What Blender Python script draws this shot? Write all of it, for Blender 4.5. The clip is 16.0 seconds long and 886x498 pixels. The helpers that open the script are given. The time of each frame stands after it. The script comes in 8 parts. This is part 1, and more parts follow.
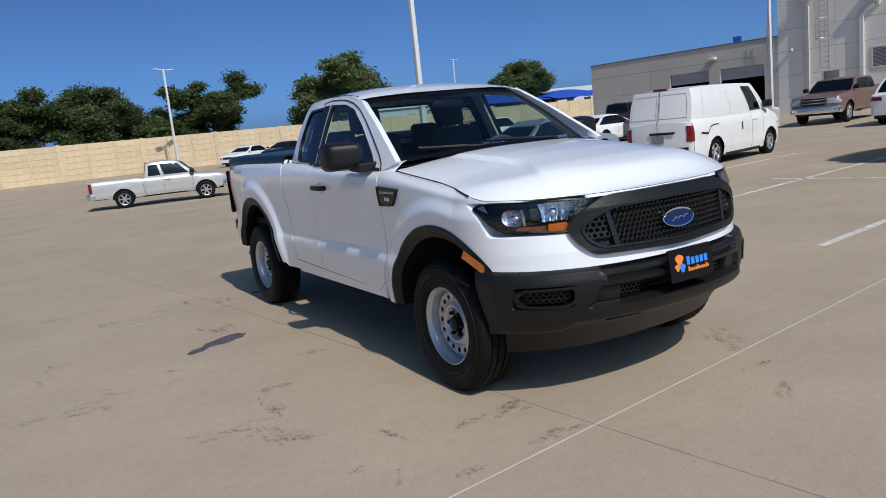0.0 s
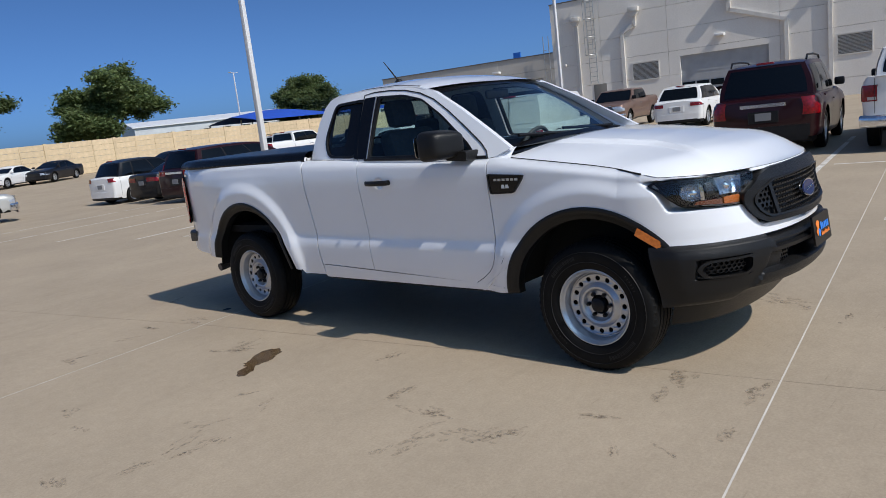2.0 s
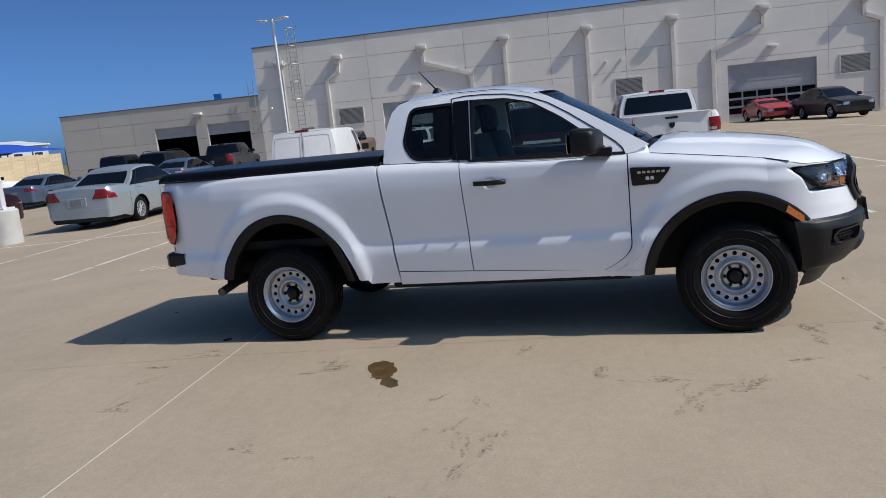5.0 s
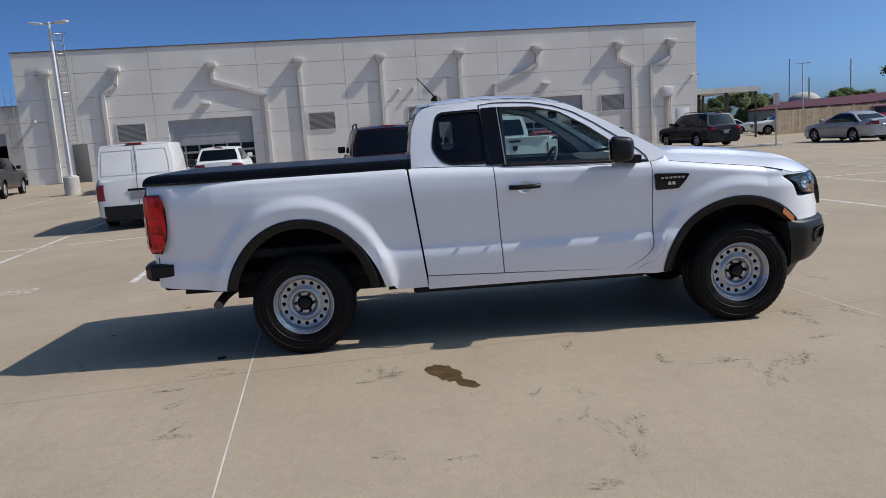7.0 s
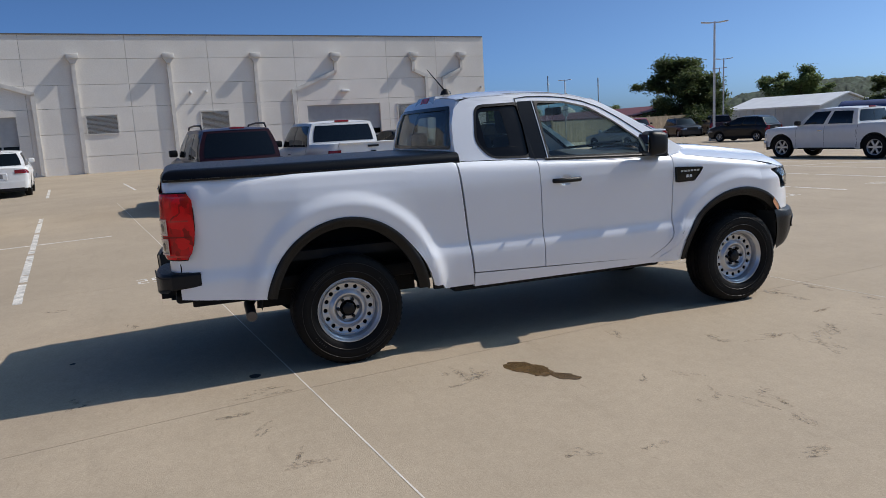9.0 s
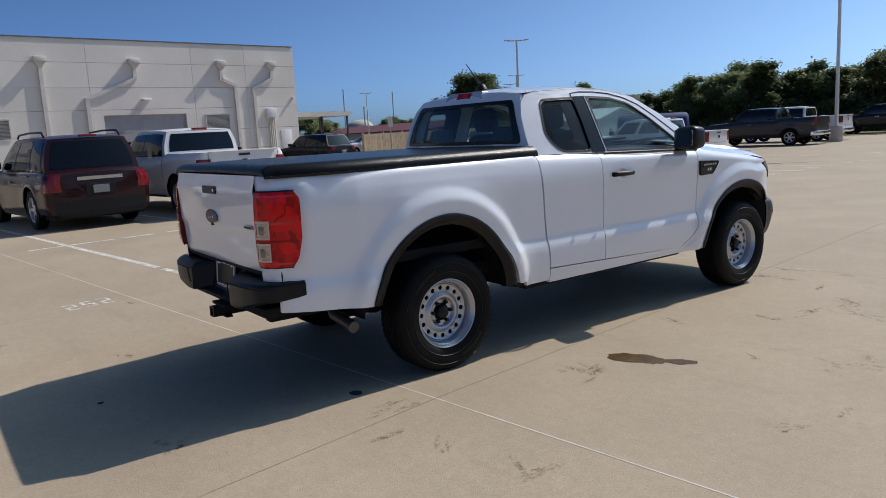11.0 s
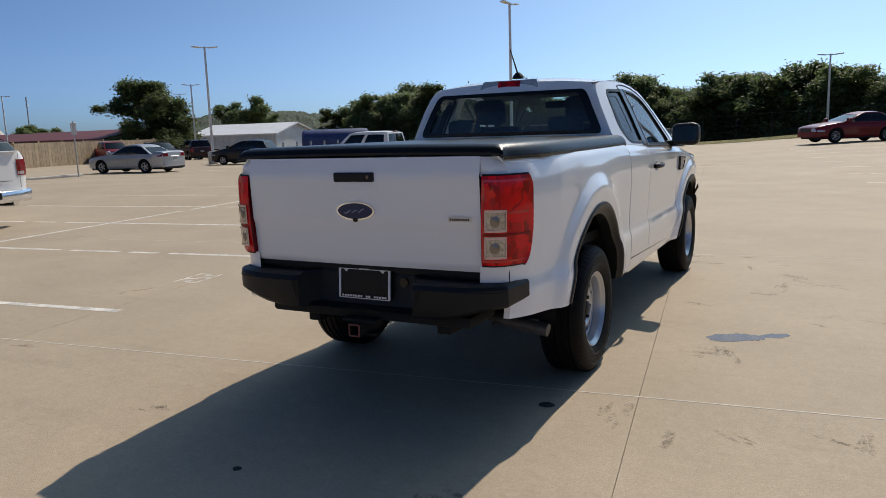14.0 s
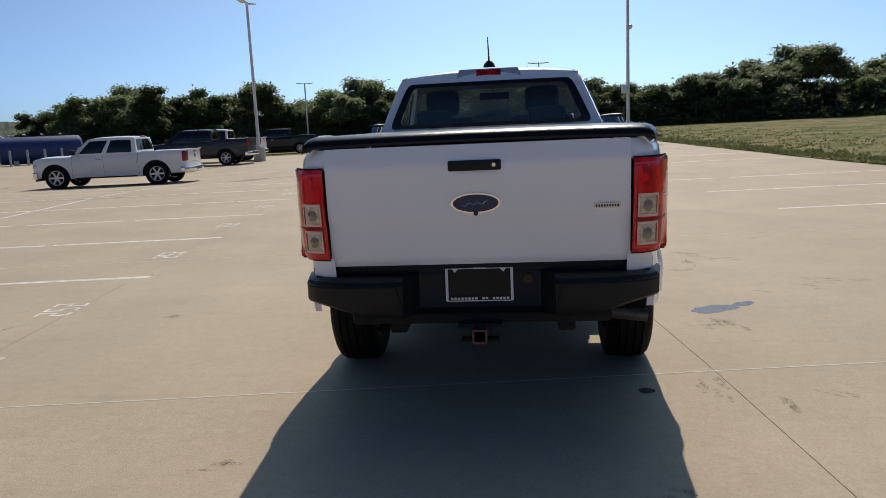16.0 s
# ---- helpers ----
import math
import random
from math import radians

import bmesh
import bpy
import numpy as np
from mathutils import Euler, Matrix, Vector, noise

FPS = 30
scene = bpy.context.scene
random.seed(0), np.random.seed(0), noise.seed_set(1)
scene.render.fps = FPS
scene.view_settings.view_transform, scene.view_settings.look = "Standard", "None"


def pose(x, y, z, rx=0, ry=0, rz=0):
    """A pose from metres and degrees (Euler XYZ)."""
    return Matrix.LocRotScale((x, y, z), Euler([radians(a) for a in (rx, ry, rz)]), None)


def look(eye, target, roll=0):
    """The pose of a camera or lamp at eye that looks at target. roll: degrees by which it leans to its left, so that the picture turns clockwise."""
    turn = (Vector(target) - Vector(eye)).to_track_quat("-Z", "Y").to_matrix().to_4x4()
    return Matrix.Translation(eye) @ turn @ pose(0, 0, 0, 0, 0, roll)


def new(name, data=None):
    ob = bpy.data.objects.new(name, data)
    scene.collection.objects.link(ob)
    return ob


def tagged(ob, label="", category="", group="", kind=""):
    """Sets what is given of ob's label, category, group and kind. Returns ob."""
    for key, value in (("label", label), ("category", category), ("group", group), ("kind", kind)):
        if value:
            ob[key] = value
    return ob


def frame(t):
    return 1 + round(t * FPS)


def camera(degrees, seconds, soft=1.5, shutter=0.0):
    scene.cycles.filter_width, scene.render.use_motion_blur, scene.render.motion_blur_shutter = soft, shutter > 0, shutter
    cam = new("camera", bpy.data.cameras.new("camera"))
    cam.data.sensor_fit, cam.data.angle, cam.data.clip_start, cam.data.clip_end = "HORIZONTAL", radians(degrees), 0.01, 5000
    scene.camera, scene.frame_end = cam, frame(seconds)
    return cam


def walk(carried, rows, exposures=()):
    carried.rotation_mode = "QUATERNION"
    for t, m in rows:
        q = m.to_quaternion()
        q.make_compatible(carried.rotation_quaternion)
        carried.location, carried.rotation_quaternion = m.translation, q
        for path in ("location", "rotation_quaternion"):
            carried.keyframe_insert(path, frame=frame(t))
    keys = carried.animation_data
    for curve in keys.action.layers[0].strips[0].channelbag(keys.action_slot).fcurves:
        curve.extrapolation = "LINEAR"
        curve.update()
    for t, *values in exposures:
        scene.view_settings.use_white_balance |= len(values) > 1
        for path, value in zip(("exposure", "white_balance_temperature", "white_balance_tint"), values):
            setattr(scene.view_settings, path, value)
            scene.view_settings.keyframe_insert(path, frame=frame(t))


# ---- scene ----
cam = camera(62.2, 16.0, soft=0.75)
PATH = [
    (0, (-0.053, -0.006, 1.459), (0.953, 1.691, 1.13), -5.9),
    (0.5, (-0.46, 0.316, 1.47), (0.668, 1.932, 1.13), -6.2),
    (1, (-0.876, 0.624, 1.459), (0.367, 2.153, 1.115), -6.3),
    (1.5, (-1.233, 0.961, 1.475), (0.126, 2.385, 1.125), -6.6),
    (2, (-1.525, 1.355, 1.508), (-0.062, 2.67, 1.153), -6.7),
    (2.5, (-1.883, 1.726, 1.513), (-0.323, 2.928, 1.159), -6.9),
    (3, (-2.142, 2.142, 1.511), (-0.496, 3.224, 1.161), -6.9),
    (5.5, (-3.189, 4.359, 1.526), (-1.256, 4.759, 1.208), -5.3),
    (6, (-3.286, 4.815, 1.522), (-1.325, 5.059, 1.213), -4.8),
    (6.5, (-3.367, 5.292, 1.543), (-1.393, 5.381, 1.234), -4.3),
    (7, (-3.308, 5.769, 1.528), (-1.334, 5.7, 1.217), -3.9),
    (7.5, (-3.258, 6.259, 1.525), (-1.296, 6.036, 1.21), -3.8),
    (8, (-3.113, 6.715, 1.506), (-1.174, 6.341, 1.192), -3.5),
    (8.5, (-2.947, 7.153, 1.506), (-1.042, 6.634, 1.187), -3.4),
    (9, (-2.771, 7.616, 1.53), (-0.911, 6.955, 1.205), -3.2),
    (11.5, (-1.323, 9.563, 1.48), (0.195, 8.3, 1.163), -3.1),
    (12, (-0.936, 9.853, 1.455), (0.49, 8.487, 1.139), -2.9),
    (12.5, (-0.541, 10.145, 1.438), (0.78, 8.678, 1.118), -2.8),
    (13, (-0.122, 10.378, 1.43), (1.074, 8.807, 1.11), -2.4),
    (13.5, (0.314, 10.561, 1.427), (1.376, 8.897, 1.107), -2.1),
    (14, (0.765, 10.746, 1.43), (1.684, 8.998, 1.111), -1.9),
    (14.5, (1.236, 10.845, 1.409), (1.997, 9.024, 1.084), -1.9),
    (15, (1.716, 10.931, 1.397), (2.306, 9.048, 1.066), -2.0),
    (15.5, (2.161, 10.977, 1.402), (2.571, 9.049, 1.065), -2.4),
    (16, (2.633, 10.971, 1.401), (2.846, 9.011, 1.066), -2.6),
]
walk(cam, [(t, look(eye, target, roll)) for t, eye, target, roll in PATH],
     exposures=[(0, -0.14, 6450, 10), (2, -0.08, 6500, 10), (6.5, -0.02, 6500, 10), (9, -0.02, 6600, 10), (11.5, -0.02, 6750, 10), (13, 0, 7050, 10), (14.5, 0, 7250, 10), (16, 0, 7250, 10)])

# ---- world, sun, exposure ----
SUN = Vector((-0.036, -0.687, 0.725)).normalized()
world = bpy.data.worlds.new("sky")
scene.world = world
world.use_nodes = True
wn = world.node_tree.nodes
sky = wn.new("ShaderNodeTexSky")
sky.sky_type = "NISHITA"
sky.sun_disc = False
sky.sun_elevation = math.asin(SUN.z)
sky.sun_rotation = math.atan2(SUN.x, SUN.y)
sky.air_density, sky.dust_density, sky.ozone_density = 0.3, 1.8, 3.0
wn["Background"].inputs[1].default_value = 0.114
clear = wn.new("ShaderNodeVectorMath")
clear.operation = "MULTIPLY"
clear.inputs[1].default_value = (0.70, 1.10, 1.42)
world.node_tree.links.new(sky.outputs[0], clear.inputs[0])
world.node_tree.links.new(clear.outputs[0], wn["Background"].inputs[0])
sun = new("sun", bpy.data.lights.new("sun", "SUN"))
sun.data.energy, sun.data.angle, sun.data.color = 3.85, radians(0.5), (1.0, 0.935, 0.862)
sun.matrix_world = look((0, 0, 60), Vector((0, 0, 60)) - SUN)
scene.view_settings.exposure = 0.0

# ---- frames of reference: the lot's grid is turned against the pickup ----
LOT_TURN = 7.2
LOT = pose(0, 0, 0, 0, 0, LOT_TURN)


def rise(u, v):
    """Height of the ground in the lot's own grid."""
    z = 0.0
    if v < -8:
        z -= (0.019 * min(10, -8 - v) + 0.004 * max(0, -18 - v)) * min(1, max(0, (u + 2) / 16))
        if u < 2:
            z += 0.012 * min(20, -8 - v) * min(1, (2 - u) / 6)
        if u > 20:
            z -= 0.004 * (u - 20) * min(1, (-8 - v) / 20)
    if -30 < v < -8 and 5 < u < 27:
        z -= 0.15 * math.exp(-((v + 17.5) / 5.0) ** 2) * min(1, (u - 5) / 5, (27 - u) / 5)
    if v < -50 and -8 < u < 36:
        z -= 0.034 * min(20, -50 - v) * min(1, (u + 8) / 8, (36 - u) / 10)
    if v < -36 and u > 44:
        z -= 0.02 * min(12, -36 - v) * min(1, (u - 44) / 6)
    if v > 6.73:
        z -= 0.018 * (min(v, 27) - 6.73) * min(1, max(0, (42 - u) / 20))
    if v > 36:
        z += (0.19 + 0.36 * min(1, max(0, (42 - u) / 20))) * min(1, (v - 36) / 24)
    if v > 60:
        z += 0.016 * min(28, v - 60)
    return z


def lot(u, v, dz=0.0, heading=0.0):
    return LOT @ pose(u, v, rise(u, v) + dz, 0, 0, heading)


LOT_BACK = LOT.inverted()


def ground_z(x, y):
    """Height of the ground below a point of the world."""
    q = LOT_BACK @ Vector((x, y, 0))
    return rise(q.x, q.y)


# ---- materials ----
def mat(name, color, rough=0.6, metal=0.0, coat=0.0, noise_scale=0.0, amount=0.0, bump=0.0, bump_scale=200.0, spec=0.5, emit=None, fine=0.0, fine_scale=60.0, per_piece=0.0):
    """A principled surface with two scales of colour variation and a fine relief."""
    m = bpy.data.materials.new(name)
    m.use_nodes = True
    n, l = m.node_tree.nodes, m.node_tree.links
    b = n["Principled BSDF"]
    b.inputs["Roughness"].default_value = rough
    b.inputs["Metallic"].default_value = metal
    b.inputs["Coat Weight"].default_value = coat
    b.inputs["Coat Roughness"].default_value = 0.03
    b.inputs["Specular IOR Level"].default_value = spec
    b.inputs["Base Color"].default_value = (*color, 1)
    if emit:
        b.inputs["Emission Color"].default_value = (*emit[0], 1)
        b.inputs["Emission Strength"].default_value = emit[1]
    geo = n.new("ShaderNodeTexCoord").outputs["Object"]
    sock = None
    if amount:
        t1 = n.new("ShaderNodeTexNoise")
        t1.inputs["Scale"].default_value, t1.inputs["Detail"].default_value = noise_scale, 6
        l.new(geo, t1.inputs["Vector"])
        r = n.new("ShaderNodeMapRange")
        r.inputs[1].default_value, r.inputs[2].default_value, r.inputs[3].default_value, r.inputs[4].default_value = 0.3, 0.7, 1 - amount, 1 + amount
        l.new(t1.outputs[0], r.inputs[0])
        sock = r.outputs[0]
    if fine:
        t2 = n.new("ShaderNodeTexNoise")
        t2.inputs["Scale"].default_value, t2.inputs["Detail"].default_value = fine_scale, 4
        l.new(geo, t2.inputs["Vector"])
        r2 = n.new("ShaderNodeMapRange")
        r2.inputs[1].default_value, r2.inputs[2].default_value, r2.inputs[3].default_value, r2.inputs[4].default_value = 0.3, 0.7, 1 - fine, 1 + fine
        l.new(t2.outputs[0], r2.inputs[0])
        if sock:
            mu = n.new("ShaderNodeMath")
            mu.operation = "MULTIPLY"
            l.new(sock, mu.inputs[0]), l.new(r2.outputs[0], mu.inputs[1])
            sock = mu.outputs[0]
        else:
            sock = r2.outputs[0]
    if per_piece:
        oi = n.new("ShaderNodeObjectInfo")
        r3 = n.new("ShaderNodeMapRange")
        r3.inputs[3].default_value, r3.inputs[4].default_value = 1 - per_piece, 1 + per_piece
        l.new(oi.outputs["Random"], r3.inputs[0])
        if sock:
            mu = n.new("ShaderNodeMath")
            mu.operation = "MULTIPLY"
            l.new(sock, mu.inputs[0]), l.new(r3.outputs[0], mu.inputs[1])
            sock = mu.outputs[0]
        else:
            sock = r3.outputs[0]
    if sock:
        mx = n.new("ShaderNodeVectorMath")
        mx.operation = "SCALE"
        mx.inputs[0].default_value = color
        l.new(sock, mx.inputs["Scale"])
        l.new(mx.outputs[0], b.inputs["Base Color"])
    if bump:
        tb = n.new("ShaderNodeTexNoise")
        tb.inputs["Scale"].default_value, tb.inputs["Detail"].default_value = bump_scale, 3
        l.new(geo, tb.inputs["Vector"])
        bn = n.new("ShaderNodeBump")
        bn.inputs["Strength"].default_value, bn.inputs["Distance"].default_value = bump, 0.01
        l.new(tb.outputs[0], bn.inputs["Height"])
        l.new(bn.outputs[0], b.inputs["Normal"])
    return m


def glass_mat(name, tint, gloss_rough=0.0, ior=1.5):
    """A thin pane: tinted see-through with a mirror gloss that grows at grazing angles."""
    m = bpy.data.materials.new(name)
    m.use_nodes = True
    n, l = m.node_tree.nodes, m.node_tree.links
    n.remove(n["Principled BSDF"])
    tr, gl, mx, fr = n.new("ShaderNodeBsdfTransparent"), n.new("ShaderNodeBsdfGlossy"), n.new("ShaderNodeMixShader"), n.new("ShaderNodeLayerWeight")
    pw, ad = n.new("ShaderNodeMath"), n.new("ShaderNodeMath")
    pw.operation, ad.operation = "POWER", "MULTIPLY_ADD"
    pw.inputs[1].default_value, ad.inputs[1].default_value, ad.inputs[2].default_value = 4.0, 0.75, ((ior - 1) / (ior + 1)) ** 2 * 1.6
    tr.inputs[0].default_value = (*tint, 1)
    gl.inputs["Roughness"].default_value = gloss_rough
    fr.inputs["Blend"].default_value = 0.5
    l.new(fr.outputs["Facing"], pw.inputs[0]), l.new(pw.outputs[0], ad.inputs[0]), l.new(ad.outputs[0], mx.inputs[0]), l.new(tr.outputs[0], mx.inputs[1]), l.new(gl.outputs[0], mx.inputs[2])
    l.new(mx.outputs[0], n["Material Output"].inputs[0])
    return m


def concrete_mat(name, color, joint=False):
    """Light tan broom-finished concrete: broad mottling, streaks, small dark scuffs and fine grain, in the ground's own metres."""
    m = bpy.data.materials.new(name)
    m.use_nodes = True
    n, l = m.node_tree.nodes, m.node_tree.links
    b = n["Principled BSDF"]
    b.inputs["Roughness"].default_value = 0.72
    b.inputs["Specular IOR Level"].default_value = 0.18
    g = n.new("ShaderNodeNewGeometry").outputs["Position"]

    def noise_range(scale, detail, lo, hi, a, z, vec=None, rough=0.55):
        t = n.new("ShaderNodeTexNoise")
        t.inputs["Scale"].default_value, t.inputs["Detail"].default_value, t.inputs["Roughness"].default_value = scale, detail, rough
        l.new(vec or g, t.inputs["Vector"])
        r = n.new("ShaderNodeMapRange")
        for i, q in zip((1, 2, 3, 4), (lo, hi, a, z)):
            r.inputs[i].default_value = q
        l.new(t.outputs[0], r.inputs[0])
        return r.outputs[0]

    def times(a, c):
        mu = n.new("ShaderNodeMath")
        mu.operation = "MULTIPLY"
        l.new(a, mu.inputs[0]), l.new(c, mu.inputs[1])
        return mu.outputs[0]

    mp = n.new("ShaderNodeMapping")
    mp.inputs["Rotation"].default_value = (0, 0, radians(-12))
    mp.inputs["Scale"].default_value = (0.6, 5.0, 1)
    l.new(g, mp.inputs["Vector"])
    v = noise_range(0.35, 5, 0.3, 0.7, 0.93, 1.06)
    v = times(v, noise_range(1.1, 7, 0.3, 0.72, 0.93, 1.05))
    v = times(v, noise_range(1.3, 6, 0.62, 0.80, 1.0, 0.86, rough=0.65))
    v = times(v, noise_range(1.0, 5, 0.60, 0.80, 1.0, 0.88, vec=mp.outputs[0]))
    v = times(v, noise_range(6.5, 5, 0.64, 0.74, 1.0, 0.80, rough=0.62, vec=mp.outputs[0]))
    v = times(v, noise_range(14, 6, 0.3, 0.7, 0.95, 1.04))
    v = times(v, noise_range(5.5, 4, 0.69, 0.75, 1.0, 0.80, rough=0.7))
    v = times(v, noise_range(70, 4, 0.25, 0.75, 0.88, 1.10))
    mx = n.new("ShaderNodeVectorMath")
    mx.operation = "SCALE"
    mx.inputs[0].default_value = color
    l.new(v, mx.inputs["Scale"]), l.new(mx.outputs[0], b.inputs["Base Color"])
    bn = n.new("ShaderNodeBump")
    bn.inputs["Strength"].default_value, bn.inputs["Distance"].default_value = 0.35, 0.004
    l.new(noise_range(160, 4, 0.2, 0.8, 0, 1), bn.inputs["Height"]), l.new(bn.outputs[0], b.inputs["Normal"])
    return m


# base tinted slightly blue to put skylight into the shaded panels
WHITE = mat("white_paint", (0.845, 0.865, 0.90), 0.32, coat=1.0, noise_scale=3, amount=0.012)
BLACKP = mat("black_plastic", (0.0085, 0.0085, 0.009), 0.40, spec=0.3, noise_scale=8, amount=0.15, bump=0.15, bump_scale=700)
BLACKG = mat("black_gloss", (0.004, 0.004, 0.005), 0.22, spec=0.35, noise_scale=6, amount=0.2)
GRILLEP = mat("grille_plastic", (0.008, 0.008, 0.0085), 0.34, spec=0.45, noise_scale=9, amount=0.15)
DARK = mat("dark_underbody", (0.007, 0.007, 0.007), 0.85, noise_scale=6, amount=0.4)
RUBBER = mat("tyre_rubber", (0.006, 0.006, 0.006), 0.6, spec=0.15, noise_scale=9, amount=0.25, bump=0.2, bump_scale=400)
SEAM = mat("seam_shadow", (0.006, 0.006, 0.007), 0.8)
STEEL = mat("silver_wheel_paint", (0.50, 0.515, 0.54), 0.28, metal=0.6, coat=0.4, noise_scale=10, amount=0.05)
ALLOY = mat("alloy", (0.55, 0.56, 0.58), 0.3, metal=0.8)
REFLECT = mat("lamp_reflector", (0.55, 0.57, 0.60), 0.06, metal=1.0, noise_scale=70, amount=0.3, bump=0.8, bump_scale=55)
BCHROME = mat("bumper_chrome", (0.74, 0.74, 0.75), 0.14, metal=0.92, noise_scale=5, amount=0.06)
CHROME = mat("chrome", (0.8, 0.8, 0.8), 0.08, metal=1.0)
MIRROR = mat("mirror_glass", (0.75, 0.78, 0.8), 0.0, metal=1.0)
def facet_mat(name, dark, bright, scale):
    """A red lamp lens: moulded facets of uneven depth under a clear gloss."""
    m = bpy.data.materials.new(name)
    m.use_nodes = True
    n, l = m.node_tree.nodes, m.node_tree.links
    b = n["Principled BSDF"]
    b.inputs["Roughness"].default_value, b.inputs["Coat Weight"].default_value, b.inputs["Coat Roughness"].default_value, b.inputs["Specular IOR Level"].default_value = 0.18, 0.3, 0.03, 0.2
    geo = n.new("ShaderNodeTexCoord").outputs["Object"]
    mp = n.new("ShaderNodeMapping")
    mp.inputs["Scale"].default_value = (scale, scale, scale * 0.7)
    l.new(geo, mp.inputs["Vector"])
    vo = n.new("ShaderNodeTexVoronoi")
    vo.distance = "CHEBYCHEV"
    vo.inputs["Scale"].default_value = 1.0
    l.new(mp.outputs[0], vo.inputs["Vector"])
    sep = n.new("ShaderNodeSeparateColor")
    l.new(vo.outputs["Color"], sep.inputs[0])
    no = n.new("ShaderNodeTexNoise")
    no.inputs["Scale"].default_value = 9.0
    l.new(geo, no.inputs["Vector"])
    ad = n.new("ShaderNodeMath")
    ad.operation = "MULTIPLY"
    l.new(sep.outputs[0], ad.inputs[0]), l.new(no.outputs[0], ad.inputs[1])
    ra = n.new("ShaderNodeValToRGB")
    ra.color_ramp.elements[0].position, ra.color_ramp.elements[0].color = 0.06, (*dark, 1)
    ra.color_ramp.elements[1].position, ra.color_ramp.elements[1].color = 0.34, (*bright, 1)
    l.new(ad.outputs[0], ra.inputs[0]), l.new(ra.outputs[0], b.inputs["Base Color"])
    bp = n.new("ShaderNodeBump")
    bp.inputs["Strength"].default_value, bp.inputs["Distance"].default_value = 0.5, 0.01
    l.new(sep.outputs[1], bp.inputs["Height"]), l.new(bp.outputs[0], b.inputs["Normal"])
    return m


REDLENS = facet_mat("red_lens", (0.36, 0.0015, 0.004), (0.84, 0.004, 0.010), 26.0)
REDRIM = mat("clear_red_rim", (0.62, 0.010, 0.016), 0.15, coat=0.6, noise_scale=30, amount=0.2)
REDDARK = mat("deep_red_lens", (0.20, 0.003, 0.006), 0.2, coat=0.25, spec=0.25)
AMBER = mat("amber_lens", (0.42, 0.11, 0.012), 0.2, coat=0.8, noise_scale=60, amount=0.25)
CLEARLENS = mat("clear_lens", (0.62, 0.62, 0.62), 0.16, metal=0.4, noise_scale=60, amount=0.2, coat=1.0)
BLUEOVAL = mat("emblem_blue", (0.005, 0.014, 0.075), 0.3, coat=0.1)
PLATE = mat("plate_black", (0.005, 0.005, 0.006), 0.35, spec=0.25)
PWHITE = mat("print_white", (0.75, 0.75, 0.75), 0.5)
PBLUE = mat("print_blue", (0.03, 0.22, 0.75), 0.5)
PORANGE = mat("print_orange", (0.85, 0.22, 0.03), 0.5)
SEATM = mat("seat_cloth", (0.035, 0.036, 0.04), 0.9, noise_scale=30, amount=0.25)
DASHM = mat("dashboard_plastic", (0.055, 0.056, 0.058), 0.6)
LINER = mat("headliner", (0.16, 0.16, 0.165), 0.9)
RUST = mat("worn_red_steel", (0.20, 0.06, 0.045), 0.7, noise_scale=40, amount=0.4)
GLASS = glass_mat("window_glass", (0.66, 0.79, 0.78))
GLASSD = glass_mat("privacy_glass", (0.38, 0.43, 0.435))
LENS = glass_mat("lamp_lens", (0.93, 0.95, 0.97))
CARGLASS = mat("tinted_car_glass", (0.003, 0.004, 0.005), 0.03, spec=0.45)


# ---- mesh helpers ----
def mesh_of(name, verts, faces, smooth=True, angle=35):
    me = bpy.data.meshes.new(name)
    me.from_pydata([tuple(v) for v in verts], [], faces)
    me.validate()
    bm = bmesh.new()
    bm.from_mesh(me)
    bmesh.ops.recalc_face_normals(bm, faces=bm.faces)
    finish(bm, smooth, angle)
    bm.to_mesh(me)
    bm.free()
    return me


def finish(bm, smooth=True, angle=35):
    for f in bm.faces:
        f.smooth = smooth
    lim = radians(angle)
    for e in bm.edges:
        if len(e.link_faces) == 2 and e.calc_face_angle(0) > lim:
            e.smooth = False


def part(name, data, material, parent=None, label="", smooth=True, angle=35):
    """Links a bmesh, a mesh or (verts, faces) as one object under a thing or part."""
    if isinstance(data, bmesh.types.BMesh):
        finish(data, smooth, angle)
        me = bpy.data.meshes.new(name)
        data.to_mesh(me)
        data.free()
    elif isinstance(data, tuple):
        me = mesh_of(name, data[0], data[1], smooth, angle)
    else:
        me = data
    ob = new(name, me)
    if material and not me.materials:
        me.materials.append(material)
    if parent:
        ob.parent = parent
    if label:
        ob["label"] = label
    return ob


def thing(name, m, label, category, group="", kind=""):
    ob = new(name)
    ob.empty_display_size = 0.1
    ob.matrix_world = m
    return tagged(ob, label, category, group, kind)


def box(x0, x1, y0, y1, z0, z1, bevel=0.0, seg=2):
    bm = bmesh.new()
    bmesh.ops.create_cube(bm, size=1, matrix=Matrix.LocRotScale(((x0 + x1) / 2, (y0 + y1) / 2, (z0 + z1) / 2), None, (x1 - x0, y1 - y0, z1 - z0)))
    if bevel:
        bmesh.ops.bevel(bm, geom=bm.edges[:], offset=bevel, segments=seg, profile=0.5, affect="EDGES")
    return bm


def join(*bms):
    out = bmesh.new()
    for b in bms:
        me = bpy.data.meshes.new("t")
        b.to_mesh(me)
        out.from_mesh(me)
        b.free()
        bpy.data.meshes.remove(me)
    return out


def moved(bm, m):
    bmesh.ops.transform(bm, matrix=m, verts=bm.verts)
    return bm


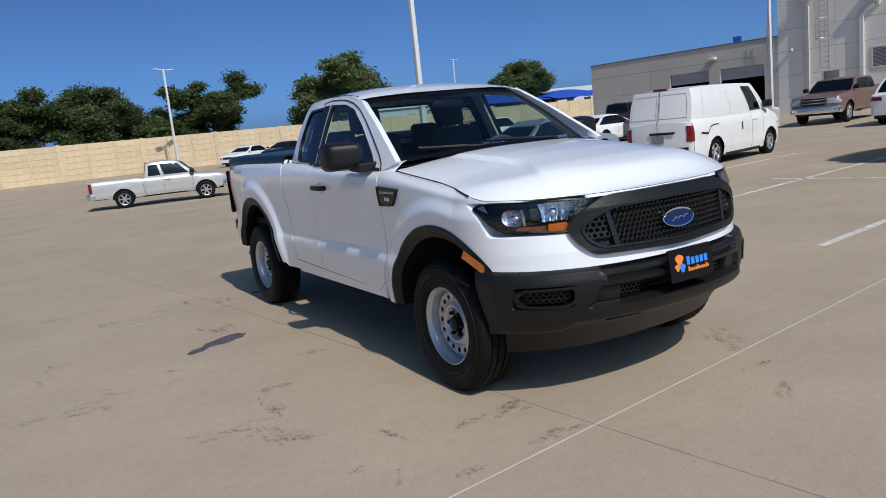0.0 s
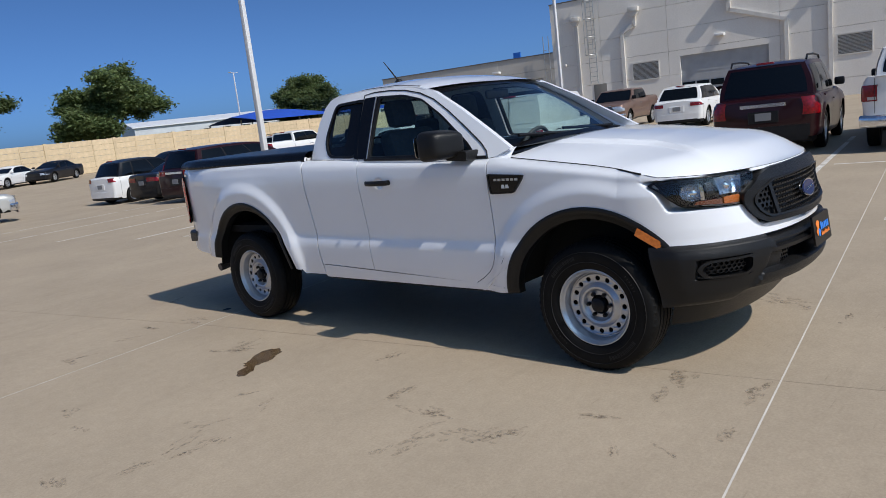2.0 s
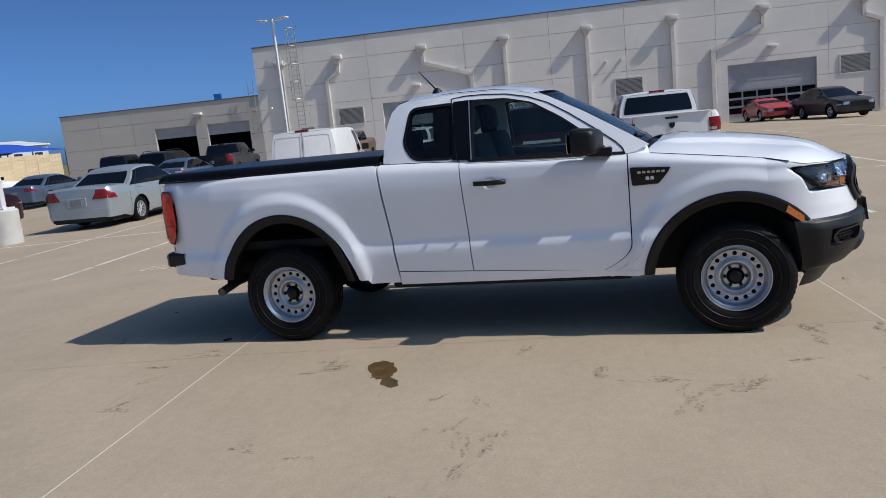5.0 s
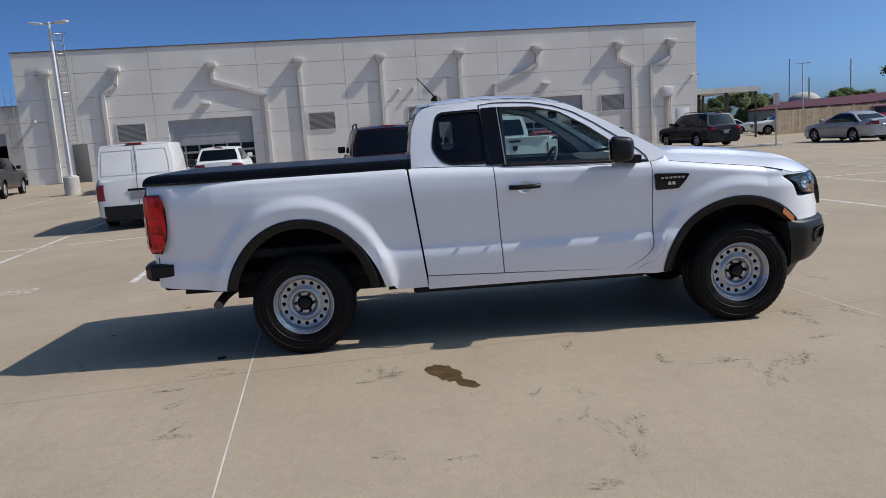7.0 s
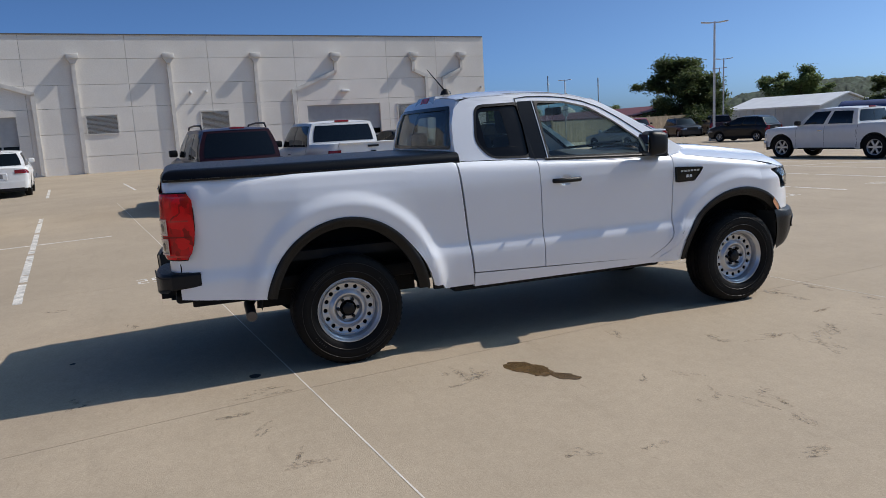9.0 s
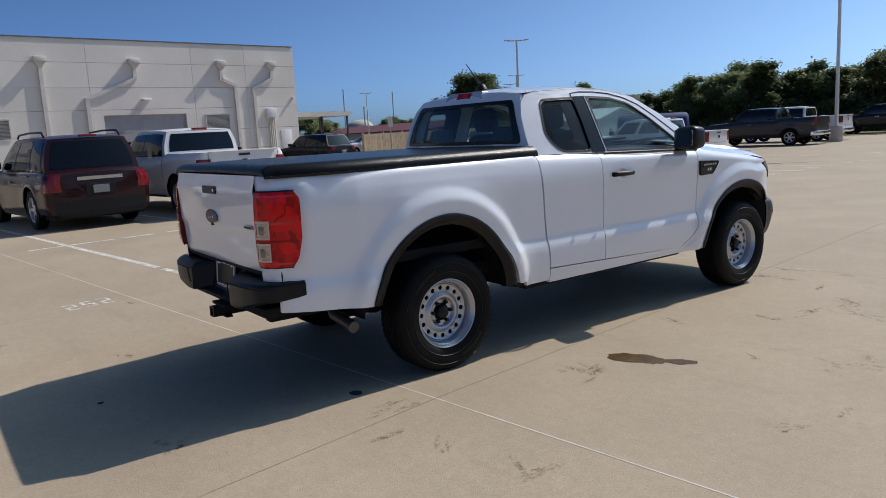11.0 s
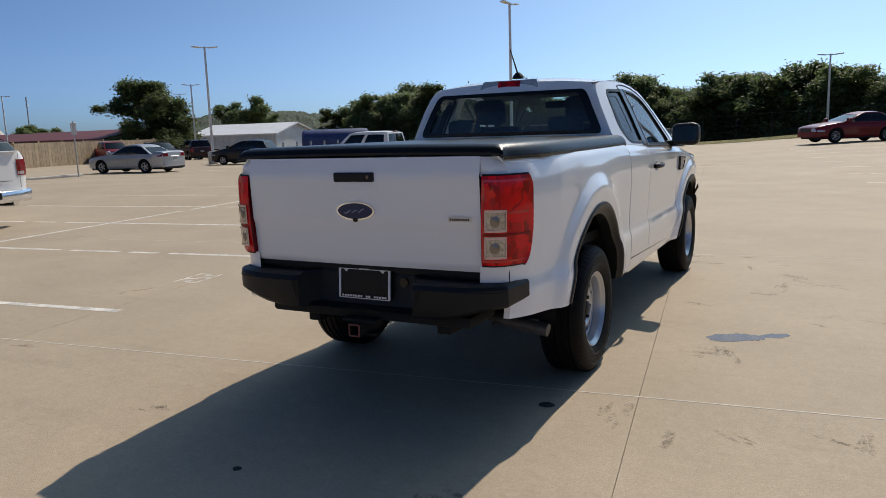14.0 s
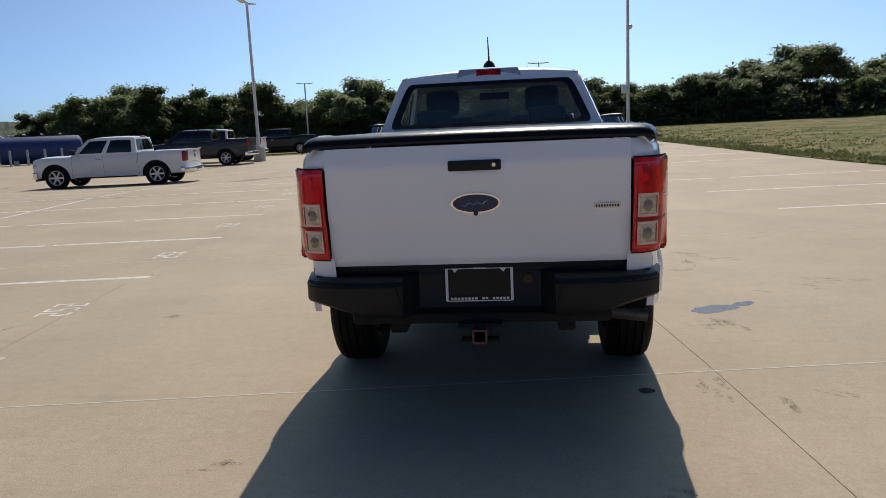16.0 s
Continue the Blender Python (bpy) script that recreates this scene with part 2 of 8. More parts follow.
def grid(f, nu, nv):
    """A surface f(a, b), a and b from 0 to 1, as (verts, faces)."""
    verts = [f(i / nu, j / nv) for i in range(nu + 1) for j in range(nv + 1)]
    faces = [(i * (nv + 1) + j, (i + 1) * (nv + 1) + j, (i + 1) * (nv + 1) + j + 1, i * (nv + 1) + j + 1) for i in range(nu) for j in range(nv)]
    return verts, faces


def both(*sets):
    """Several (verts, faces) as one."""
    vs, fs = [], []
    for v, f in sets:
        k = len(vs)
        vs += list(v)
        fs += [tuple(i + k for i in q) for q in f]
    return vs, fs


def mirrored(vf):
    return [(v[0], -v[1], v[2]) for v in vf[0]], [tuple(reversed(f)) for f in vf[1]]


def tube(points, r, n=10, closed_ends=True):
    """A round bar along points."""
    vs, fs = [], []
    pts = [Vector(p) for p in points]
    for i, p in enumerate(pts):
        d = (pts[min(i + 1, len(pts) - 1)] - pts[max(i - 1, 0)]).normalized()
        a = d.orthogonal().normalized() if abs(d.z) > 0.95 else d.cross(Vector((0, 0, 1))).normalized()
        b = d.cross(a)
        rr = r[i] if isinstance(r, (list, tuple)) else r
        vs += [p + a * rr * math.cos(2 * math.pi * k / n) + b * rr * math.sin(2 * math.pi * k / n) for k in range(n)]
    for i in range(len(pts) - 1):
        fs += [(i * n + k, i * n + (k + 1) % n, (i + 1) * n + (k + 1) % n, (i + 1) * n + k) for k in range(n)]
    if closed_ends:
        fs += [tuple(range(n)), tuple(range((len(pts) - 1) * n, len(pts) * n))]
    return vs, fs


def lathe(profile, n=48):
    """A ring round the y axis from (radius, y) pairs."""
    vs = [(r * math.cos(2 * math.pi * k / n), y, r * math.sin(2 * math.pi * k / n)) for r, y in profile for k in range(n)]
    fs = [(i * n + k, i * n + (k + 1) % n, (i + 1) * n + (k + 1) % n, (i + 1) * n + k) for i in range(len(profile) - 1) for k in range(n)]
    return vs, fs


def sheet(loops, place, depth=None, fine=None):
    """A flat outline with holes, laid onto place(a, b); depth: gives it a back at place(a, b, depth) and rims; fine: cuts it up, so that it follows a curved place."""
    from mathutils.geometry import tessellate_polygon
    flat = [p for loop in loops for p in loop]
    tris = [tuple(t) for t in tessellate_polygon([[Vector((p[0], p[1], 0)) for p in loop] for loop in loops])]
    if fine:
        bm = bmesh.new()
        pts = [bm.verts.new((p[0], p[1], 0)) for p in flat]
        for t in tris:
            if len(set(t)) == 3:
                try:
                    bm.faces.new([pts[i] for i in t])
                except ValueError:
                    pass
        for _ in range(5):
            cut = [e for e in bm.edges if e.calc_length() > fine]
            if not cut:
                break
            bmesh.ops.subdivide_edges(bm, edges=cut, cuts=1, use_grid_fill=False)
            bmesh.ops.triangulate(bm, faces=bm.faces[:])
        bm.verts.index_update()
        flat = [(w.co.x, w.co.y) for w in bm.verts]
        tris = [tuple(w.index for w in f.verts) for f in bm.faces]
        rim = [tuple(w.index for w in e.verts) for e in bm.edges if len(e.link_faces) == 1]
        bm.free()
    else:
        rim, o = [], 0
        for loop in loops:
            rim += [(o + i, o + (i + 1) % len(loop)) for i in range(len(loop))]
            o += len(loop)
    vs = [place(*p) for p in flat]
    fs = list(tris)
    if depth is not None:
        k = len(flat)
        vs += [place(p[0], p[1], depth) for p in flat]
        fs += [tuple(reversed([i + k for i in t])) for t in tris]
        fs += [(a, b, b + k, a + k) for a, b in rim]
    return vs, fs


def rounded(points, r, n=4):
    """Rounds the corners of a closed outline."""
    out, m = [], len(points)
    for i in range(m):
        p, a, b = Vector(points[i]), Vector(points[i - 1]), Vector(points[(i + 1) % m])
        d1, d2 = (a - p), (b - p)
        q = min(r, d1.length * 0.45, d2.length * 0.45)
        s, e = p + d1.normalized() * q, p + d2.normalized() * q
        for k in range(n + 1):
            t = k / n
            w = s * (1 - t) ** 2 + p * 2 * t * (1 - t) + e * t * t
            out.append((w.x, w.y))
    return out


def lerp(table, x):
    """Piecewise-smooth lookup in rows of (x, value)."""
    if x <= table[0][0]:
        return table[0][1]
    for (a, p), (b, q) in zip(table, table[1:]):
        if x <= b:
            t = (x - a) / (b - a)
            return p + (q - p) * t
    return table[-1][1]


def smooth(a, b, x):
    t = min(1, max(0, (x - a) / (b - a)))
    return t * t * (3 - 2 * t)


def ring(r, n, cx=0.0, cy=0.0, a0=0.0):
    return [(cx + r * math.cos(a0 + 2 * math.pi * k / n), cy + r * math.sin(a0 + 2 * math.pi * k / n)) for k in range(n)]

# ---- ground, pavement and joints ----
CONCRETE = concrete_mat("tan_concrete", (0.395, 0.322, 0.237))
EARTH = mat("dry_grassland", (0.15, 0.13, 0.06), 0.95, noise_scale=0.05, amount=0.35, fine=0.3, fine_scale=1.5)
def verge_mat(name, green, straw, soil):
    """Patchy mown grass: green and straw in uneven patches, bare soil here and there."""
    m = bpy.data.materials.new(name)
    m.use_nodes = True
    n, l = m.node_tree.nodes, m.node_tree.links
    b = n["Principled BSDF"]
    b.inputs["Roughness"].default_value, b.inputs["Specular IOR Level"].default_value = 0.95, 0.1
    g = n.new("ShaderNodeNewGeometry").outputs["Position"]

    def field(scale, detail, lo, hi):
        t = n.new("ShaderNodeTexNoise")
        t.inputs["Scale"].default_value, t.inputs["Detail"].default_value, t.inputs["Roughness"].default_value = scale, detail, 0.65
        l.new(g, t.inputs["Vector"])
        r = n.new("ShaderNodeMapRange")
        r.inputs[1].default_value, r.inputs[2].default_value = lo, hi
        l.new(t.outputs[0], r.inputs[0])
        return r.outputs[0]

    def blend(f, a, c):
        mx = n.new("ShaderNodeMix")
        mx.data_type = "RGBA"
        l.new(f, mx.inputs[0])
        for k, v in ((6, a), (7, c)):
            if isinstance(v, tuple):
                mx.inputs[k].default_value = (*v, 1)
            else:
                l.new(v, mx.inputs[k])
        return mx.outputs[2]

    base = blend(field(0.55, 8, 0.42, 0.56), green, straw)
    base = blend(field(0.9, 6, 0.60, 0.68), base, soil)
    fine = field(9, 6, 0.3, 0.7)
    dk = n.new("ShaderNodeMapRange")
    dk.inputs[3].default_value, dk.inputs[4].default_value = 0.6, 1.3
    l.new(fine, dk.inputs[0])
    sc_ = n.new("ShaderNodeVectorMath")
    sc_.operation = "SCALE"
    l.new(base, sc_.inputs[0]), l.new(dk.outputs[0], sc_.inputs["Scale"]), l.new(sc_.outputs[0], b.inputs["Base Color"])
    bp = n.new("ShaderNodeBump")
    bp.inputs["Strength"].default_value, bp.inputs["Distance"].default_value = 0.9, 0.03
    l.new(fine, bp.inputs["Height"]), l.new(bp.outputs[0], b.inputs["Normal"])
    return m


GRASS = verge_mat("mown_grass", (0.105, 0.125, 0.042), (0.225, 0.185, 0.090), (0.33, 0.26, 0.18))
JDARK = mat("joint_dark", (0.20, 0.175, 0.15), 0.9)
JLIGHT = mat("joint_sealant", (0.62, 0.58, 0.52), 0.8, noise_scale=3, amount=0.15)
LINEP = mat("worn_line_paint", (0.58, 0.55, 0.50), 0.75, noise_scale=7, amount=0.30, fine=0.22, fine_scale=40)


def draped(u0, u1, v0, v1, step, dz):
    nu, nv = max(1, round((u1 - u0) / step)), max(1, round((v1 - v0) / step))
    return grid(lambda a, b: LOT @ Vector((u0 + a * (u1 - u0), v0 + b * (v1 - v0), rise(u0 + a * (u1 - u0), v0 + b * (v1 - v0)) + dz)), nu, nv)


def far_rise(r, a):
    u, v = r * math.cos(a), r * math.sin(a)
    return LOT @ Vector((u, v, rise(max(-60, min(70, u)), max(-70, min(80, v))) - 0.05))


part("ground", grid(lambda a, b: far_rise(2 + 1600 * a ** 3, 2 * math.pi * b), 60, 72), EARTH)
tagged(bpy.data.objects["ground"], "dry grassland reaching away round the paved lot", "ground", kind="structure")

PITCH, U0, V0 = 4.53, 2.46, 2.2
EDGE_U = -6.7
pavement = thing("pavement", Matrix.Identity(4), "light tan concrete parking lot with sawn joints and scuffs", "pavement", kind="structure")
U_LINES = [EDGE_U] + [U0 + PITCH * k for k in range(-2, 5)]
V_LINES = [V0 + PITCH * k for k in range(-4, 6)]
# far slabs in one sheet each, round the slabs that are laid singly
for a, b, c, d in ((U_LINES[-1], 70, -70, 60.2), (EDGE_U, U_LINES[-1], V_LINES[-1], 60.2), (EDGE_U, U_LINES[-1], -42, V_LINES[0])):
    ob = part("outer_paving", draped(a + 0.004, b, c + 0.004, d - 0.004, 2.5, 0.0), CONCRETE, pavement)
    ob["kind"] = "stuff"
part("joint_bed", draped(EDGE_U, U_LINES[-1], V_LINES[0], V_LINES[-1], 2.265, -0.010), JDARK, pavement)

# ---- painted stall lines ----
def stripe(u0, u1, v, width=0.10, along_u=True):
    """One worn painted line, broken where traffic has rubbed it away."""
    rnd = random.Random(round(u0 * 31 + v * 17))
    vs, fs = [], []
    t = u0
    while t < u1:
        e = min(u1, t + rnd.uniform(0.35, 1.8))
        k = len(vs)
        for s, q in ((t, -1), (e, -1), (e, 1), (t, 1)):
            w = width / 2 * rnd.uniform(0.8, 1.0)
            a, b = (s, v + q * w) if along_u else (v + q * w, s)
            vs.append(LOT @ Vector((a, b, rise(a, b) + 0.0016)))
        fs.append((k, k + 1, k + 2, k + 3))
        t = e + (rnd.uniform(0.03, 0.30) if rnd.random() < 0.5 else 0.002)
    ob = part("parking_line", (vs, fs), LINEP, None, smooth=False)
    return tagged(ob, "worn white painted parking line on concrete", "road marking", "stall lines", "structure")


for k in range(-9, 8):
    v = 3.15 + 2.66 * k
    v += 0.09 * max(0.0, v - 8)
    stripe(6.85, 12.15, v)
    stripe(12.2, 17.5, v)
    if -9 <= k <= 6:
        stripe(25.5, 31.0, v)
for k in range(0, 11):
    stripe(-6.3, -1.0, 0.25 - 2.66 * k)
stripe(-17.0, 18.8, 12.15, along_u=False)


def stall_mark(u, v):
    """A worn stencilled stall mark: three figures as plain strokes."""
    vs, fs = [], []
    for k in range(3):
        for du, dv, a, b in ((0.0, 0.0, 0.03, 0.11), (0.13, 0.0, 0.03, 0.11), (0.26, 0.0, 0.03, 0.11), (0.03, 0.08 * (k % 2), 0.10, 0.03), (0.16, 0.08 * ((k + 1) % 2), 0.10, 0.03)):
            q = len(vs)
            u0, v0 = u - 0.15 + du, v + 0.20 - 0.16 * k - dv
            vs += [LOT @ Vector((s_, t_, rise(s_, t_) + 0.0018)) for s_, t_ in ((u0, v0), (u0 + a, v0), (u0 + a, v0 - b), (u0, v0 - b))]
            fs.append((q, q + 1, q + 2, q + 3))
    ob = part("stall_marking", (vs, fs), LINEP, None, smooth=False)
    return tagged(ob, "worn white stencilled mark in a parking stall", "road marking", "stall marks", "structure")


for k in range(-6, 5):
    stall_mark(7.12, 1.80 + 2.66 * k + 0.09 * max(0.0, 1.80 + 2.66 * k - 8))

# stains and scuffs on the concrete
STAIN = mat("oil_stain", (0.105, 0.066, 0.030), 0.20, noise_scale=9, amount=0.3)


def worn_mat(name, color, scale, lo, hi):
    """A thin dirty film, broken up so that the concrete shows through it."""
    m = mat(name, color, 0.8, noise_scale=22, amount=0.2)
    n, l = m.node_tree.nodes, m.node_tree.links
    t, r, clear_, mx = n.new("ShaderNodeTexNoise"), n.new("ShaderNodeMapRange"), n.new("ShaderNodeBsdfTransparent"), n.new("ShaderNodeMixShader")
    t.inputs["Scale"].default_value, t.inputs["Detail"].default_value, t.inputs["Roughness"].default_value = scale, 5, 0.7
    r.inputs[1].default_value, r.inputs[2].default_value = lo, hi
    l.new(n.new("ShaderNodeNewGeometry").outputs["Position"], t.inputs["Vector"])
    l.new(t.outputs[0], r.inputs[0]), l.new(r.outputs[0], mx.inputs[0])
    l.new(clear_.outputs[0], mx.inputs[1]), l.new(n["Principled BSDF"].outputs[0], mx.inputs[2]), l.new(mx.outputs[0], n["Material Output"].inputs[0])
    return m


SCUFF = worn_mat("rubbed_stain", (0.275, 0.221, 0.160), 30, 0.42, 1.0)
SCUFF2 = worn_mat("dark_rubbed_stain", (0.225, 0.181, 0.134), 38, 0.44, 1.0)


def blot(name, x, y, rx, ry, turn, seed, material, label, wobble=0.35, n=28):
    rnd = random.Random(seed)
    ph = [rnd.uniform(0, 6.28) for _ in range(4)]
    pts = []
    for k in range(n):
        a = 2 * math.pi * k / n
        q = 1 + wobble * (0.5 * math.sin(2 * a + ph[0]) + 0.35 * math.sin(3 * a + ph[1]) + 0.3 * math.sin(5 * a + ph[2]) + 0.15 * math.sin(9 * a + ph[3]))
        pts.append(pose(x, y, ground_z(x, y) + 0.0020 + 0.0008 * (seed % 3), 0, 0, turn) @ Vector((rx * q * math.cos(a), ry * q * math.sin(a), 0)))
    ob = part(name, (pts, [tuple(range(n))]), material, None, smooth=False)
    return tagged(ob, label, "stain", kind="structure")


def puddle(name, lobes, material, label, n=64, seed=3):
    """A stain whose outline runs round several lobes (x, y, radius)."""
    cx, cy = sum(q[0] for q in lobes) / len(lobes), sum(q[1] for q in lobes) / len(lobes)
    pts = []
    for k in range(n):
        a = 2 * math.pi * k / n
        r = 0.45
        while r > 0.01:
            x, y = cx + r * math.cos(a), cy + r * math.sin(a)
            if sum((q[2] / max(0.004, math.hypot(x - q[0], y - q[1]))) ** 4 for q in lobes) > 1 + 0.9 * noise.noise((x * 30, y * 30, seed)):
                break
            r -= 0.004
        pts.append((cx + r * math.cos(a), cy + r * math.sin(a), ground_z(cx, cy) + 0.0012))
    ob = part(name, (pts + [(cx, cy, ground_z(cx, cy) + 0.0012)], [(k, (k + 1) % n, n) for k in range(n)]), material, None, smooth=False)
    return tagged(ob, label, "stain", kind="structure")


puddle("oil_stain", [(1.345, 5.70, 0.085), (1.25, 5.645, 0.085), (1.15, 5.61, 0.060), (1.03, 5.53, 0.055), (0.975, 5.48, 0.042)], STAIN, "dark brown wet oil stain on tan concrete")
blot("tyre_mark", 2.01, 7.27, 0.045, 0.035, 0, 6, DARK, "small dark spot on tan concrete", 0.1)
blot("tyre_mark", 3.03, 8.47, 0.022, 0.020, 0, 9, DARK, "small dark spot on tan concrete", 0.1)


def scuff(x, y, size, seed):
    """A rubbed mark: a loose bundle of soft streaks."""
    rnd = random.Random(seed)
    turn = radians(rnd.uniform(-35, 35) + (0 if seed % 3 else 80))
    vs, fs = [], []
    for _ in range(rnd.randint(5, 9)):
        cx, cy = rnd.gauss(0, size * 0.5), rnd.gauss(0, size * 0.22)
        ln, w = size * rnd.uniform(0.18, 0.60), size * rnd.uniform(0.06, 0.16)
        bend, k = rnd.uniform(-0.5, 0.5), len(vs)
        ring_ = [(ln * math.cos(q) + cx, w * math.sin(q) * (1 + 0.5 * math.sin(3 * q + bend * 9)) + cy + bend * w * math.cos(q) ** 2) for q in [2 * math.pi * i / 10 for i in range(10)]]
        z = 0.0007 + 0.00012 * (len(fs) % 9)
        vs += [(lambda p, q: (p, q, ground_z(p, q) + z))(x + a * math.cos(turn) - b * math.sin(turn), y + a * math.sin(turn) + b * math.cos(turn)) for a, b in ring_]
        fs.append(tuple(range(k, k + 10)))
    ob = part("scuff_mark", (vs, fs), (SCUFF, SCUFF, SCUFF2)[seed % 3], None, smooth=False)
    return tagged(ob, "faint grey rubbed scuff on tan concrete", "stain", "scuffs", "structure")


SCUFFS = [(1.27, 5.98, 0.16), (0.75, 5.14, 0.10), (0.70, 4.88, 0.09), (0.07, 5.98, 0.09), (0.36, 5.0, 0.12), (0.27, 4.71, 0.10), (-0.04, 5.67, 0.11), (0.13, 4.73, 0.10), (-0.1, 4.8, 0.11), (-0.39, 5.04, 0.10), (1.25, 4.25, 0.16), (1.63, 4.77, 0.12), (1.05, 3.86, 0.16), (0.82, 3.79, 0.15), (1.0, 3.42, 0.16), (1.38, 3.14, 0.14),
    (1.99, 2.55, 0.17), (3.36, 2.45, 0.09), (3.61, 2.93, 0.22), (2.01, 2.97, 0.20), (1.1, 2.86, 0.07), (1.19, 2.65, 0.06), (1.44, 2.49, 0.12), (3.13, 2.17, 0.14), (0.93, 3.55, 0.12), (0.81, 3.76, 0.08), (0.18, 4.85, 0.12)]
SCUFFS += [(1.66, 7.22, 0.16), (2.09, 8.33, 0.14), (1.36, 6.05, 0.18), (1.36, 7.47, 0.12), (1.06, 7.32, 0.12), (0.69, 7.17, 0.11), (0.57, 7.20, 0.12), (5.82, 7.62, 0.10), (3.94, 8.14, 0.14), (6.61, 5.99, 0.15), (-0.6, 6.6, 0.12), (0.2, 8.0, 0.12), (5.1, 8.9, 0.12), (-0.9, 4.1, 0.12), (0.1, 2.6, 0.11), (4.6, 1.5, 0.12), (6.4, 3.9, 0.14), (5.4, 5.6, 0.12)]
for i, (x, y, size) in enumerate(SCUFFS):
    scuff(x, y, size, i)

part("grass_verge", both(grid(lambda a, b: LOT @ Vector((EDGE_U - 40 * a ** 1.5 - 0.25 * math.sin(b * 90) * (a == 0) * 0.3, -70 + 110 * b, rise(EDGE_U - 40 * a, -70 + 110 * b) + 0.02 + 0.6 * a + 0.03 * noise.noise((a * 30, b * 80, 0)))), 24, 80),
    draped(EDGE_U, 30, -75, -42, 2.5, 0.02)), GRASS)
tagged(bpy.data.objects["grass_verge"], "dry patchy mown grass verge beside the concrete", "grass", kind="structure")

# ---- the workshop building ----
TILT = mat("tilt_wall_paint", (0.75, 0.71, 0.648), 0.8, noise_scale=0.4, amount=0.05, fine=0.04, fine_scale=14, bump=0.1, bump_scale=120, per_piece=0.03)
TRIMB = mat("coping_metal", (0.13, 0.125, 0.115), 0.5, noise_scale=2, amount=0.1)
DOWNP = mat("downspout_metal", (0.64, 0.61, 0.56), 0.5, noise_scale=3, amount=0.08)
DOORG = mat("overhead_door_paint", (0.36, 0.37, 0.38), 0.5, noise_scale=2, amount=0.08)
# near-black colour painted in for the shade behind the open doors
VOID = mat("unlit_interior", (0.02, 0.02, 0.021), 0.9, noise_scale=0.6, amount=0.5)
VENTM = mat("louvre_metal", (0.17, 0.16, 0.145), 0.6)
LAMPH = mat("wall_lamp_housing", (0.75, 0.74, 0.72), 0.4)
GALV = mat("galvanised_steel", (0.42, 0.42, 0.41), 0.45, metal=0.6, noise_scale=5, amount=0.2)
WU = 46.8


def wall_with_doors(v0, v1, z1, doors, columns, rows):
    """Panels of a tilt-up wall facing the lot: each panel a slab with its own edges, doors left open."""
    cuts = sorted(set([v0, v1] + [c for c in columns if v0 < c < v1] + [q for d in doors for q in d[:2]]))
    levels = sorted(set([-0.6] + [r for r in rows if r < z1] + [z1] + [d[2] for d in doors]))
    out = []
    for a, b in zip(cuts, cuts[1:]):
        for c, d in zip(levels, levels[1:]):
            if any(q[0] <= (a + b) / 2 <= q[1] and (c + d) / 2 < q[2] for q in doors):
                continue
            ea = 0.008 if a in columns else 0.0
            eb = 0.008 if b in columns else 0.0
            ec = 0.008 if c in rows else 0.0
            ed = 0.008 if d in rows else 0.0
            out.append((a + ea, b - eb, c + ec, d - ed))
    return out


TILT2 = mat("wing_wall_paint", (0.50, 0.47, 0.42), 0.8, noise_scale=0.4, amount=0.05, fine=0.04, fine_scale=14, bump=0.1, bump_scale=120, per_piece=0.03)


def slab_panel(parent, a, b, c, d, u=WU, paint_=TILT):
    part("wall_panel", box(u, u + 0.2, a, b, c, d), paint_, parent, smooth=False)


def overhead_door(parent, a, b, top, bottom, glazed, u):
    door = part("overhead_door", box(u + 0.16, u + 0.2, a, b, bottom, top), DOORG, parent, "ribbed grey sectional door", smooth=False)
    z = top
    while z - 0.5 > bottom - 0.05:
        z -= 0.53
        part("door_rib", box(u + 0.145, u + 0.162, a, b, max(z, bottom), max(z, bottom) + 0.03), DOORG, door, smooth=False)
    for z0 in glazed:
        n = 6
        w = (b - a) / n
        for k in range(n):
            part("door_pane", box(u + 0.145, u + 0.158, a + k * w + 0.05, a + (k + 1) * w - 0.05, z0, z0 + 0.36), CARGLASS, door, smooth=False)
    return door


def downspout(parent, vh, path, u):
    """Scupper head with a boxed spout that steps sideways on its way down."""
    head = part("downspout", box(u - 0.42, u - 0.002, vh - 0.33, vh + 0.33, 6.62, 6.92, 0.02), DOWNP, parent, "conductor head and boxed downspout")
    part("funnel", sheet([[(vh - 0.30, 6.62), (vh + 0.30, 6.62), (vh + 0.12, 6.35), (vh - 0.12, 6.35)]], lambda a, b, d=0.0: (u - 0.03 - d, a, b), 0.3), DOWNP, head, smooth=False)
    pts = [(vh, 6.4)] + path
    for (a, c), (b, d) in zip(pts, pts[1:]):
        dv, dz = b - a, d - c
        ln = math.hypot(dv, dz)
        bm = box(-0.15, 0.0, -0.11, 0.11, 0, ln + 0.10)
        moved(bm, pose(u - 0.005, a, c + 0.05) @ Matrix.Rotation(math.atan2(-dv, dz), 4, "X"))
        part("spout_run", bm, DOWNP, head, smooth=False)


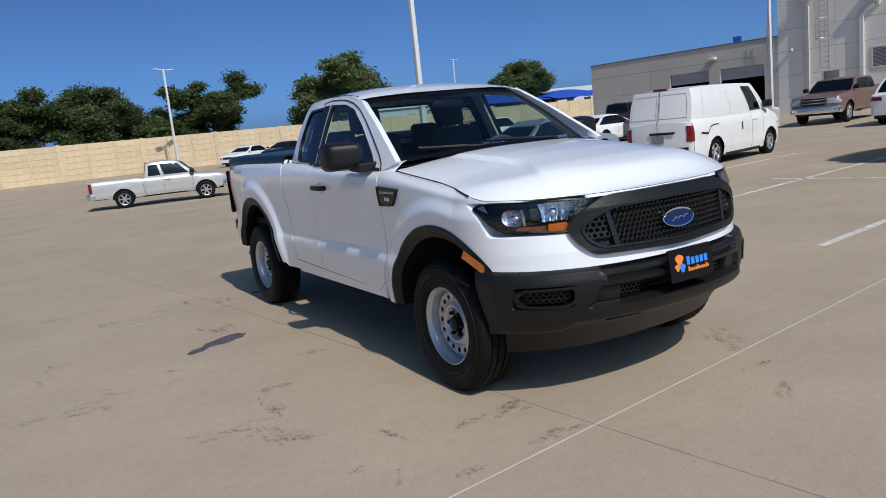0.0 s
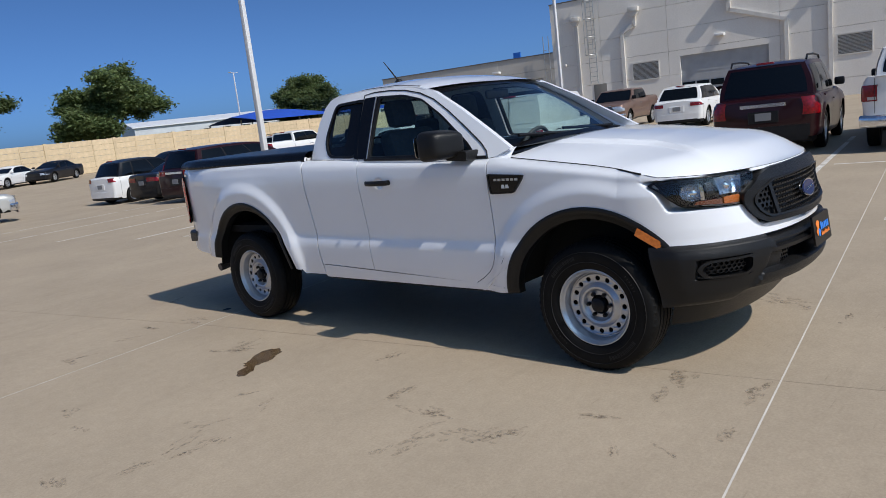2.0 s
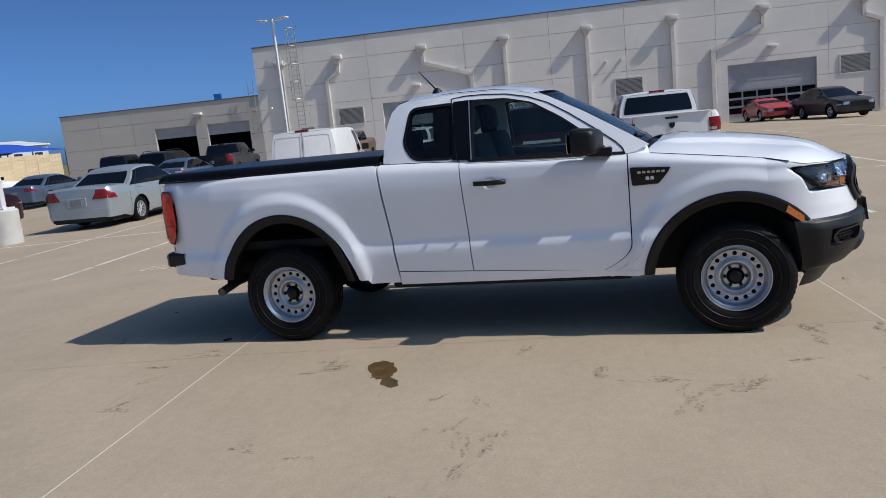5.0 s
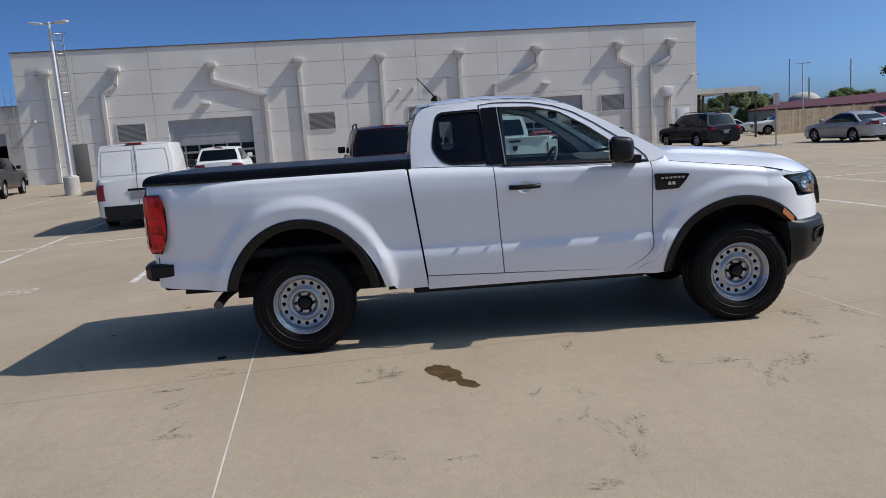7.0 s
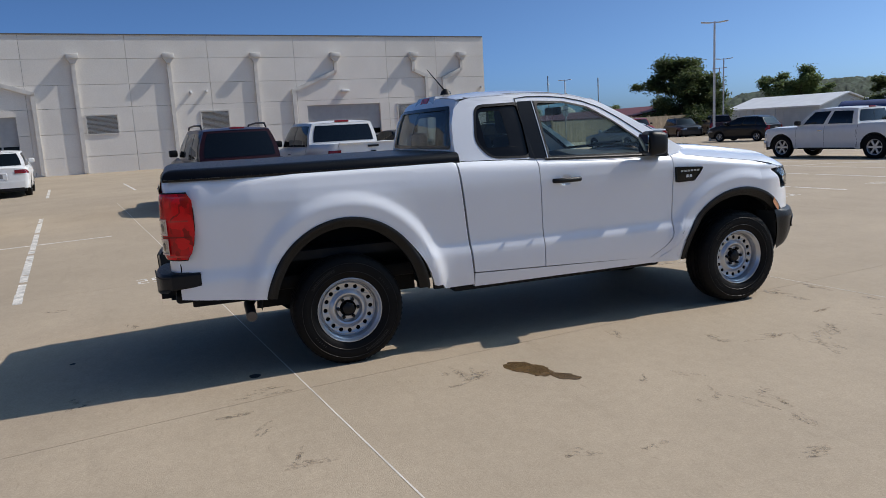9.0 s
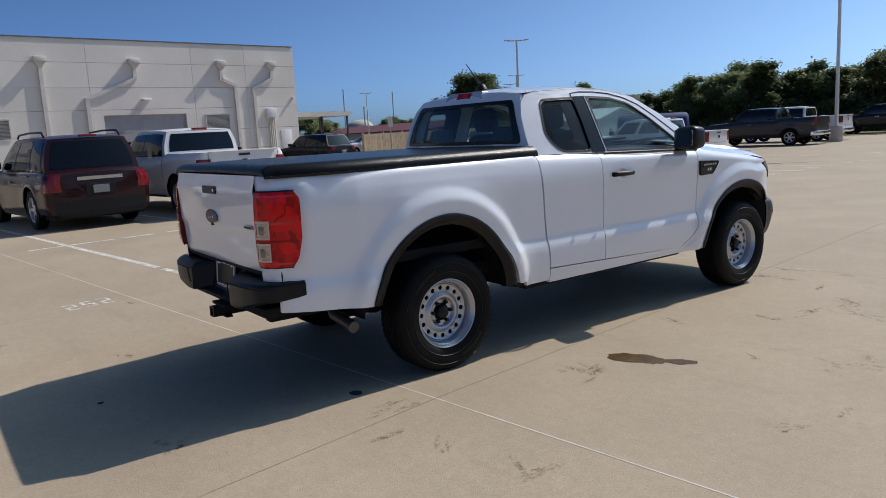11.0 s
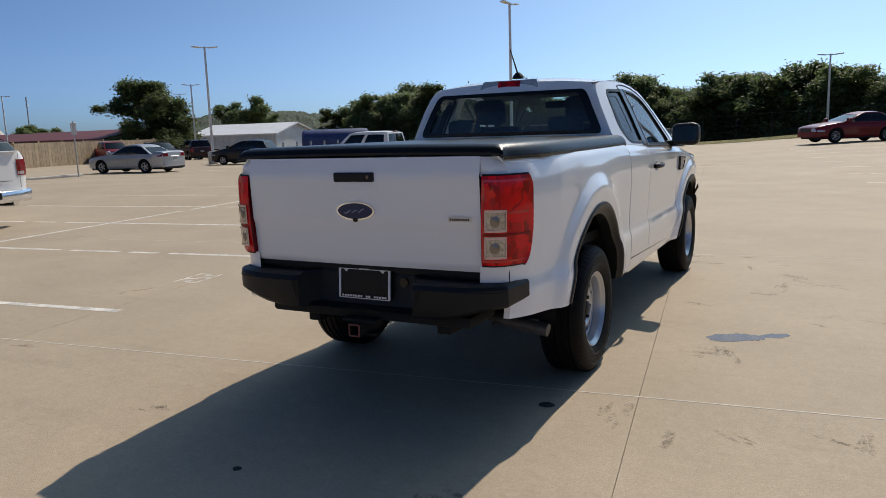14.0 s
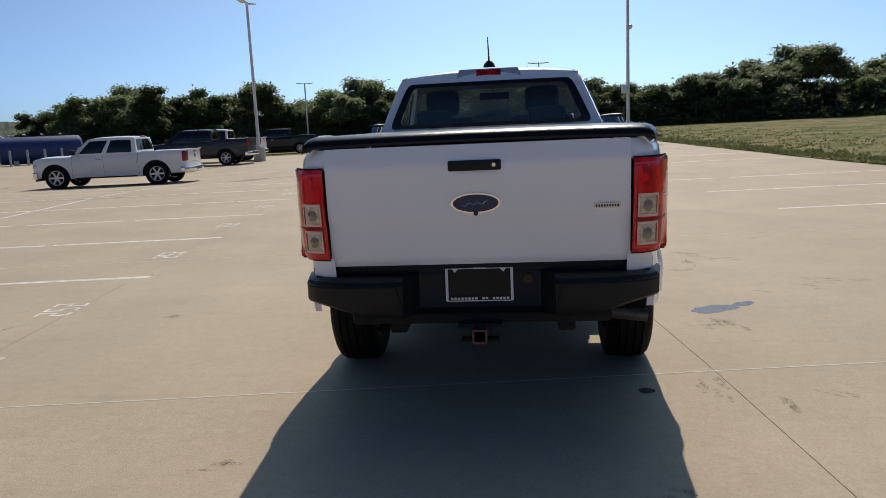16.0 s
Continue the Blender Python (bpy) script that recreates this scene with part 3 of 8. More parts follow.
def louvre(parent, v0, v1, z0, z1, u):
    fr = part("wall_louvre", sheet([[(v0, z0), (v1, z0), (v1, z1), (v0, z1)], [(v0 + 0.07, z0 + 0.07), (v0 + 0.07, z1 - 0.07), (v1 - 0.07, z1 - 0.07), (v1 - 0.07, z0 + 0.07)]], lambda a, b, d=0.0: (u - 0.05 + d, a, b), 0.048), DOWNP, parent, "grey louvred wall vent", smooth=False)
    n = 14
    for k in range(n):
        z = z0 + 0.08 + (z1 - z0 - 0.16) * k / n
        part("louvre_slat", moved(box(-0.02, 0.025, v0 + 0.07, v1 - 0.07, -0.006, 0.006), pose(u - 0.03, 0, z + 0.02, 0, 40, 0)), VENTM, fr, smooth=False)


def wall_pack(parent, v, z, u):
    part("wall_lamp", box(u - 0.35, u - 0.002, v - 0.28, v + 0.28, z - 0.06, z + 0.10, 0.03), LAMPH, parent, "white wall-pack lamp")


BASE = LOT @ pose(0, 0, 0)
hall = thing("workshop_building", BASE, "tall beige tilt-wall workshop with downspouts and overhead doors", "building")
COLS = [20.33, 15.89, 9.36, 3.82, -0.91, -6.42, -13.0, -16.88]
ROWS_Z = [1.0, 2.36, 3.83, 5.17, 6.65]
TOP = 8.0
for p in wall_with_doors(-20.85, 23.80, TOP, [(9.99, 15.18, 3.46), (-12.31, -7.05, 3.5)], COLS, ROWS_Z):
    slab_panel(hall, *p)
part("side_wall", both((lambda q: ([v.co[:] for v in q.verts], [[w.index for w in f.verts] for f in q.faces]))(box(WU + 0.2, WU + 30, -20.75, -20.5, -0.3, TOP)),), TILT, hall, smooth=False)
part("side_wall", box(WU + 0.2, WU + 30, 23.53, 23.78, -0.3, TOP), TILT, hall, smooth=False)
part("back_wall", box(WU + 29.8, WU + 30, -20.5, 23.5, -0.3, TOP), TILT, hall, smooth=False)
part("roof_deck", box(WU + 0.2, WU + 29.8, -20.5, 23.53, TOP - 0.5, TOP - 0.35), TRIMB, hall, smooth=False)
part("wall_core", box(WU + 0.203, WU + 0.26, -20.5, 23.5, 3.52, TOP - 0.02), VENTM, hall, smooth=False)
part("coping", box(WU - 0.05, WU + 0.24, -20.8, 23.83, TOP, TOP + 0.07), TRIMB, hall, "dark metal parapet coping", smooth=False)
part("coping", box(WU + 0.24, WU + 30, -20.8, -20.45, TOP, TOP + 0.07), TRIMB, hall, smooth=False)
part("coping", box(WU + 0.24, WU + 30, 23.48, 23.83, TOP, TOP + 0.07), TRIMB, hall, smooth=False)
overhead_door(hall, 9.99, 15.18, 3.46, 0.0, (0.45, 0.95, 1.45), WU)
overhead_door(hall, -12.31, -7.05, 3.5, 0.0, (0.45, 0.95, 1.45), WU)
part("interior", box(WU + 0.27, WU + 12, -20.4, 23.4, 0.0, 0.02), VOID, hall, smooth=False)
for vh, path in ((21.94, [(21.94, 0.1)]), (17.9, [(17.95, 5.8), (18.8, 5.35), (18.8, 0.1)]), (12.14, [(12.14, 5.72), (9.0, 4.66), (9.0, 0.1)]), (6.73, [(6.73, 0.1)]), (1.47, [(1.47, 0.1)]), (-3.8, [(-3.8, 0.1)]),
        (-9.18, [(-9.18, 5.67), (-6.17, 4.46), (-6.17, 0.1)]), (-15.0, [(-15.0, 5.66), (-15.98, 5.25), (-15.98, 0.1)]), (-18.87, [(-18.87, 5.71), (-17.4, 5.07), (-17.4, 0.1)])):
    downspout(hall, vh, path, WU)
for a, b in ((16.5, 18.3), (4.65, 6.45), (-1.9, -0.1), (-15.4, -13.6)):
    louvre(hall, a, b, 2.25, 3.45, WU)
for v in (12.7, -9.72):
    wall_pack(hall, v, 4.38, WU)
for v, z in ((-20.49, 4.38), (22.9, 3.9), (-0.6, 4.6), (0.35, 4.55)):
    part("camera_bracket", box(WU - 0.22, WU - 0.002, v - 0.07, v + 0.07, z - 0.08, z + 0.08, 0.02), LAMPH, hall, "white wall camera")
part("meter_box", box(WU - 0.3, WU - 0.002, -18.95, -18.2, 3.05, 3.7, 0.02), LAMPH, hall, "grey electrical box with conduits")
for k in range(4):
    part("conduit", tube([(WU - 0.08, -18.4 - 0.14 * k, 3.05), (WU - 0.08, -18.4 - 0.14 * k, 0.0)], 0.04, 8), DOWNP, hall)
part("steel_door", box(WU - 0.03, WU - 0.003, 20.1, 21.0, 0.0, 2.35, 0.01), VENTM, hall, "dark steel door below the ladder")
part("steel_door", box(WU - 0.03, WU - 0.003, -20.2, -19.3, 0.0, 2.15, 0.01), LAMPH, hall)
for v in (20.55, 21.05):
    part("ladder_rail", tube([(WU - 0.35, v, 2.45), (WU - 0.35, v, 9.1), (WU + 0.3, v, 9.1)], 0.03, 6), GALV, hall)
for k in range(22):
    part("ladder_rung", tube([(WU - 0.35, 20.55, 2.6 + 0.3 * k), (WU - 0.35, 21.05, 2.6 + 0.3 * k)], 0.018, 6), GALV, hall)
for k in range(5):
    z = 4.3 + 1.15 * k
    part("ladder_hoop", tube([(WU - 0.35, 20.55, z)] + [(WU - 0.35 - 0.75 * math.sin(math.pi * q / 8), 20.8 - 0.38 * math.cos(math.pi * q / 8), z) for q in range(1, 8)] + [(WU - 0.35, 21.05, z)], 0.025, 6), GALV, hall)
for q in (2, 4, 6):
    x, y = WU - 0.35 - 0.75 * math.sin(math.pi * q / 8), 20.8 - 0.38 * math.cos(math.pi * q / 8)
    part("cage_bar", tube([(x, y, 4.3), (x, y, 8.95)], 0.02, 6), GALV, hall)

wing = thing("workshop_wing", BASE, "lower beige tilt-wall workshop wing with open service doors", "building")
for p in wall_with_doors(23.80, 38.7, 4.85, [(24.73, 27.84, 3.3), (28.69, 31.79, 3.34)], [28.26, 33.4, 36.0], [1.0, 2.36, 3.83]):
    slab_panel(wing, *p, paint_=TILT2)
part("side_wall", box(WU, WU + 25, 38.7, 38.9, -0.6, 4.85), TILT2, wing, smooth=False)
part("wing_roof", box(WU + 0.2, WU + 25, 23.8, 38.7, 4.4, 4.55), TRIMB, wing, smooth=False)
part("coping", box(WU - 0.05, WU + 0.24, 23.84, 38.95, 4.85, 4.92), TRIMB, wing, smooth=False)
part("coping", box(WU + 0.24, WU + 25, 38.66, 38.95, 4.85, 4.92), TRIMB, wing, smooth=False)
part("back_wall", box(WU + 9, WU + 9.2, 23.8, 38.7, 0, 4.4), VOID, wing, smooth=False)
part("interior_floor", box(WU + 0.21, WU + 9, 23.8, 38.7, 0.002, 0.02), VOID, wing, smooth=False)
overhead_door(wing, 24.73, 27.84, 3.3, 2.55, (), WU)
overhead_door(wing, 28.69, 31.79, 3.34, 2.6, (), WU)
wall_pack(wing, 28.3, 4.05, WU)
part("roof_sign", box(WU + 2.0, WU + 2.15, 27.4, 27.95, 4.92, 5.45), mat("sign_blue", (0.02, 0.16, 0.62), 0.4), wing, "small blue rooftop sign box", smooth=False)
for v in (23.95, 24.35):
    part("ladder_rail", tube([(WU - 0.3, v, 2.0), (WU - 0.3, v, 6.0)], 0.025, 6), GALV, wing)
for k in range(11):
    part("ladder_rung", tube([(WU - 0.3, 23.95, 2.1 + 0.3 * k), (WU - 0.3, 24.35, 2.1 + 0.3 * k)], 0.015, 6), GALV, wing)

# ---- open canopy past the building ----
CANB = mat("canopy_steel", (0.04, 0.035, 0.033), 0.6, noise_scale=4, amount=0.2)
canopy = thing("steel_canopy", LOT @ pose(47.9, -26.1, rise(47.9, -26.1)), "flat steel canopy on dark posts beside the workshop", "canopy")
part("roof_slab", box(-0.3, 11.5, -0.2, 5.0, 3.45, 3.62, 0.02, 1), mat("canopy_fascia", (0.42, 0.40, 0.36), 0.6, noise_scale=2, amount=0.08), canopy, smooth=False)
part("fascia", join(box(-0.34, -0.30, -0.24, 5.0, 3.36, 3.72), box(-0.30, 11.5, -0.24, -0.20, 3.36, 3.72)), mat("fascia_white", (0.62, 0.60, 0.56), 0.5, noise_scale=2, amount=0.06), canopy, smooth=False)
for x in (0.0, 3.8, 7.5, 11.2):
    for y in (0.0, 2.4, 4.7):
        part("post", box(x - 0.06, x + 0.06, y - 0.06, y + 0.06, 0, 3.45), CANB, canopy, smooth=False)

# ---- screening wall of stacked panels ----
FENCEM = mat("stacked_block_tan", (0.60, 0.47, 0.30), 0.85, noise_scale=2.5, amount=0.10, fine=0.10, fine_scale=25, bump=0.3, bump_scale=40, per_piece=0.07)
fence = thing("screen_wall", LOT, "long tan precast screening wall with stacked panels and posts", "wall", kind="structure")
FENCE_V, FENCE_H = 60.2, 2.68

# ---- the white pickup ----
# local axes: x forward from the front axle, y to the driver's side, z up
truck = thing("pickup_truck", pose(2.83, 3.40, 0, 0, 0, -90), "white extended-cab pickup with black bumpers and tonneau cover", "pickup truck")
REAR = -3.221
HUB = 0.368


def bulge(x, z):
    """Swell of the wings over the wheels."""
    out = 0.0
    for xc, rx, rz, a in ((0.0, 0.572, 0.565, 0.034), (REAR + 0.012, 0.556, 0.622, 0.034)):
        r = math.hypot((x - xc) / rx, (z - HUB) / rz)
        out = max(out, a * (0.75 * smooth(1.29, 1.13, r) + 0.25 * smooth(1.45, 1.1, r)))
    return out


PROFILE = [(0.36, 0.845), (0.44, 0.868), (0.52, 0.884), (0.60, 0.892), (0.655, 0.894), (0.675, 0.892), (0.70, 0.885), (0.72, 0.880), (0.75, 0.8785), (0.85, 0.8845), (1.0, 0.8965), (1.07, 0.902), (1.13, 0.903), (1.20, 0.898), (1.27, 0.884), (1.33, 0.866)]
PLAN = [(-4.35, -0.135), (-4.25, -0.102), (-4.18, -0.074), (-4.1, -0.052), (-3.8, -0.014), (-3.5, 0.0), (-0.5, 0.0), (0.0, -0.006), (0.3, -0.014)]
BELT = [(-4.3, 1.315), (-2.42, 1.315), (-2.40, 1.295), (-1.78, 1.272), (-0.66, 1.225), (-0.60, 1.232), (-0.235, 1.185), (0.15, 1.135), (0.46, 1.090), (0.70, 1.068)]


def side_y(x, z):
    y = lerp(PROFILE, z) + lerp(PLAN, x) + bulge(x, z)
    t = lerp(BELT, x)
    y -= 0.03 * smooth(t - 0.06, t + 0.004, z) ** 2
    return y


WRAP_X, WRAP_A, WRAP_N = 0.20, 0.645, 2.25


def nose_dx(z):
    return lerp([(0.25, -0.13), (0.33, -0.09), (0.40, -0.045), (0.47, 0.005), (0.56, 0.035), (0.62, 0.04), (0.72, 0.03), (0.80, 0.025), (0.89, 0.0), (1.0, -0.015), (1.07, -0.045), (1.12, -0.09)], z)


def nose(phi, z, off=0.0):
    """Point of the front end: phi 0 at the centre line, 1 where the wing's side begins."""
    a = phi * math.pi / 2
    w = side_y(WRAP_X, max(0.45, z))
    e = 2 / WRAP_N
    c, s = max(0.0, math.cos(a)) ** e, math.sin(a) ** e
    x, y = WRAP_X + (WRAP_A + nose_dx(z)) * c, w * s
    nx, ny = math.cos(a), math.sin(a)
    return (x + off * nx, y + off * ny, z)


def phi_of_y(y, z):
    w = side_y(WRAP_X, max(0.45, z))
    return math.asin(min(1.0, (y / w)) ** (WRAP_N / 2)) / (math.pi / 2)


def on_nose(y, z, off=0.0):
    s = -1 if y < 0 else 1
    p = nose(phi_of_y(abs(y), z), z, off)
    return (p[0], s * p[1], p[2])


def arch_z(x, xc, a, b):
    q = 1 - ((x - xc) / a) ** 2
    return HUB + b * math.sqrt(q) if q > 0 else 0.0


ARCH_F, ARCH_R = (0.0, 0.572, 0.565), (REAR + 0.012, 0.556, 0.622)


def low_edge(x):
    z = 0.425
    if x > -0.62:
        z = max(0.405, arch_z(x, *ARCH_F))
    if x < -2.60:
        z = max(lerp([(-4.3, 0.555), (-3.75, 0.51), (-2.68, 0.455), (-2.3, 0.47)], x), arch_z(x, *ARCH_R))
    return z


def panel(xl, xr, zlo, zhi, nx, nz, xs=None):
    """A body panel of the side between two seam curves, as a grid that follows the side."""
    def f(a, b):
        if xs:
            a = xs(a)
        xm = xl(0.9) + a * (xr(0.9) - xl(0.9))
        z0, z1 = zlo(xm), zhi(xm)
        z = z0 + (z1 - z0) * b
        x = xl(z) + a * (xr(z) - xl(z))
        return (x, side_y(x, z), z)
    return grid(f, nx, nz)


def thick(vf, d=0.03):
    """Folds the border of a side panel inwards, so that seams and openings have depth."""
    vs, fs = list(vf[0]), list(vf[1])
    count = {}
    for f in fs:
        for i in range(len(f)):
            e = (f[i], f[(i + 1) % len(f)])
            k = tuple(sorted(e))
            count[k] = None if k in count else e
    back = {}
    for e in [e for e in count.values() if e]:
        for i in e:
            if i not in back:
                v = vs[i]
                back[i] = len(vs)
                vs.append((v[0], v[1] - d if v[1] > 0 else v[1] + d, v[2]))
        fs.append((e[1], e[0], back[e[0]], back[e[1]]))
    return vs, fs


bed_seam = lambda z: -2.41 + (1.31 - z) * 0.115
door_seam = lambda z: -1.79 + (1.28 - z) * 0.05
fender_seam = lambda z: -0.648 - 0.22 * min(1, max(0, (0.64 - z) / 0.2)) ** 2
SILL = lambda x: 0.512 - (x + 2.3) * 0.035
belt = lambda x: lerp(BELT, x)
panels = {
    "bed_side": (panel(lambda z: -4.262, bed_seam, low_edge, lambda x: 1.318, 96, 30), "white bed side over a rear wheel"),
    "rear_door": (panel(lambda z: bed_seam(z) + 0.014, door_seam, SILL, belt, 16, 30), "white rear half door"),
    "front_door": (panel(lambda z: door_seam(z) + 0.007, fender_seam, SILL, belt, 64, 64), "white front door"),
    "rocker": (panel(lambda z: -2.305, lambda z: -0.60, lambda x: 0.408, lambda x: SILL(x) - 0.006, 40, 6), ""),
    "fender": (panel(lambda z: fender_seam(z) + 0.008, lambda z: WRAP_X, lambda x: SILL(x) if x < -0.60 else low_edge(x), belt, 50, 30), "white front wing"),
}
SCOOP = (-1.572, 1.108)


def holed(vf):
    """Leaves out the faces behind the handle's scoop."""
    mid = lambda f: ((sum(vf[0][i][0] for i in f) / 4 - SCOOP[0]) / 0.052, (sum(vf[0][i][2] for i in f) / 4 - SCOOP[1]) / 0.044)
    return vf[0], [f for f in vf[1] if math.hypot(*mid(f)) > 1]


for name, (vf, label) in panels.items():
    vf = thick(holed(vf) if name == "front_door" else vf)
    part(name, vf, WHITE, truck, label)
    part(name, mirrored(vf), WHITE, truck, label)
for s in (1, -1):
    # dark sheet behind the door seams, above the sills and between the wheel openings
    part("inner_panel", box(-2.60, -0.62, min(s * 0.80, s * 0.84), max(s * 0.80, s * 0.84), 0.42, 1.22), SEAM, truck)

# lower rear corner of the wings, down to the sill
for s in (1, -1):
    vf = grid(lambda a, b: (lambda z: (lambda x: (x, side_y(x, z) - 0.0035, z))((fender_seam(z) + 0.009) * (1 - a) - 0.566 * math.sqrt(max(0.0, 1 - ((z - HUB) / 0.565) ** 2)) * a))(0.411 + 0.36 * b), 10, 16)
    part("wing_corner", vf if s > 0 else mirrored(vf), WHITE, truck)

# front end: painted band, wings' front part
def nose_low(phi, z):
    x = nose(phi, z)[0]
    return max(0.722, arch_z(x, *ARCH_F) if x < 0.56 else 0.0)


def nose_top(phi):
    return lerp([(0, 1.060), (0.55, 1.064), (0.8, 1.074), (1, lerp(BELT, WRAP_X))], phi)


def front_point(a, b):
    """The painted front, sunk behind the grille."""
    z0, z1 = nose_low(1 - a, 0.8), nose_top(1 - a)
    z = z0 + (z1 - z0) * b
    y = nose(1 - a, z)[1]
    edge = 0.590 - 0.9 * max(0, z - 0.96) - 0.75 * max(0, 0.89 - z)
    sink = smooth(edge, edge - 0.05, y) * smooth(0.772, 0.795, z) * smooth(1.05, 1.03, z)
    inner_y = 0.475 + (1.052 - z) * 0.44
    bowl = smooth(inner_y - 0.005, inner_y + 0.02, y) * smooth(0.888, 0.872, y - 0.25 * min(0.0, z - 0.99)) * smooth(0.893, 0.909, z) * smooth(1.060, 1.048, z)
    return nose(1 - a, z, -max(0.07 * sink, 0.075 * bowl))


front = grid(front_point, 110, 48)
front_all = both(front, mirrored(front))
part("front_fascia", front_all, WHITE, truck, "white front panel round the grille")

# hood
def hood_edge_y(x):
    return side_y(min(x, 0.3), lerp(BELT, min(x, 0.3))) - 0.045


def hood_rear(y):
    return -0.40 - 0.16 * (abs(y) / 0.8) ** 2


HOOD_C = [(-0.60, 1.285), (-0.40, 1.297), (-0.245, 1.290), (0.0, 1.268), (0.192, 1.244), (0.45, 1.200), (0.627, 1.158), (0.74, 1.112), (0.80, 1.076), (0.83, 1.058)]


def hood_point(a, b):
    t = 2 * b - 1
    y0 = 0.80 * t
    x0 = hood_rear(y0)
    # front edge follows the nose; sides follow the wing's top
    phi = abs(t) * 0.86
    fx, fy, _ = nose(phi, nose_top(phi), 0.002)
    x = x0 + (fx - x0) * a
    yw = hood_edge_y(x) * abs(t)
    yf = fy
    k = smooth(0.55, 1.0, a)
    y = yw * (1 - k) + yf * k
    ze = lerp(BELT, min(x, 0.46)) - 0.004 if x < 0.46 else lerp([(0.46, 1.086), (0.62, 1.072), (0.9, 1.060)], x)
    zc = lerp(HOOD_C, x)
    q = 1 - abs(t) ** 2.4
    edge_t = 0.60 - 0.10 * a
    dome = (0.020 * smooth(edge_t + 0.035, edge_t - 0.01, abs(t)) - 0.005 * smooth(edge_t - 0.02, 0.05, abs(t))) * smooth(0.0, 0.12, a) * smooth(1.0, 0.72, a)
    z = ze + max(0.0, zc - ze) * q + dome
    k2 = max(0.0, (a - 0.80) / 0.20) ** 2.2
    z = z * (1 - k2) + (nose_top(phi) + 0.003) * k2
    return (x, y if t > 0 else -y, z)


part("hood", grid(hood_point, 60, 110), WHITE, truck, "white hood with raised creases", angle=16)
# dark gap round the hood's edge
part("hood_gap", grid(lambda a, b: (lambda p: (p[0] - 0.01, p[1] * 1.012, p[2] - 0.018))(hood_point(a * 0.55, b)), 24, 40), SEAM, truck)

for s in (1, -1):
    vf = tube([(lambda p: (p[0], p[1] + 0.006, p[2] + 0.0035))(hood_point(0.02 + 0.955 * q / 60, 1.0)) for q in range(61)], 0.0045, 6)
    part("hood_seam", vf if s > 0 else mirrored(vf), SEAM, truck)
    vf = grid(lambda a, b: (lambda p: (p[0], p[1] + 0.002 + 0.010 * b, p[2] - 0.034 * b))(hood_point(0.02 + 0.955 * a, 1.0)), 50, 3)
    part("hood_edge", vf if s > 0 else mirrored(vf), WHITE, truck)

# cab: greenhouse sides with window openings
def dense_loop(loop, n=4):
    return [(p[0] + (q[0] - p[0]) * k / n, p[1] + (q[1] - p[1]) * k / n) for p, q in zip(loop, loop[1:] + loop[:1]) for k in range(n)]


def gh_y(x, z, d=0.0):
    y = 0.862 - (z - 1.27) * 0.44 - 0.11 * max(0, z - 1.5) ** 1.6
    return y + lerp([(-2.4, -0.058), (-2.3, -0.040), (-2.15, -0.016), (-1.95, 0.0), (-1.2, 0.0), (-0.45, -0.03)], x) - d


GH = [(-2.372, 1.296), (-2.370, 1.42), (-2.352, 1.56), (-2.315, 1.66), (-2.26, 1.712), (-2.16, 1.738), (-1.85, 1.748), (-1.55, 1.742), (-1.36, 1.722), (-1.17, 1.668), (-0.92, 1.535), (-0.655, 1.375), (-0.50, 1.278), (-0.60, 1.236), (-0.66, 1.228), (-1.20, 1.250), (-1.79, 1.276), (-2.10, 1.288)]
QW = rounded([(-2.165, 1.672), (-1.815, 1.680), (-1.815, 1.292), (-2.13, 1.305), (-2.215, 1.42)], 0.06)
DW = rounded([(-1.705, 1.685), (-1.45, 1.672), (-1.27, 1.628), (-1.08, 1.515), (-0.845, 1.340), (-0.76, 1.255), (-1.705, 1.277)], 0.03)
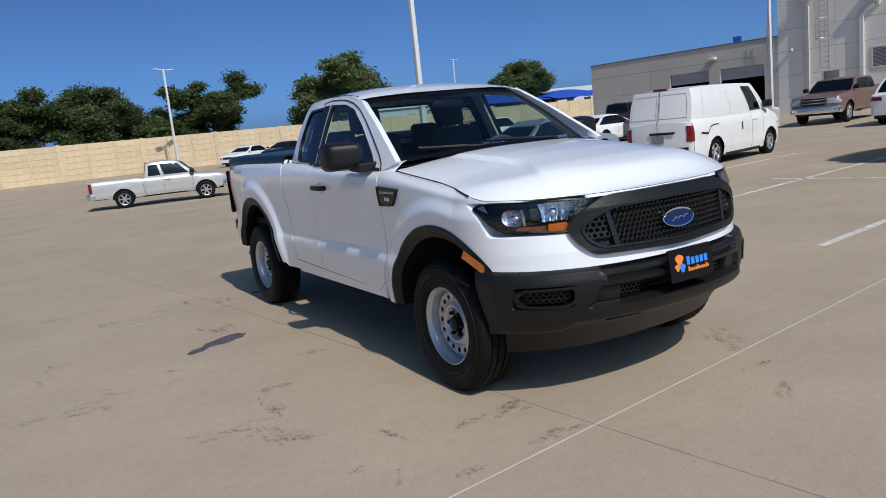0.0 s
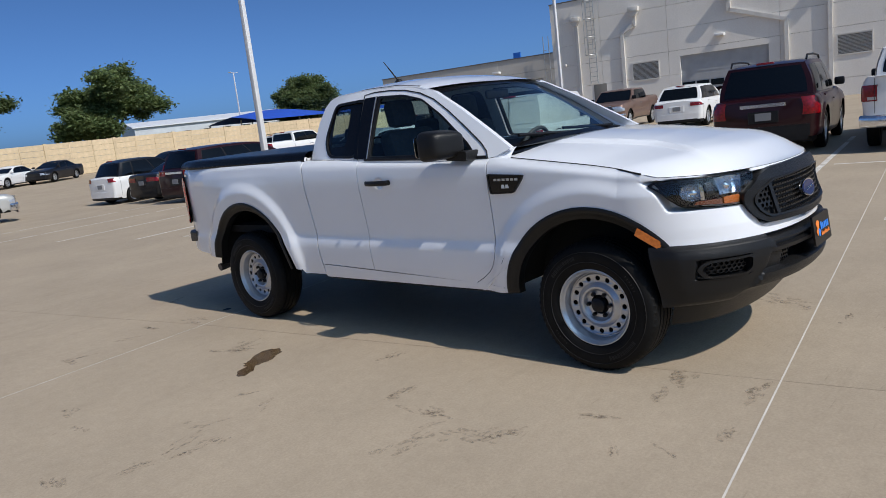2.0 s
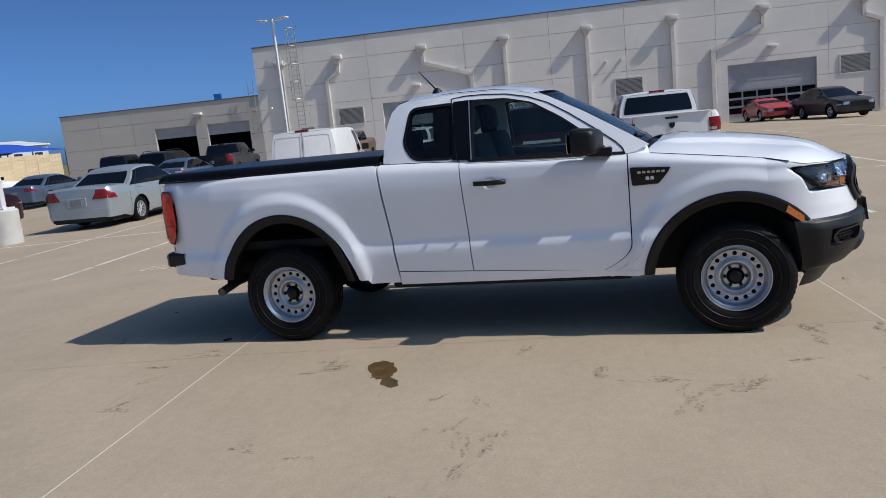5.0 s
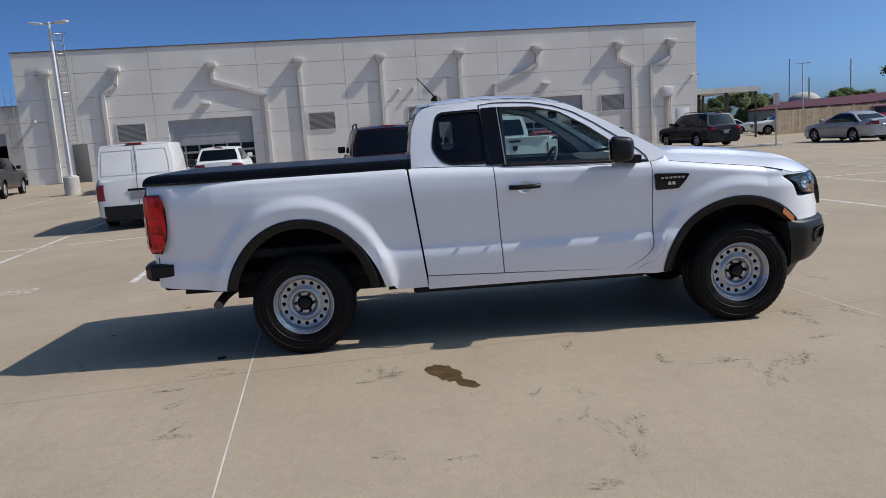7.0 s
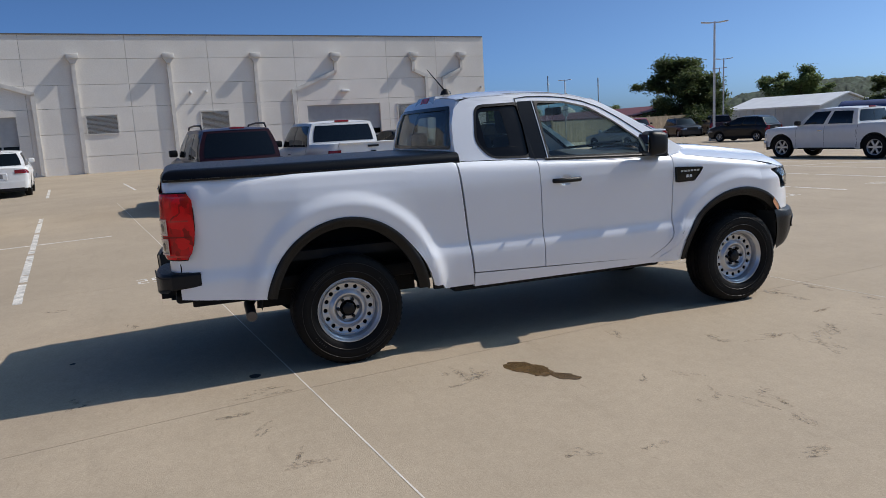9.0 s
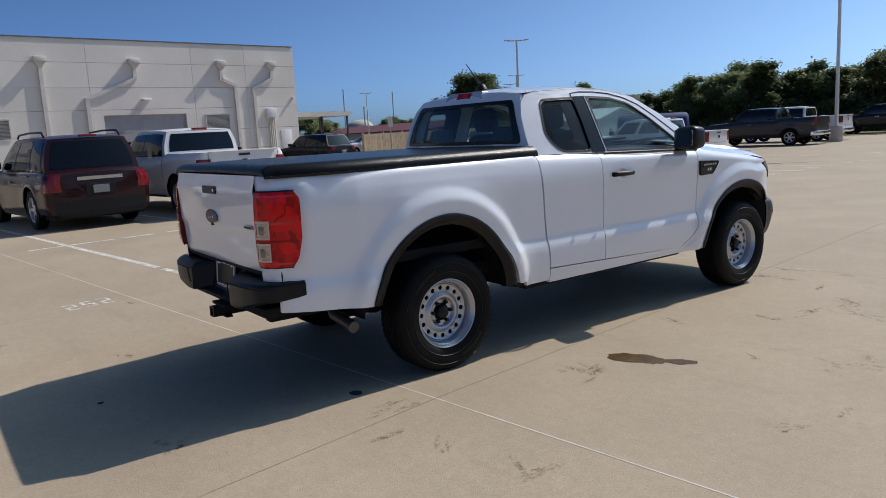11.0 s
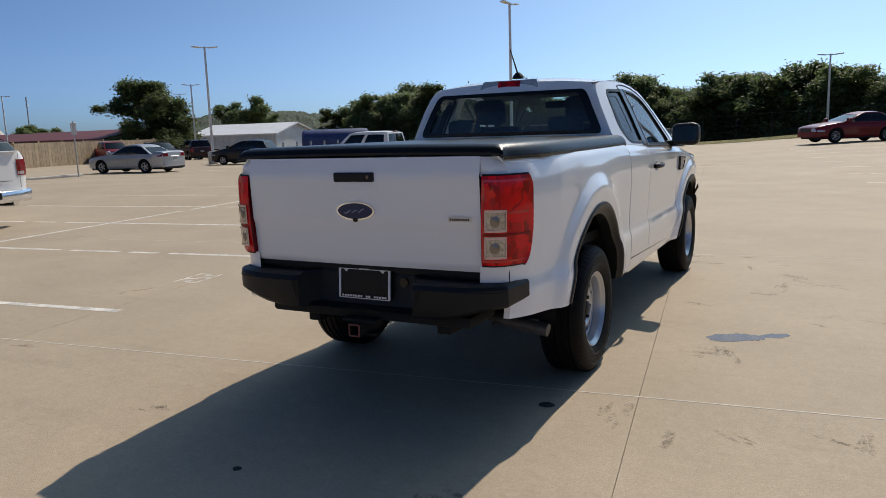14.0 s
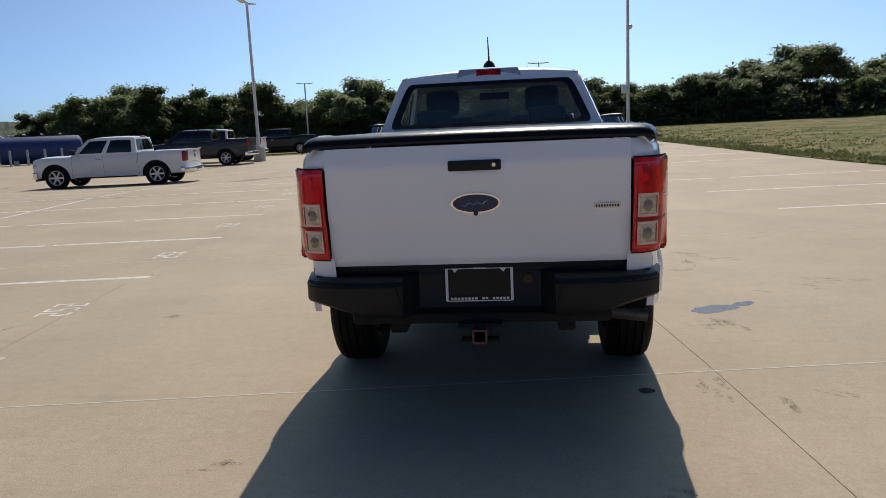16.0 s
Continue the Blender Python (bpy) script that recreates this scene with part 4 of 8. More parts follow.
for s in (1, -1):
    at = lambda a, b, d=0.0, s=s: (a, s * gh_y(a, b, d), b)
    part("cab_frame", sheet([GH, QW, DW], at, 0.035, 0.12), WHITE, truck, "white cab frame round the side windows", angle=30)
    # black window surrounds and pillar between the doors
    part("door_pillar", sheet([rounded([(-1.835, 1.690), (-1.700, 1.692), (-1.695, 1.276), (-1.835, 1.282)], 0.01)], lambda a, b, d=0.0, s=s: (a, s * (gh_y(a, b) + 0.005 - d), b), 0.004, 0.06), BLACKG, truck, "black pillar between the doors")
    part("door_edge", sheet([rounded([(-1.722, 1.690), (-1.715, 1.690), (-1.692, 1.272), (-1.700, 1.272)], 0.002)], lambda a, b, d=0.0, s=s: (a, s * (gh_y(a, b) + 0.0095 - d), b), 0.004, 0.06), ALLOY, truck, "thin bright edge of the door frame")
    part("door_cut", tube([(x, s * (gh_y(x, z) + 0.001), z) for x, z in ((-1.795, 1.272), (-1.81, 1.36), (-1.835, 1.55), (-1.848, 1.712), (-1.75, 1.722), (-1.60, 1.719), (-1.45, 1.705), (-1.30, 1.672), (-1.16, 1.617), (-1.02, 1.533), (-0.86, 1.422), (-0.72, 1.318), (-0.672, 1.270), (-0.655, 1.225))], 0.0042, 6), SEAM, truck)
    part("quarter_border", sheet([dense_loop(QW, 3), dense_loop(rounded([(-2.150, 1.625), (-1.975, 1.632), (-1.960, 1.375), (-2.140, 1.370)], 0.035), 2)], lambda a, b, d=0.0, s=s: (a, s * (gh_y(a, b) - 0.009 - d), b), 0.002, 0.08), BLACKG, truck, "wide black border over the rear side window")
    inner = lambda w, q: [(sum(p[0] for p in w) / len(w) * (1 - q) + p[0] * q, sum(p[1] for p in w) / len(w) * (1 - q) + p[1] * q) for p in w]
    for w, nm in ((QW, "rear_quarter_window"), (DW, "door_window")):
        part("window_seal", sheet([inner(w, 1.035), inner(w, 0.945)], lambda a, b, d=0.0, s=s: (a, s * (gh_y(a, b) + 0.003 - d), b), 0.02, 0.08), BLACKP, truck)
        pane = part(nm, sheet([inner(w, 1.0)], lambda a, b, d=0.0, s=s: (a, s * (gh_y(a, b) - 0.012), b), None, 0.08), GLASSD if nm.startswith("rear") else GLASS, truck)
        pane.visible_shadow = False
    # belt strip
    part("belt_moulding", grid(lambda a, b, s=s: (-1.72 + a * 1.06, s * (gh_y(-1.72 + a * 1.06, 1.268 - a * 0.036) + 0.004 + 0.006 * math.sin(math.pi * b)), 1.262 - a * 0.034 + 0.018 * b), 20, 3), BLACKP, truck)

# roof
def roof_point(a, b):
    t = 2 * b - 1
    x0 = -2.285 + 0.03 * (1 - t * t)
    x1 = -1.245 + 0.11 * (1 - t * t) - 0.02
    x = x0 + a * (x1 - x0)
    zr = lerp([(-2.30, 1.722), (-2.16, 1.736), (-1.85, 1.746), (-1.55, 1.740), (-1.36, 1.718), (-1.17, 1.665)], x)
    zc = lerp([(-2.30, 1.742), (-2.20, 1.775), (-2.0, 1.794), (-1.75, 1.799), (-1.5, 1.785), (-1.3, 1.752), (-1.12, 1.700)], x)
    w = gh_y(x, zr) + 0.002
    z = zr + (zc - zr) * (1 - abs(t) ** 2.6)
    return (x, w * t, z)


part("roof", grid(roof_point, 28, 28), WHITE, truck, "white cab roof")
for s in (1, -1):
    part("roof_ditch", tube([(x, s * (gh_y(x, zz) - 0.03), zz + 0.0005) for x, zz in ((-2.22, 1.732), (-1.85, 1.75), (-1.55, 1.744), (-1.34, 1.716))], 0.006, 6), BLACKP, truck)

# windscreen and rear window
def shield(a, b, off=0.0):
    t = 2 * b - 1
    xb, zb, wb = -0.47 - 0.15 * t * t, 1.290 - 0.035 * t * t, 0.792
    xt, zt, wt = -1.165 - 0.11 * t * t, 1.705 - 0.030 * t * t, 0.652
    x = xb + (xt - xb) * a
    z = zb + (zt - zb) * a + 0.018 * math.sin(math.pi * a)
    return (x, t * (wb + (wt - wb) * a), z + off)


ws = part("windscreen", grid(shield, 14, 24), GLASS, truck)
ws.visible_shadow = False
frame_strip = lambda s0, s1, t0, t1: grid(lambda a, b: shield(s0 + a * (s1 - s0), t0 + b * (t1 - t0), 0.003), 10, 10)
part("windscreen_border", both(frame_strip(0, 1, 0, 0.035), frame_strip(0, 1, 0.965, 1), frame_strip(0, 0.05, 0.035, 0.965), frame_strip(0.93, 1, 0.035, 0.965)), BLACKG, truck, "black edge of the windscreen")
for s in (1, -1):
    part("a_pillar", grid(lambda a, b, s=s: (lambda p, q: tuple(p[i] * (1 - b) + q[i] * b for i in range(3)))(shield(a, 0.5 + 0.5 * s, 0.0), (-0.52 - 0.70 * a, s * gh_y(-0.52 - 0.70 * a, 1.28 + 0.415 * a), 1.28 + 0.415 * a)), 12, 3), WHITE, truck)
part("cowl", grid(lambda a, b: (lambda t: (-0.62 + a * 0.20 - 0.10 * t * t, 0.77 * t, 1.262 + 0.008 * a - 0.03 * t * t))(2 * b - 1), 3, 16), BLACKP, truck, "black plastic cowl below the windscreen")
for s in (1, -1):
    rows_c = ([(-0.735, 0.842, 1.236), (-0.655, 0.796, 1.262)], [(-0.600, 0.846, 1.232), (-0.590, 0.772, 1.272)], [(-0.500, 0.846, 1.218), (-0.520, 0.742, 1.278)])
    vf = grid(lambda a, b, s=s: (lambda p, q: (p[0] + (q[0] - p[0]) * b, s * (p[1] + (q[1] - p[1]) * b), p[2] + (q[2] - p[2]) * b + 0.008 * math.sin(math.pi * b)))(rows_c[round(2 * a)][0], rows_c[round(2 * a)][1]), 2, 6)
    part("cowl_side", vf, WHITE, truck)
for y0, y1 in ((0.52, -0.05), (-0.05, -0.56)):
    part("wiper", both(tube([(-0.50, y0, 1.288), (-0.56, (y0 + y1) / 2, 1.325), (-0.60, y1, 1.335)], 0.008, 6), tube([(-0.52, y0 - 0.08, 1.308), (-0.585, y1 - 0.06, 1.338)], 0.011, 6)), BLACKP, truck)


def back(t, z, off=0.0):
    """Rear wall of the cab: t across, z up."""
    x = lerp([(0.9, -2.368), (1.40, -2.366), (1.55, -2.345), (1.66, -2.312), (1.72, -2.278), (1.76, -2.25)], z) - 0.045 * (1 - t * t) + off
    return (x, t * gh_y(-2.36, max(1.27, z)) * 0.998, z)


RW = rounded([(-0.90, 1.385), (0.90, 1.385), (0.885, 1.675), (-0.885, 1.675)], 0.05)
RWH = [(x, z) for x, z in RW]
BACKO = [(-1, 0.95), (1, 0.95), (1, 1.30), (1, 1.55), (1, 1.71), (0.97, 1.724), (0.8, 1.737), (0.5, 1.746), (0, 1.757), (-0.5, 1.746), (-0.8, 1.737), (-0.97, 1.724), (-1, 1.71), (-1, 1.55), (-1, 1.30)]
part("cab_back", sheet([BACKO, RW], lambda t, z, d=0.0: back(t, z, d), 0.03, 0.12), WHITE, truck, "white rear wall of the cab", angle=25)
part("rear_window_border", sheet([[(x * 1.03, 1.53 + (z - 1.53) * 1.06) for x, z in RW], [(x * 0.94, 1.53 + (z - 1.53) * 0.88) for x, z in RW]], lambda t, z, d=0.0: back(t, z, -0.004), None, 0.10), BLACKG, truck)
rw = part("rear_window", sheet([RW], lambda t, z, d=0.0: back(t, z, 0.006), None, 0.12), GLASS, truck)
rw.visible_shadow = False
lamp = part("high_brake_lamp", sheet([rounded([(-0.225, 1.712), (0.225, 1.712), (0.205, 1.770), (-0.205, 1.770)], 0.01)], lambda y, z, d=0.0: (-2.322 + (z - 1.712) * 0.5 + d, y, z), 0.05), CLEARLENS, truck, "clear and red high-mounted brake lamp")
part("red_segment", sheet([rounded([(-0.085, 1.718), (0.085, 1.718), (0.085, 1.764), (-0.085, 1.764)], 0.004)], lambda y, z, d=0.0: (-2.326 + (z - 1.712) * 0.5 + d, y, z), 0.006), REDLENS, lamp)
ant = part("antenna_base", lathe([(0.045, 0.0), (0.036, 0.022), (0.018, 0.042), (0.0, 0.046)], 16), BLACKP, truck, "black roof antenna")
ant.matrix_basis = pose(-2.13, 0, 1.791, 90, 0, 0)
part("antenna_mast", tube([(-2.13, 0, 1.815), (-2.21, 0, 1.91), (-2.275, 0, 1.985)], [0.007, 0.005, 0.003], 8), BLACKP, truck)

# seats and dashboard seen through the glass
def seat(y):
    st = part("front_seat", join(box(-1.62, -1.16, y - 0.25, y + 0.25, 0.66, 0.86, 0.05), moved(box(-0.07, 0.07, -0.245, 0.245, 0, 0.66, 0.05), pose(-1.60, y, 0.80, 0, -14, 0))), SEATM, truck, "dark cloth seat")
    part("headrest", moved(box(-0.05, 0.05, -0.13, 0.13, 0, 0.20, 0.045), pose(-1.775, y, 1.46, 0, -10, 0)), SEATM, st)


seat(0.38), seat(-0.38)
part("rear_bench", join(moved(box(-0.05, 0.05, -0.66, 0.66, 0, 0.5, 0.04), pose(-2.24, 0, 0.85, 0, -6, 0)), box(-2.2, -1.9, -0.66, 0.66, 0.7, 0.86, 0.04)), SEATM, truck)
for y in (0.4, -0.4):
    part("rear_headrest", box(-2.29, -2.20, y - 0.13, y + 0.13, 1.32, 1.50, 0.04), SEATM, truck)
part("dashboard", grid(lambda a, b: (lambda t: (-0.60 - 0.48 * a - 0.05 * t * t, 0.76 * t, 1.262 - 0.03 * a - 0.30 * smooth(0.7, 1.0, a) + 0.035 * math.exp(-((t - 0.5) / 0.22) ** 2) * smooth(0.2, 0.5, a)))(2 * b - 1), 14, 24), DASHM, truck)
wheel_vs = lathe([(0.185 + 0.016 * math.cos(q), 0.016 * math.sin(q)) for q in [2 * math.pi * k / 8 for k in range(9)]], 32)
sw = part("steering_wheel", both(wheel_vs, tube([(-0.18, 0, 0), (0.18, 0, 0)], 0.02, 6), tube([(0, 0, 0), (0, 0, -0.18)], 0.02, 6), lathe([(0.07, 0.01), (0.06, 0.03), (0, 0.035)], 16)), DASHM, truck)
sw.matrix_basis = pose(-1.16, 0.38, 1.165, 0, 0, 0) @ Matrix.Rotation(radians(90), 4, "Z") @ Matrix.Rotation(radians(22), 4, "X")
part("rearview_mirror", box(-1.19, -1.16, -0.13, 0.13, 1.585, 1.65, 0.015), BLACKP, truck)
part("cab_floor", box(-2.3, -0.6, -0.78, 0.78, 0.55, 0.60), DASHM, truck)
part("firewall", box(-0.66, -0.60, -0.78, 0.78, 0.5, 1.22), DASHM, truck)
part("headliner", grid(lambda a, b: (lambda p: (p[0], p[1] * 0.96, p[2] - 0.03))(roof_point(a, b)), 8, 8), LINER, truck)
for s in (1, -1):
    part("door_card", grid(lambda a, b, s=s: (-2.3 + 1.66 * a, s * (0.80 - 0.02 * b), 0.55 + 0.70 * b), 6, 4), DASHM, truck)

# flares, wheels, wheel wells
def flare(xc, a0, b0, th0, th1):
    """Black moulding along a wheel opening."""
    n = 36

    def f(i, j):
        th = th0 + (th1 - th0) * i
        r = -0.006 + 0.070 * j
        c, s = math.cos(th), math.sin(th)
        x, z = xc + (a0 - r) * c, HUB + (b0 - r) * s
        if x > WRAP_X:
            y = nose(1, z)[1]
            lo, hi = 0.0, 1.0
            for _ in range(24):
                m = (lo + hi) / 2
                if nose(m, z)[0] > x:
                    lo = m
                else:
                    hi = m
            y = nose(lo, z)[1]
        else:
            y = side_y(x, max(0.40, z))
        y += 0.012 * math.sin(math.pi * min(1, j * 1.3 + 0.12)) - 0.022 * j * j
        return (x, y, z)
    vf = grid(f, n, 6)
    vs, fs = list(vf[0]), list(vf[1])
    k = len(vs)
    lip = [vs[i * 7 + 6] for i in range(n + 1)]
    vs += [(p[0], p[1] - 0.06, p[2]) for p in lip]
    fs += [(i * 7 + 6, (i + 1) * 7 + 6, k + i + 1, k + i) for i in range(n)]
    return vs, fs


for name_, arch, t0, t1 in (("front_flare", ARCH_F, 0.68, 3.06), ("rear_flare", ARCH_R, 0.15, 2.90)):
    vf = flare(arch[0], arch[1], arch[2], t0, t1)
    part(name_, vf, BLACKP, truck, "black wheel-arch moulding")
    part(name_, mirrored(vf), BLACKP, truck, "black wheel-arch moulding")
for xc, (c_, a_, b_) in ((0.0, ARCH_F), (REAR, ARCH_R)):
    for s in (1, -1):
        vf = grid(lambda i, j, s=s: (c_ + (a_ + 0.02) * math.cos(math.pi * (0.03 + 0.94 * i)), s * (0.84 - (0.9 * max(0.0, (a_ + 0.02) * math.cos(math.pi * (0.03 + 0.94 * i)) - 0.28) if c_ == 0.0 else 0.0)) * (1 - j) + s * 0.48 * j, HUB + (b_ + 0.02) * math.sin(math.pi * (0.03 + 0.94 * i))), 24, 4)
        cap = sheet([[(c_ + (a_ + 0.02) * math.cos(math.pi * k / 20), HUB + (b_ + 0.02) * math.sin(math.pi * k / 20)) for k in range(21)]], lambda a, b, s=s: (a, s * 0.48, b))
        part("wheel_well", both(vf, cap), DARK, truck)

R_T, W_T = 0.372, 0.128


def tyre_mesh():
    prof = [(0.212, 0.098), (0.222, 0.110), (0.245, 0.120), (0.285, 0.127), (0.325, 0.124), (0.352, 0.114), (0.364, 0.100), (R_T - 0.001, 0.088)]
    tread = []
    for g0 in (0.062, 0.022):
        tread += [(R_T, g0 + 0.006), (R_T - 0.009, g0 + 0.004), (R_T - 0.009, g0 - 0.004), (R_T, g0 - 0.006)]
    full = prof + tread + [(r, -y) for r, y in reversed(tread)] + [(r, -y) for r, y in reversed(prof)]
    n = 120
    vs, fs = lathe(full, n)
    # shoulder blocks: every other stretch of the shoulder stands back
    for i, (r, y) in enumerate(full):
        if 0.07 < abs(y) < 0.115 and r > 0.35:
            for k in range(n):
                if k % 2:
                    x, yy, z = vs[i * n + k]
                    vs[i * n + k] = (x * 0.983, yy, z * 0.983)
    return mesh_of("tyre", vs, fs, True, 30)


def disc_y(r):
    return lerp([(0.0, 0.036), (0.056, 0.034), (0.076, 0.034), (0.086, 0.042), (0.095, 0.054), (0.106, 0.057), (0.118, 0.050), (0.132, 0.041), (0.150, 0.039), (0.168, 0.042), (0.176, 0.046), (0.186, 0.034), (0.193, 0.034)], r)


def rim_mesh():
    holes = [ring(0.0148, 12, 0.154 * math.cos(2 * math.pi * k / 16), 0.154 * math.sin(2 * math.pi * k / 16)) for k in range(16)]
    at = lambda a, b, d=0.0: (a, disc_y(math.hypot(a, b)) - d, b)
    annulus = sheet([ring(0.176, 48), ring(0.132, 48)] + holes, at, 0.006)
    inner = lathe([(r, disc_y(r)) for r in (0.132, 0.125, 0.118, 0.112, 0.106, 0.100, 0.095, 0.090, 0.086, 0.080, 0.076, 0.056)], 48)
    outer = lathe([(0.176, disc_y(0.176)), (0.180, 0.040), (0.184, 0.034), (0.188, 0.036), (0.191, 0.050), (0.193, 0.074), (0.197, 0.086), (0.204, 0.092), (0.209, 0.104), (0.214, 0.109), (0.219, 0.108), (0.221, 0.099), (0.211, 0.092)], 64)
    barrel = lathe([(0.19, 0.05), (0.188, 0.0), (0.188, -0.09)], 32)
    return mesh_of("rim", *both(annulus, inner, outer, barrel), True, 30)


def lettering_mesh():
    """Raised bars of the maker's marks and thin ribs round the sidewall."""
    sets = [lathe([(0.262, 0.1245), (0.264, 0.1268), (0.266, 0.1255)], 72), lathe([(0.318, 0.1243), (0.320, 0.1268), (0.322, 0.1240)], 72)]
    for a0, count, tall in ((0.6, 11, 0.022), (3.75, 11, 0.022), (2.4, 6, 0.012), (5.4, 6, 0.012)):
        for k in range(count):
            for half in (0, 1) if tall > 0.02 else (0,):
                q0, q1 = a0 + 0.062 * k + 0.026 * half, a0 + 0.062 * k + 0.026 * half + 0.016
                r0, r1 = 0.282, 0.282 + tall
                vs = [(r * math.cos(q), y, r * math.sin(q)) for y in (0.1262, 0.1285) for r, q in ((r0, q0), (r1, q0), (r1, q1), (r0, q1))]
                sets.append((vs, [(4, 5, 6, 7), (0, 1, 5, 4), (1, 2, 6, 5), (2, 3, 7, 6), (3, 0, 4, 7)]))
    return mesh_of("sidewall_lettering", *both(*sets), False)


TYRE, RIM, LETTERS = tyre_mesh(), rim_mesh(), lettering_mesh()
TYRE.materials.append(RUBBER), RIM.materials.append(STEEL), LETTERS.materials.append(mat("raised_rubber", (0.016, 0.016, 0.016), 0.5, spec=0.3))


def road_wheel(x, s):
    m = pose(x, s * 0.785, HUB, 0, 0, 0 if s > 0 else 180)
    w = part("wheel", TYRE, None, truck, "silver steel wheel with a black all-season tyre")
    w.matrix_basis = m
    r = part("rim", RIM, None, w, "silver painted steel rim with round holes")
    # near-black disc stands in for the shade behind the rim's holes
    part("brake_disc", lathe([(0.0, 0.012), (0.185, 0.012), (0.185, -0.02), (0.0, -0.02)], 32), DARK, w)
    part("hub_cap", lathe([(0.0, 0.070), (0.030, 0.068), (0.040, 0.062), (0.044, 0.03)], 24), BLACKP, w, "black centre cap")
    for k in range(6):
        a = 2 * math.pi * k / 6
        nut = part("lug_nut", lathe([(0.0, 0.060), (0.009, 0.060), (0.012, 0.052), (0.012, 0.03)], 6), BLACKP, w)
        nut.location = (0.066 * math.cos(a), 0, 0.066 * math.sin(a))
    part("sidewall_lettering", LETTERS, None, w)


for x in (0.0, REAR):
    for s in (1, -1):
        road_wheel(x, s)

# underbody
# last two boxes are unseen fillers, added to block sun under the bed
part("chassis_frame", join(box(-4.2, 0.55, 0.36, 0.44, 0.42, 0.56, 0.01), box(-4.2, 0.55, -0.44, -0.36, 0.42, 0.56, 0.01), box(-2.5, -0.8, -0.2, 0.2, 0.36, 0.5, 0.04), box(-2.3, -0.7, 0.45, 0.80, 0.405, 0.43), box(-2.3, -0.7, -0.80, -0.45, 0.405, 0.43), box(-1.7, -1.0, -0.78, -0.7, 0.37, 0.42, 0.02), box(-3.0, -2.35, 0.2, 0.6, 0.36, 0.55, 0.05), box(-2.42, -0.66, -0.74, -0.62, 0.355, 0.41, 0.02), box(-2.42, -0.66, 0.62, 0.74, 0.355, 0.41, 0.02), box(-3.95, -2.3, -0.62, -0.3, 0.5, 0.6, 0.03), box(-4.1, -3.5, -0.3, 0.3, 0.47, 0.66, 0.08)), DARK, truck)
diff = lathe([(0.0, 0.16), (0.10, 0.12), (0.15, 0.0), (0.10, -0.12), (0.0, -0.16)], 16)
part("rear_axle", both(tube([(REAR, -0.7, HUB), (REAR, 0.7, HUB)], 0.05, 12), ([(v[0] + REAR, v[1], v[2] + HUB) for v in diff[0]], diff[1])), DARK, truck)
part("bed_floor", box(-4.25, -2.42, -0.78, 0.78, 0.72, 0.78), DARK, truck)
part("bed_front_wall", box(-2.46, -2.42, -0.80, 0.80, 0.75, 1.31), WHITE, truck)
part("skid_panel", box(0.30, 0.55, -0.5, 0.5, 0.30, 0.36, 0.02), DARK, truck)
part("exhaust_pipe", tube([(-3.2, -0.45, 0.46), (-3.66, -0.42, 0.465), (-3.80, -0.45, 0.445), (-3.845, -0.57, 0.428), (-3.852, -0.825, 0.395)], 0.034, 14), mat("exhaust_steel", (0.12, 0.11, 0.105), 0.5, metal=0.6, noise_scale=12, amount=0.3), truck, "dark steel exhaust tailpipe")

# front bumper
phi_end = lambda z: lerp([(0.335, 0.80), (0.45, 0.835), (0.60, 0.868), (0.722, 0.885)], z)
BUMPER_Z = [0.395, 0.402, 0.412, 0.422, 0.428, 0.434, 0.440, 0.446, 0.454, 0.462, 0.475, 0.495, 0.515, 0.524, 0.530, 0.536, 0.542, 0.550, 0.558, 0.570, 0.585, 0.600, 0.612, 0.618, 0.624, 0.630, 0.637, 0.645, 0.650, 0.655, 0.660, 0.667, 0.673, 0.678, 0.686, 0.694, 0.700, 0.705, 0.711, 0.717, 0.722]
BLOCK_OFF = [(0.395, -0.004), (0.402, 0.010), (0.415, 0.024), (0.45, 0.034), (0.66, 0.036), (0.70, 0.031), (0.711, 0.022), (0.722, -0.002)]
BLADE_OFF = [(0.395, -0.035), (0.422, -0.020), (0.434, -0.004), (0.446, 0.020), (0.462, 0.046), (0.495, 0.053), (0.524, 0.048), (0.536, 0.018), (0.542, 0.008), (0.618, 0.010), (0.630, 0.036), (0.655, 0.041), (0.690, 0.037), (0.700, 0.014), (0.705, -0.026), (0.717, -0.026), (0.722, -0.004)]
BLOCK_EDGE = [(0.395, 0.615), (0.45, 0.580), (0.56, 0.505), (0.63, 0.480), (0.722, 0.470)]


